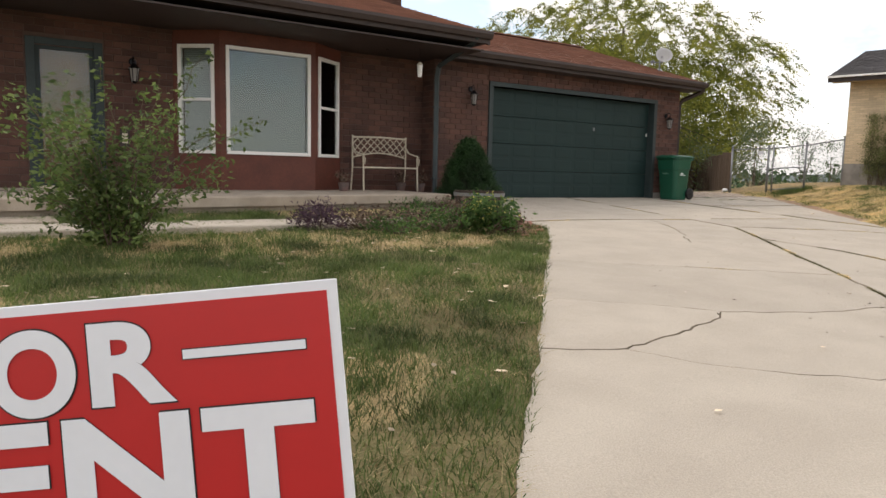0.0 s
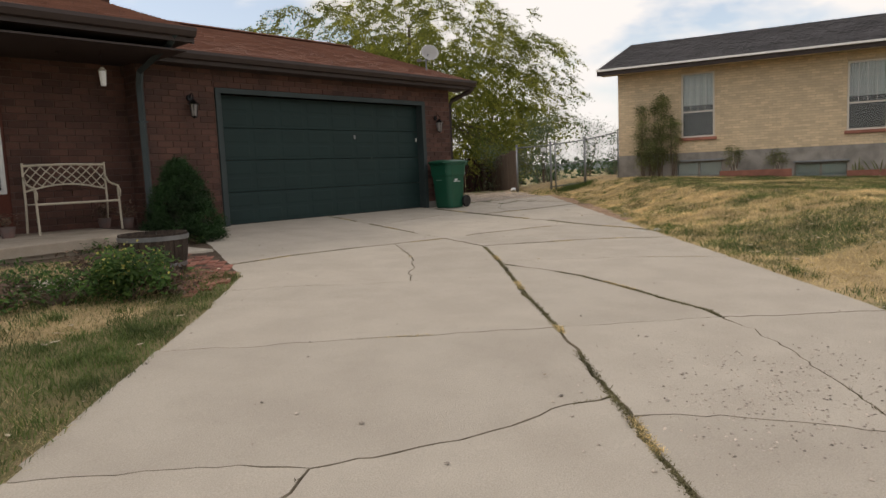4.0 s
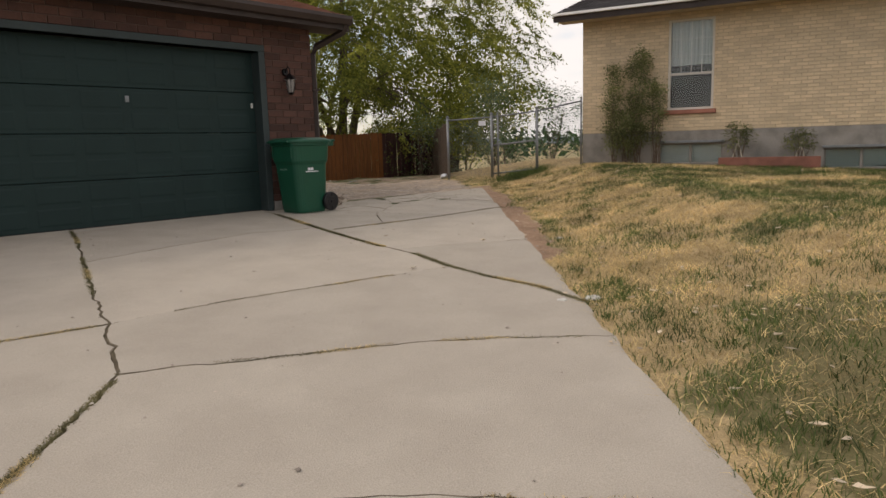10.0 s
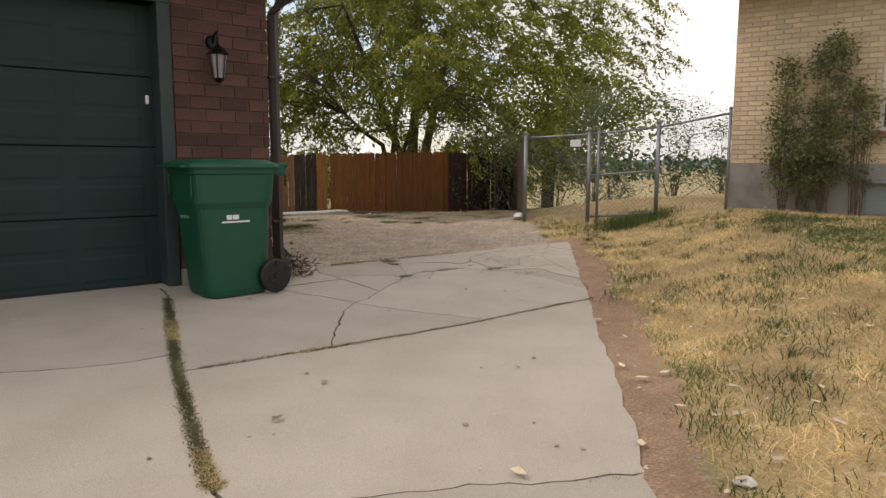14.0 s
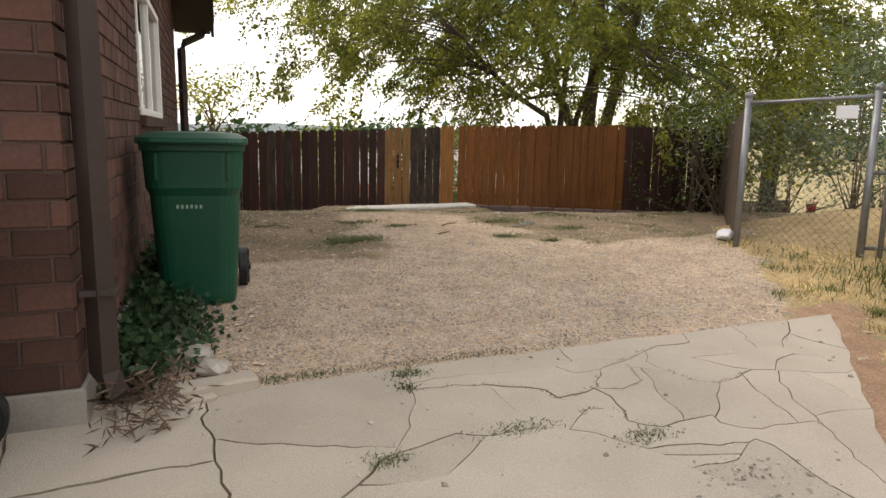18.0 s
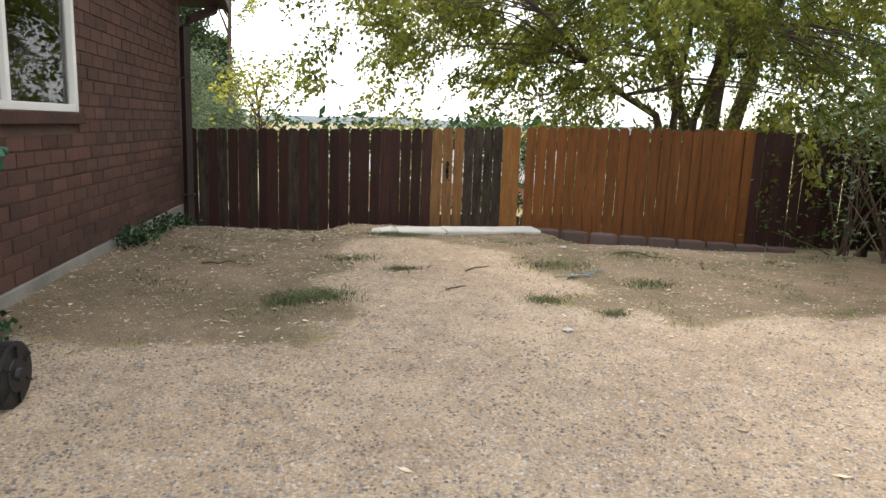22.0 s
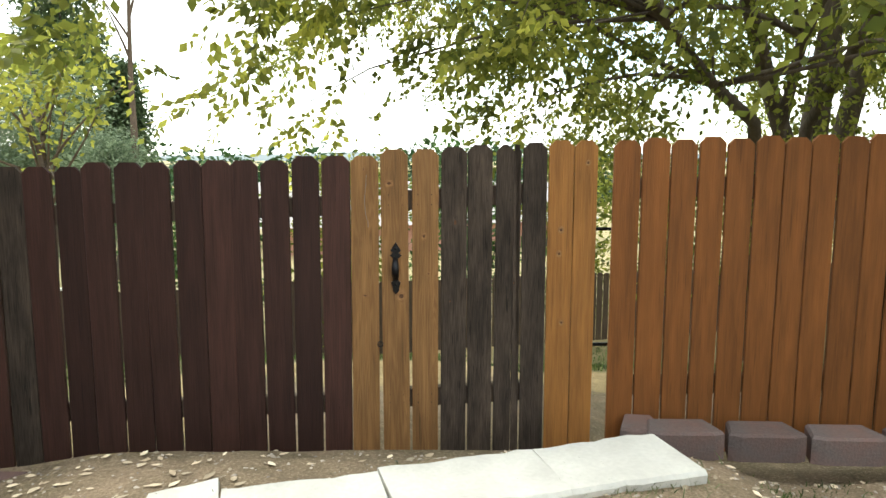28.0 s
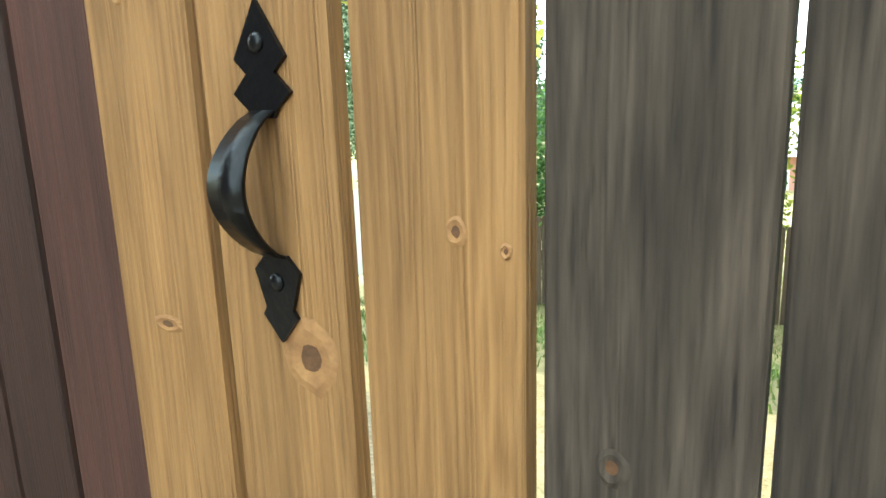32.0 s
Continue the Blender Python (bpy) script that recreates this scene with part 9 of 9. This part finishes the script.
for x, z, rx, rz, par, dark in ((4.843, 1.038, 0.022, 0.017, gate, 0), (4.993, 0.799, 0.013, 0.019, gate, 0), (5.014, 0.627, 0.008, 0.010, gate, 0), (5.046, 0.618, 0.004, 0.005, gate, 0), (4.736, 0.525, 0.020, 0.008, latch, 0), (4.893, 0.524, 0.026, 0.030, gate, 0),
                                (4.722, 0.79, 0.006, 0.007, latch, 0), (4.735, 1.10, 0.006, 0.010, latch, 0), (5.13, 0.862, 0.016, 0.030, gate, 1), (5.108, 0.50, 0.010, 0.012, gate, 1), (5.388, 0.585, 0.008, 0.012, gate, 1), (5.59, 0.828, 0.014, 0.018, pn, 0), (5.583, 0.719, 0.013, 0.017, pn, 0), (5.70, 1.13, 0.012, 0.014, pn, 0), (5.60, 0.40, 0.012, 0.014, pn, 0)):
    knot(x, z, rx, rz, par, dark, int(x * 1000 + z * 100))
o = part("wire", tb([(0.0, 0, 0.0), (-0.004, -0.006, -0.05), (-0.010, -0.007, -0.11), (-0.006, -0.006, -0.17), (0.004, -0.003, -0.21), (0.006, -0.003, -0.235)], 0.0009, 5), M["galv"], latch, "thin white wire hanging on a nail")
on_board(o, 4.747, 1.075, latch, 0.0135)
o = part("latch_ring", tb([(0.012 * math.cos(a), -0.01, 0.012 * math.sin(a)) for a in [0.5 * k for k in range(13)]], 0.003, 5), M["black"], gate, "small black latch ring")
on_board(o, 4.80, 0.30, gate, 0.012)
for bi, (xc, w, top) in enumerate(boards):
    for dz in (-0.20, -0.245, -1.13, -1.17):
        for dx in (-0.03, 0.03):
            bm = bmesh.new()
            bmesh.ops.create_circle(bm, cap_ends=True, segments=8, radius=0.0022, matrix=Matrix.Rotation(radians(90), 4, "X"))
            o = part("nail_head", bm, M["black"], gate if bi else latch)
            o.matrix_parent_inverse = gate.matrix_world.inverted()
            o.matrix_basis = Matrix.Translation(at_fence(xc + dx, top + dz) - FN * 0.0130) @ pose(0, 0, 0, 0, 0, FANG)

# ---------------------------------------------------------------- single bricks that the camera passes nearest
single_bricks(front_v, front_f, "brick", M["brick1"], wall_front)
single_bricks(side_n, side_nf, "brick", M["brick1"], wall_side)
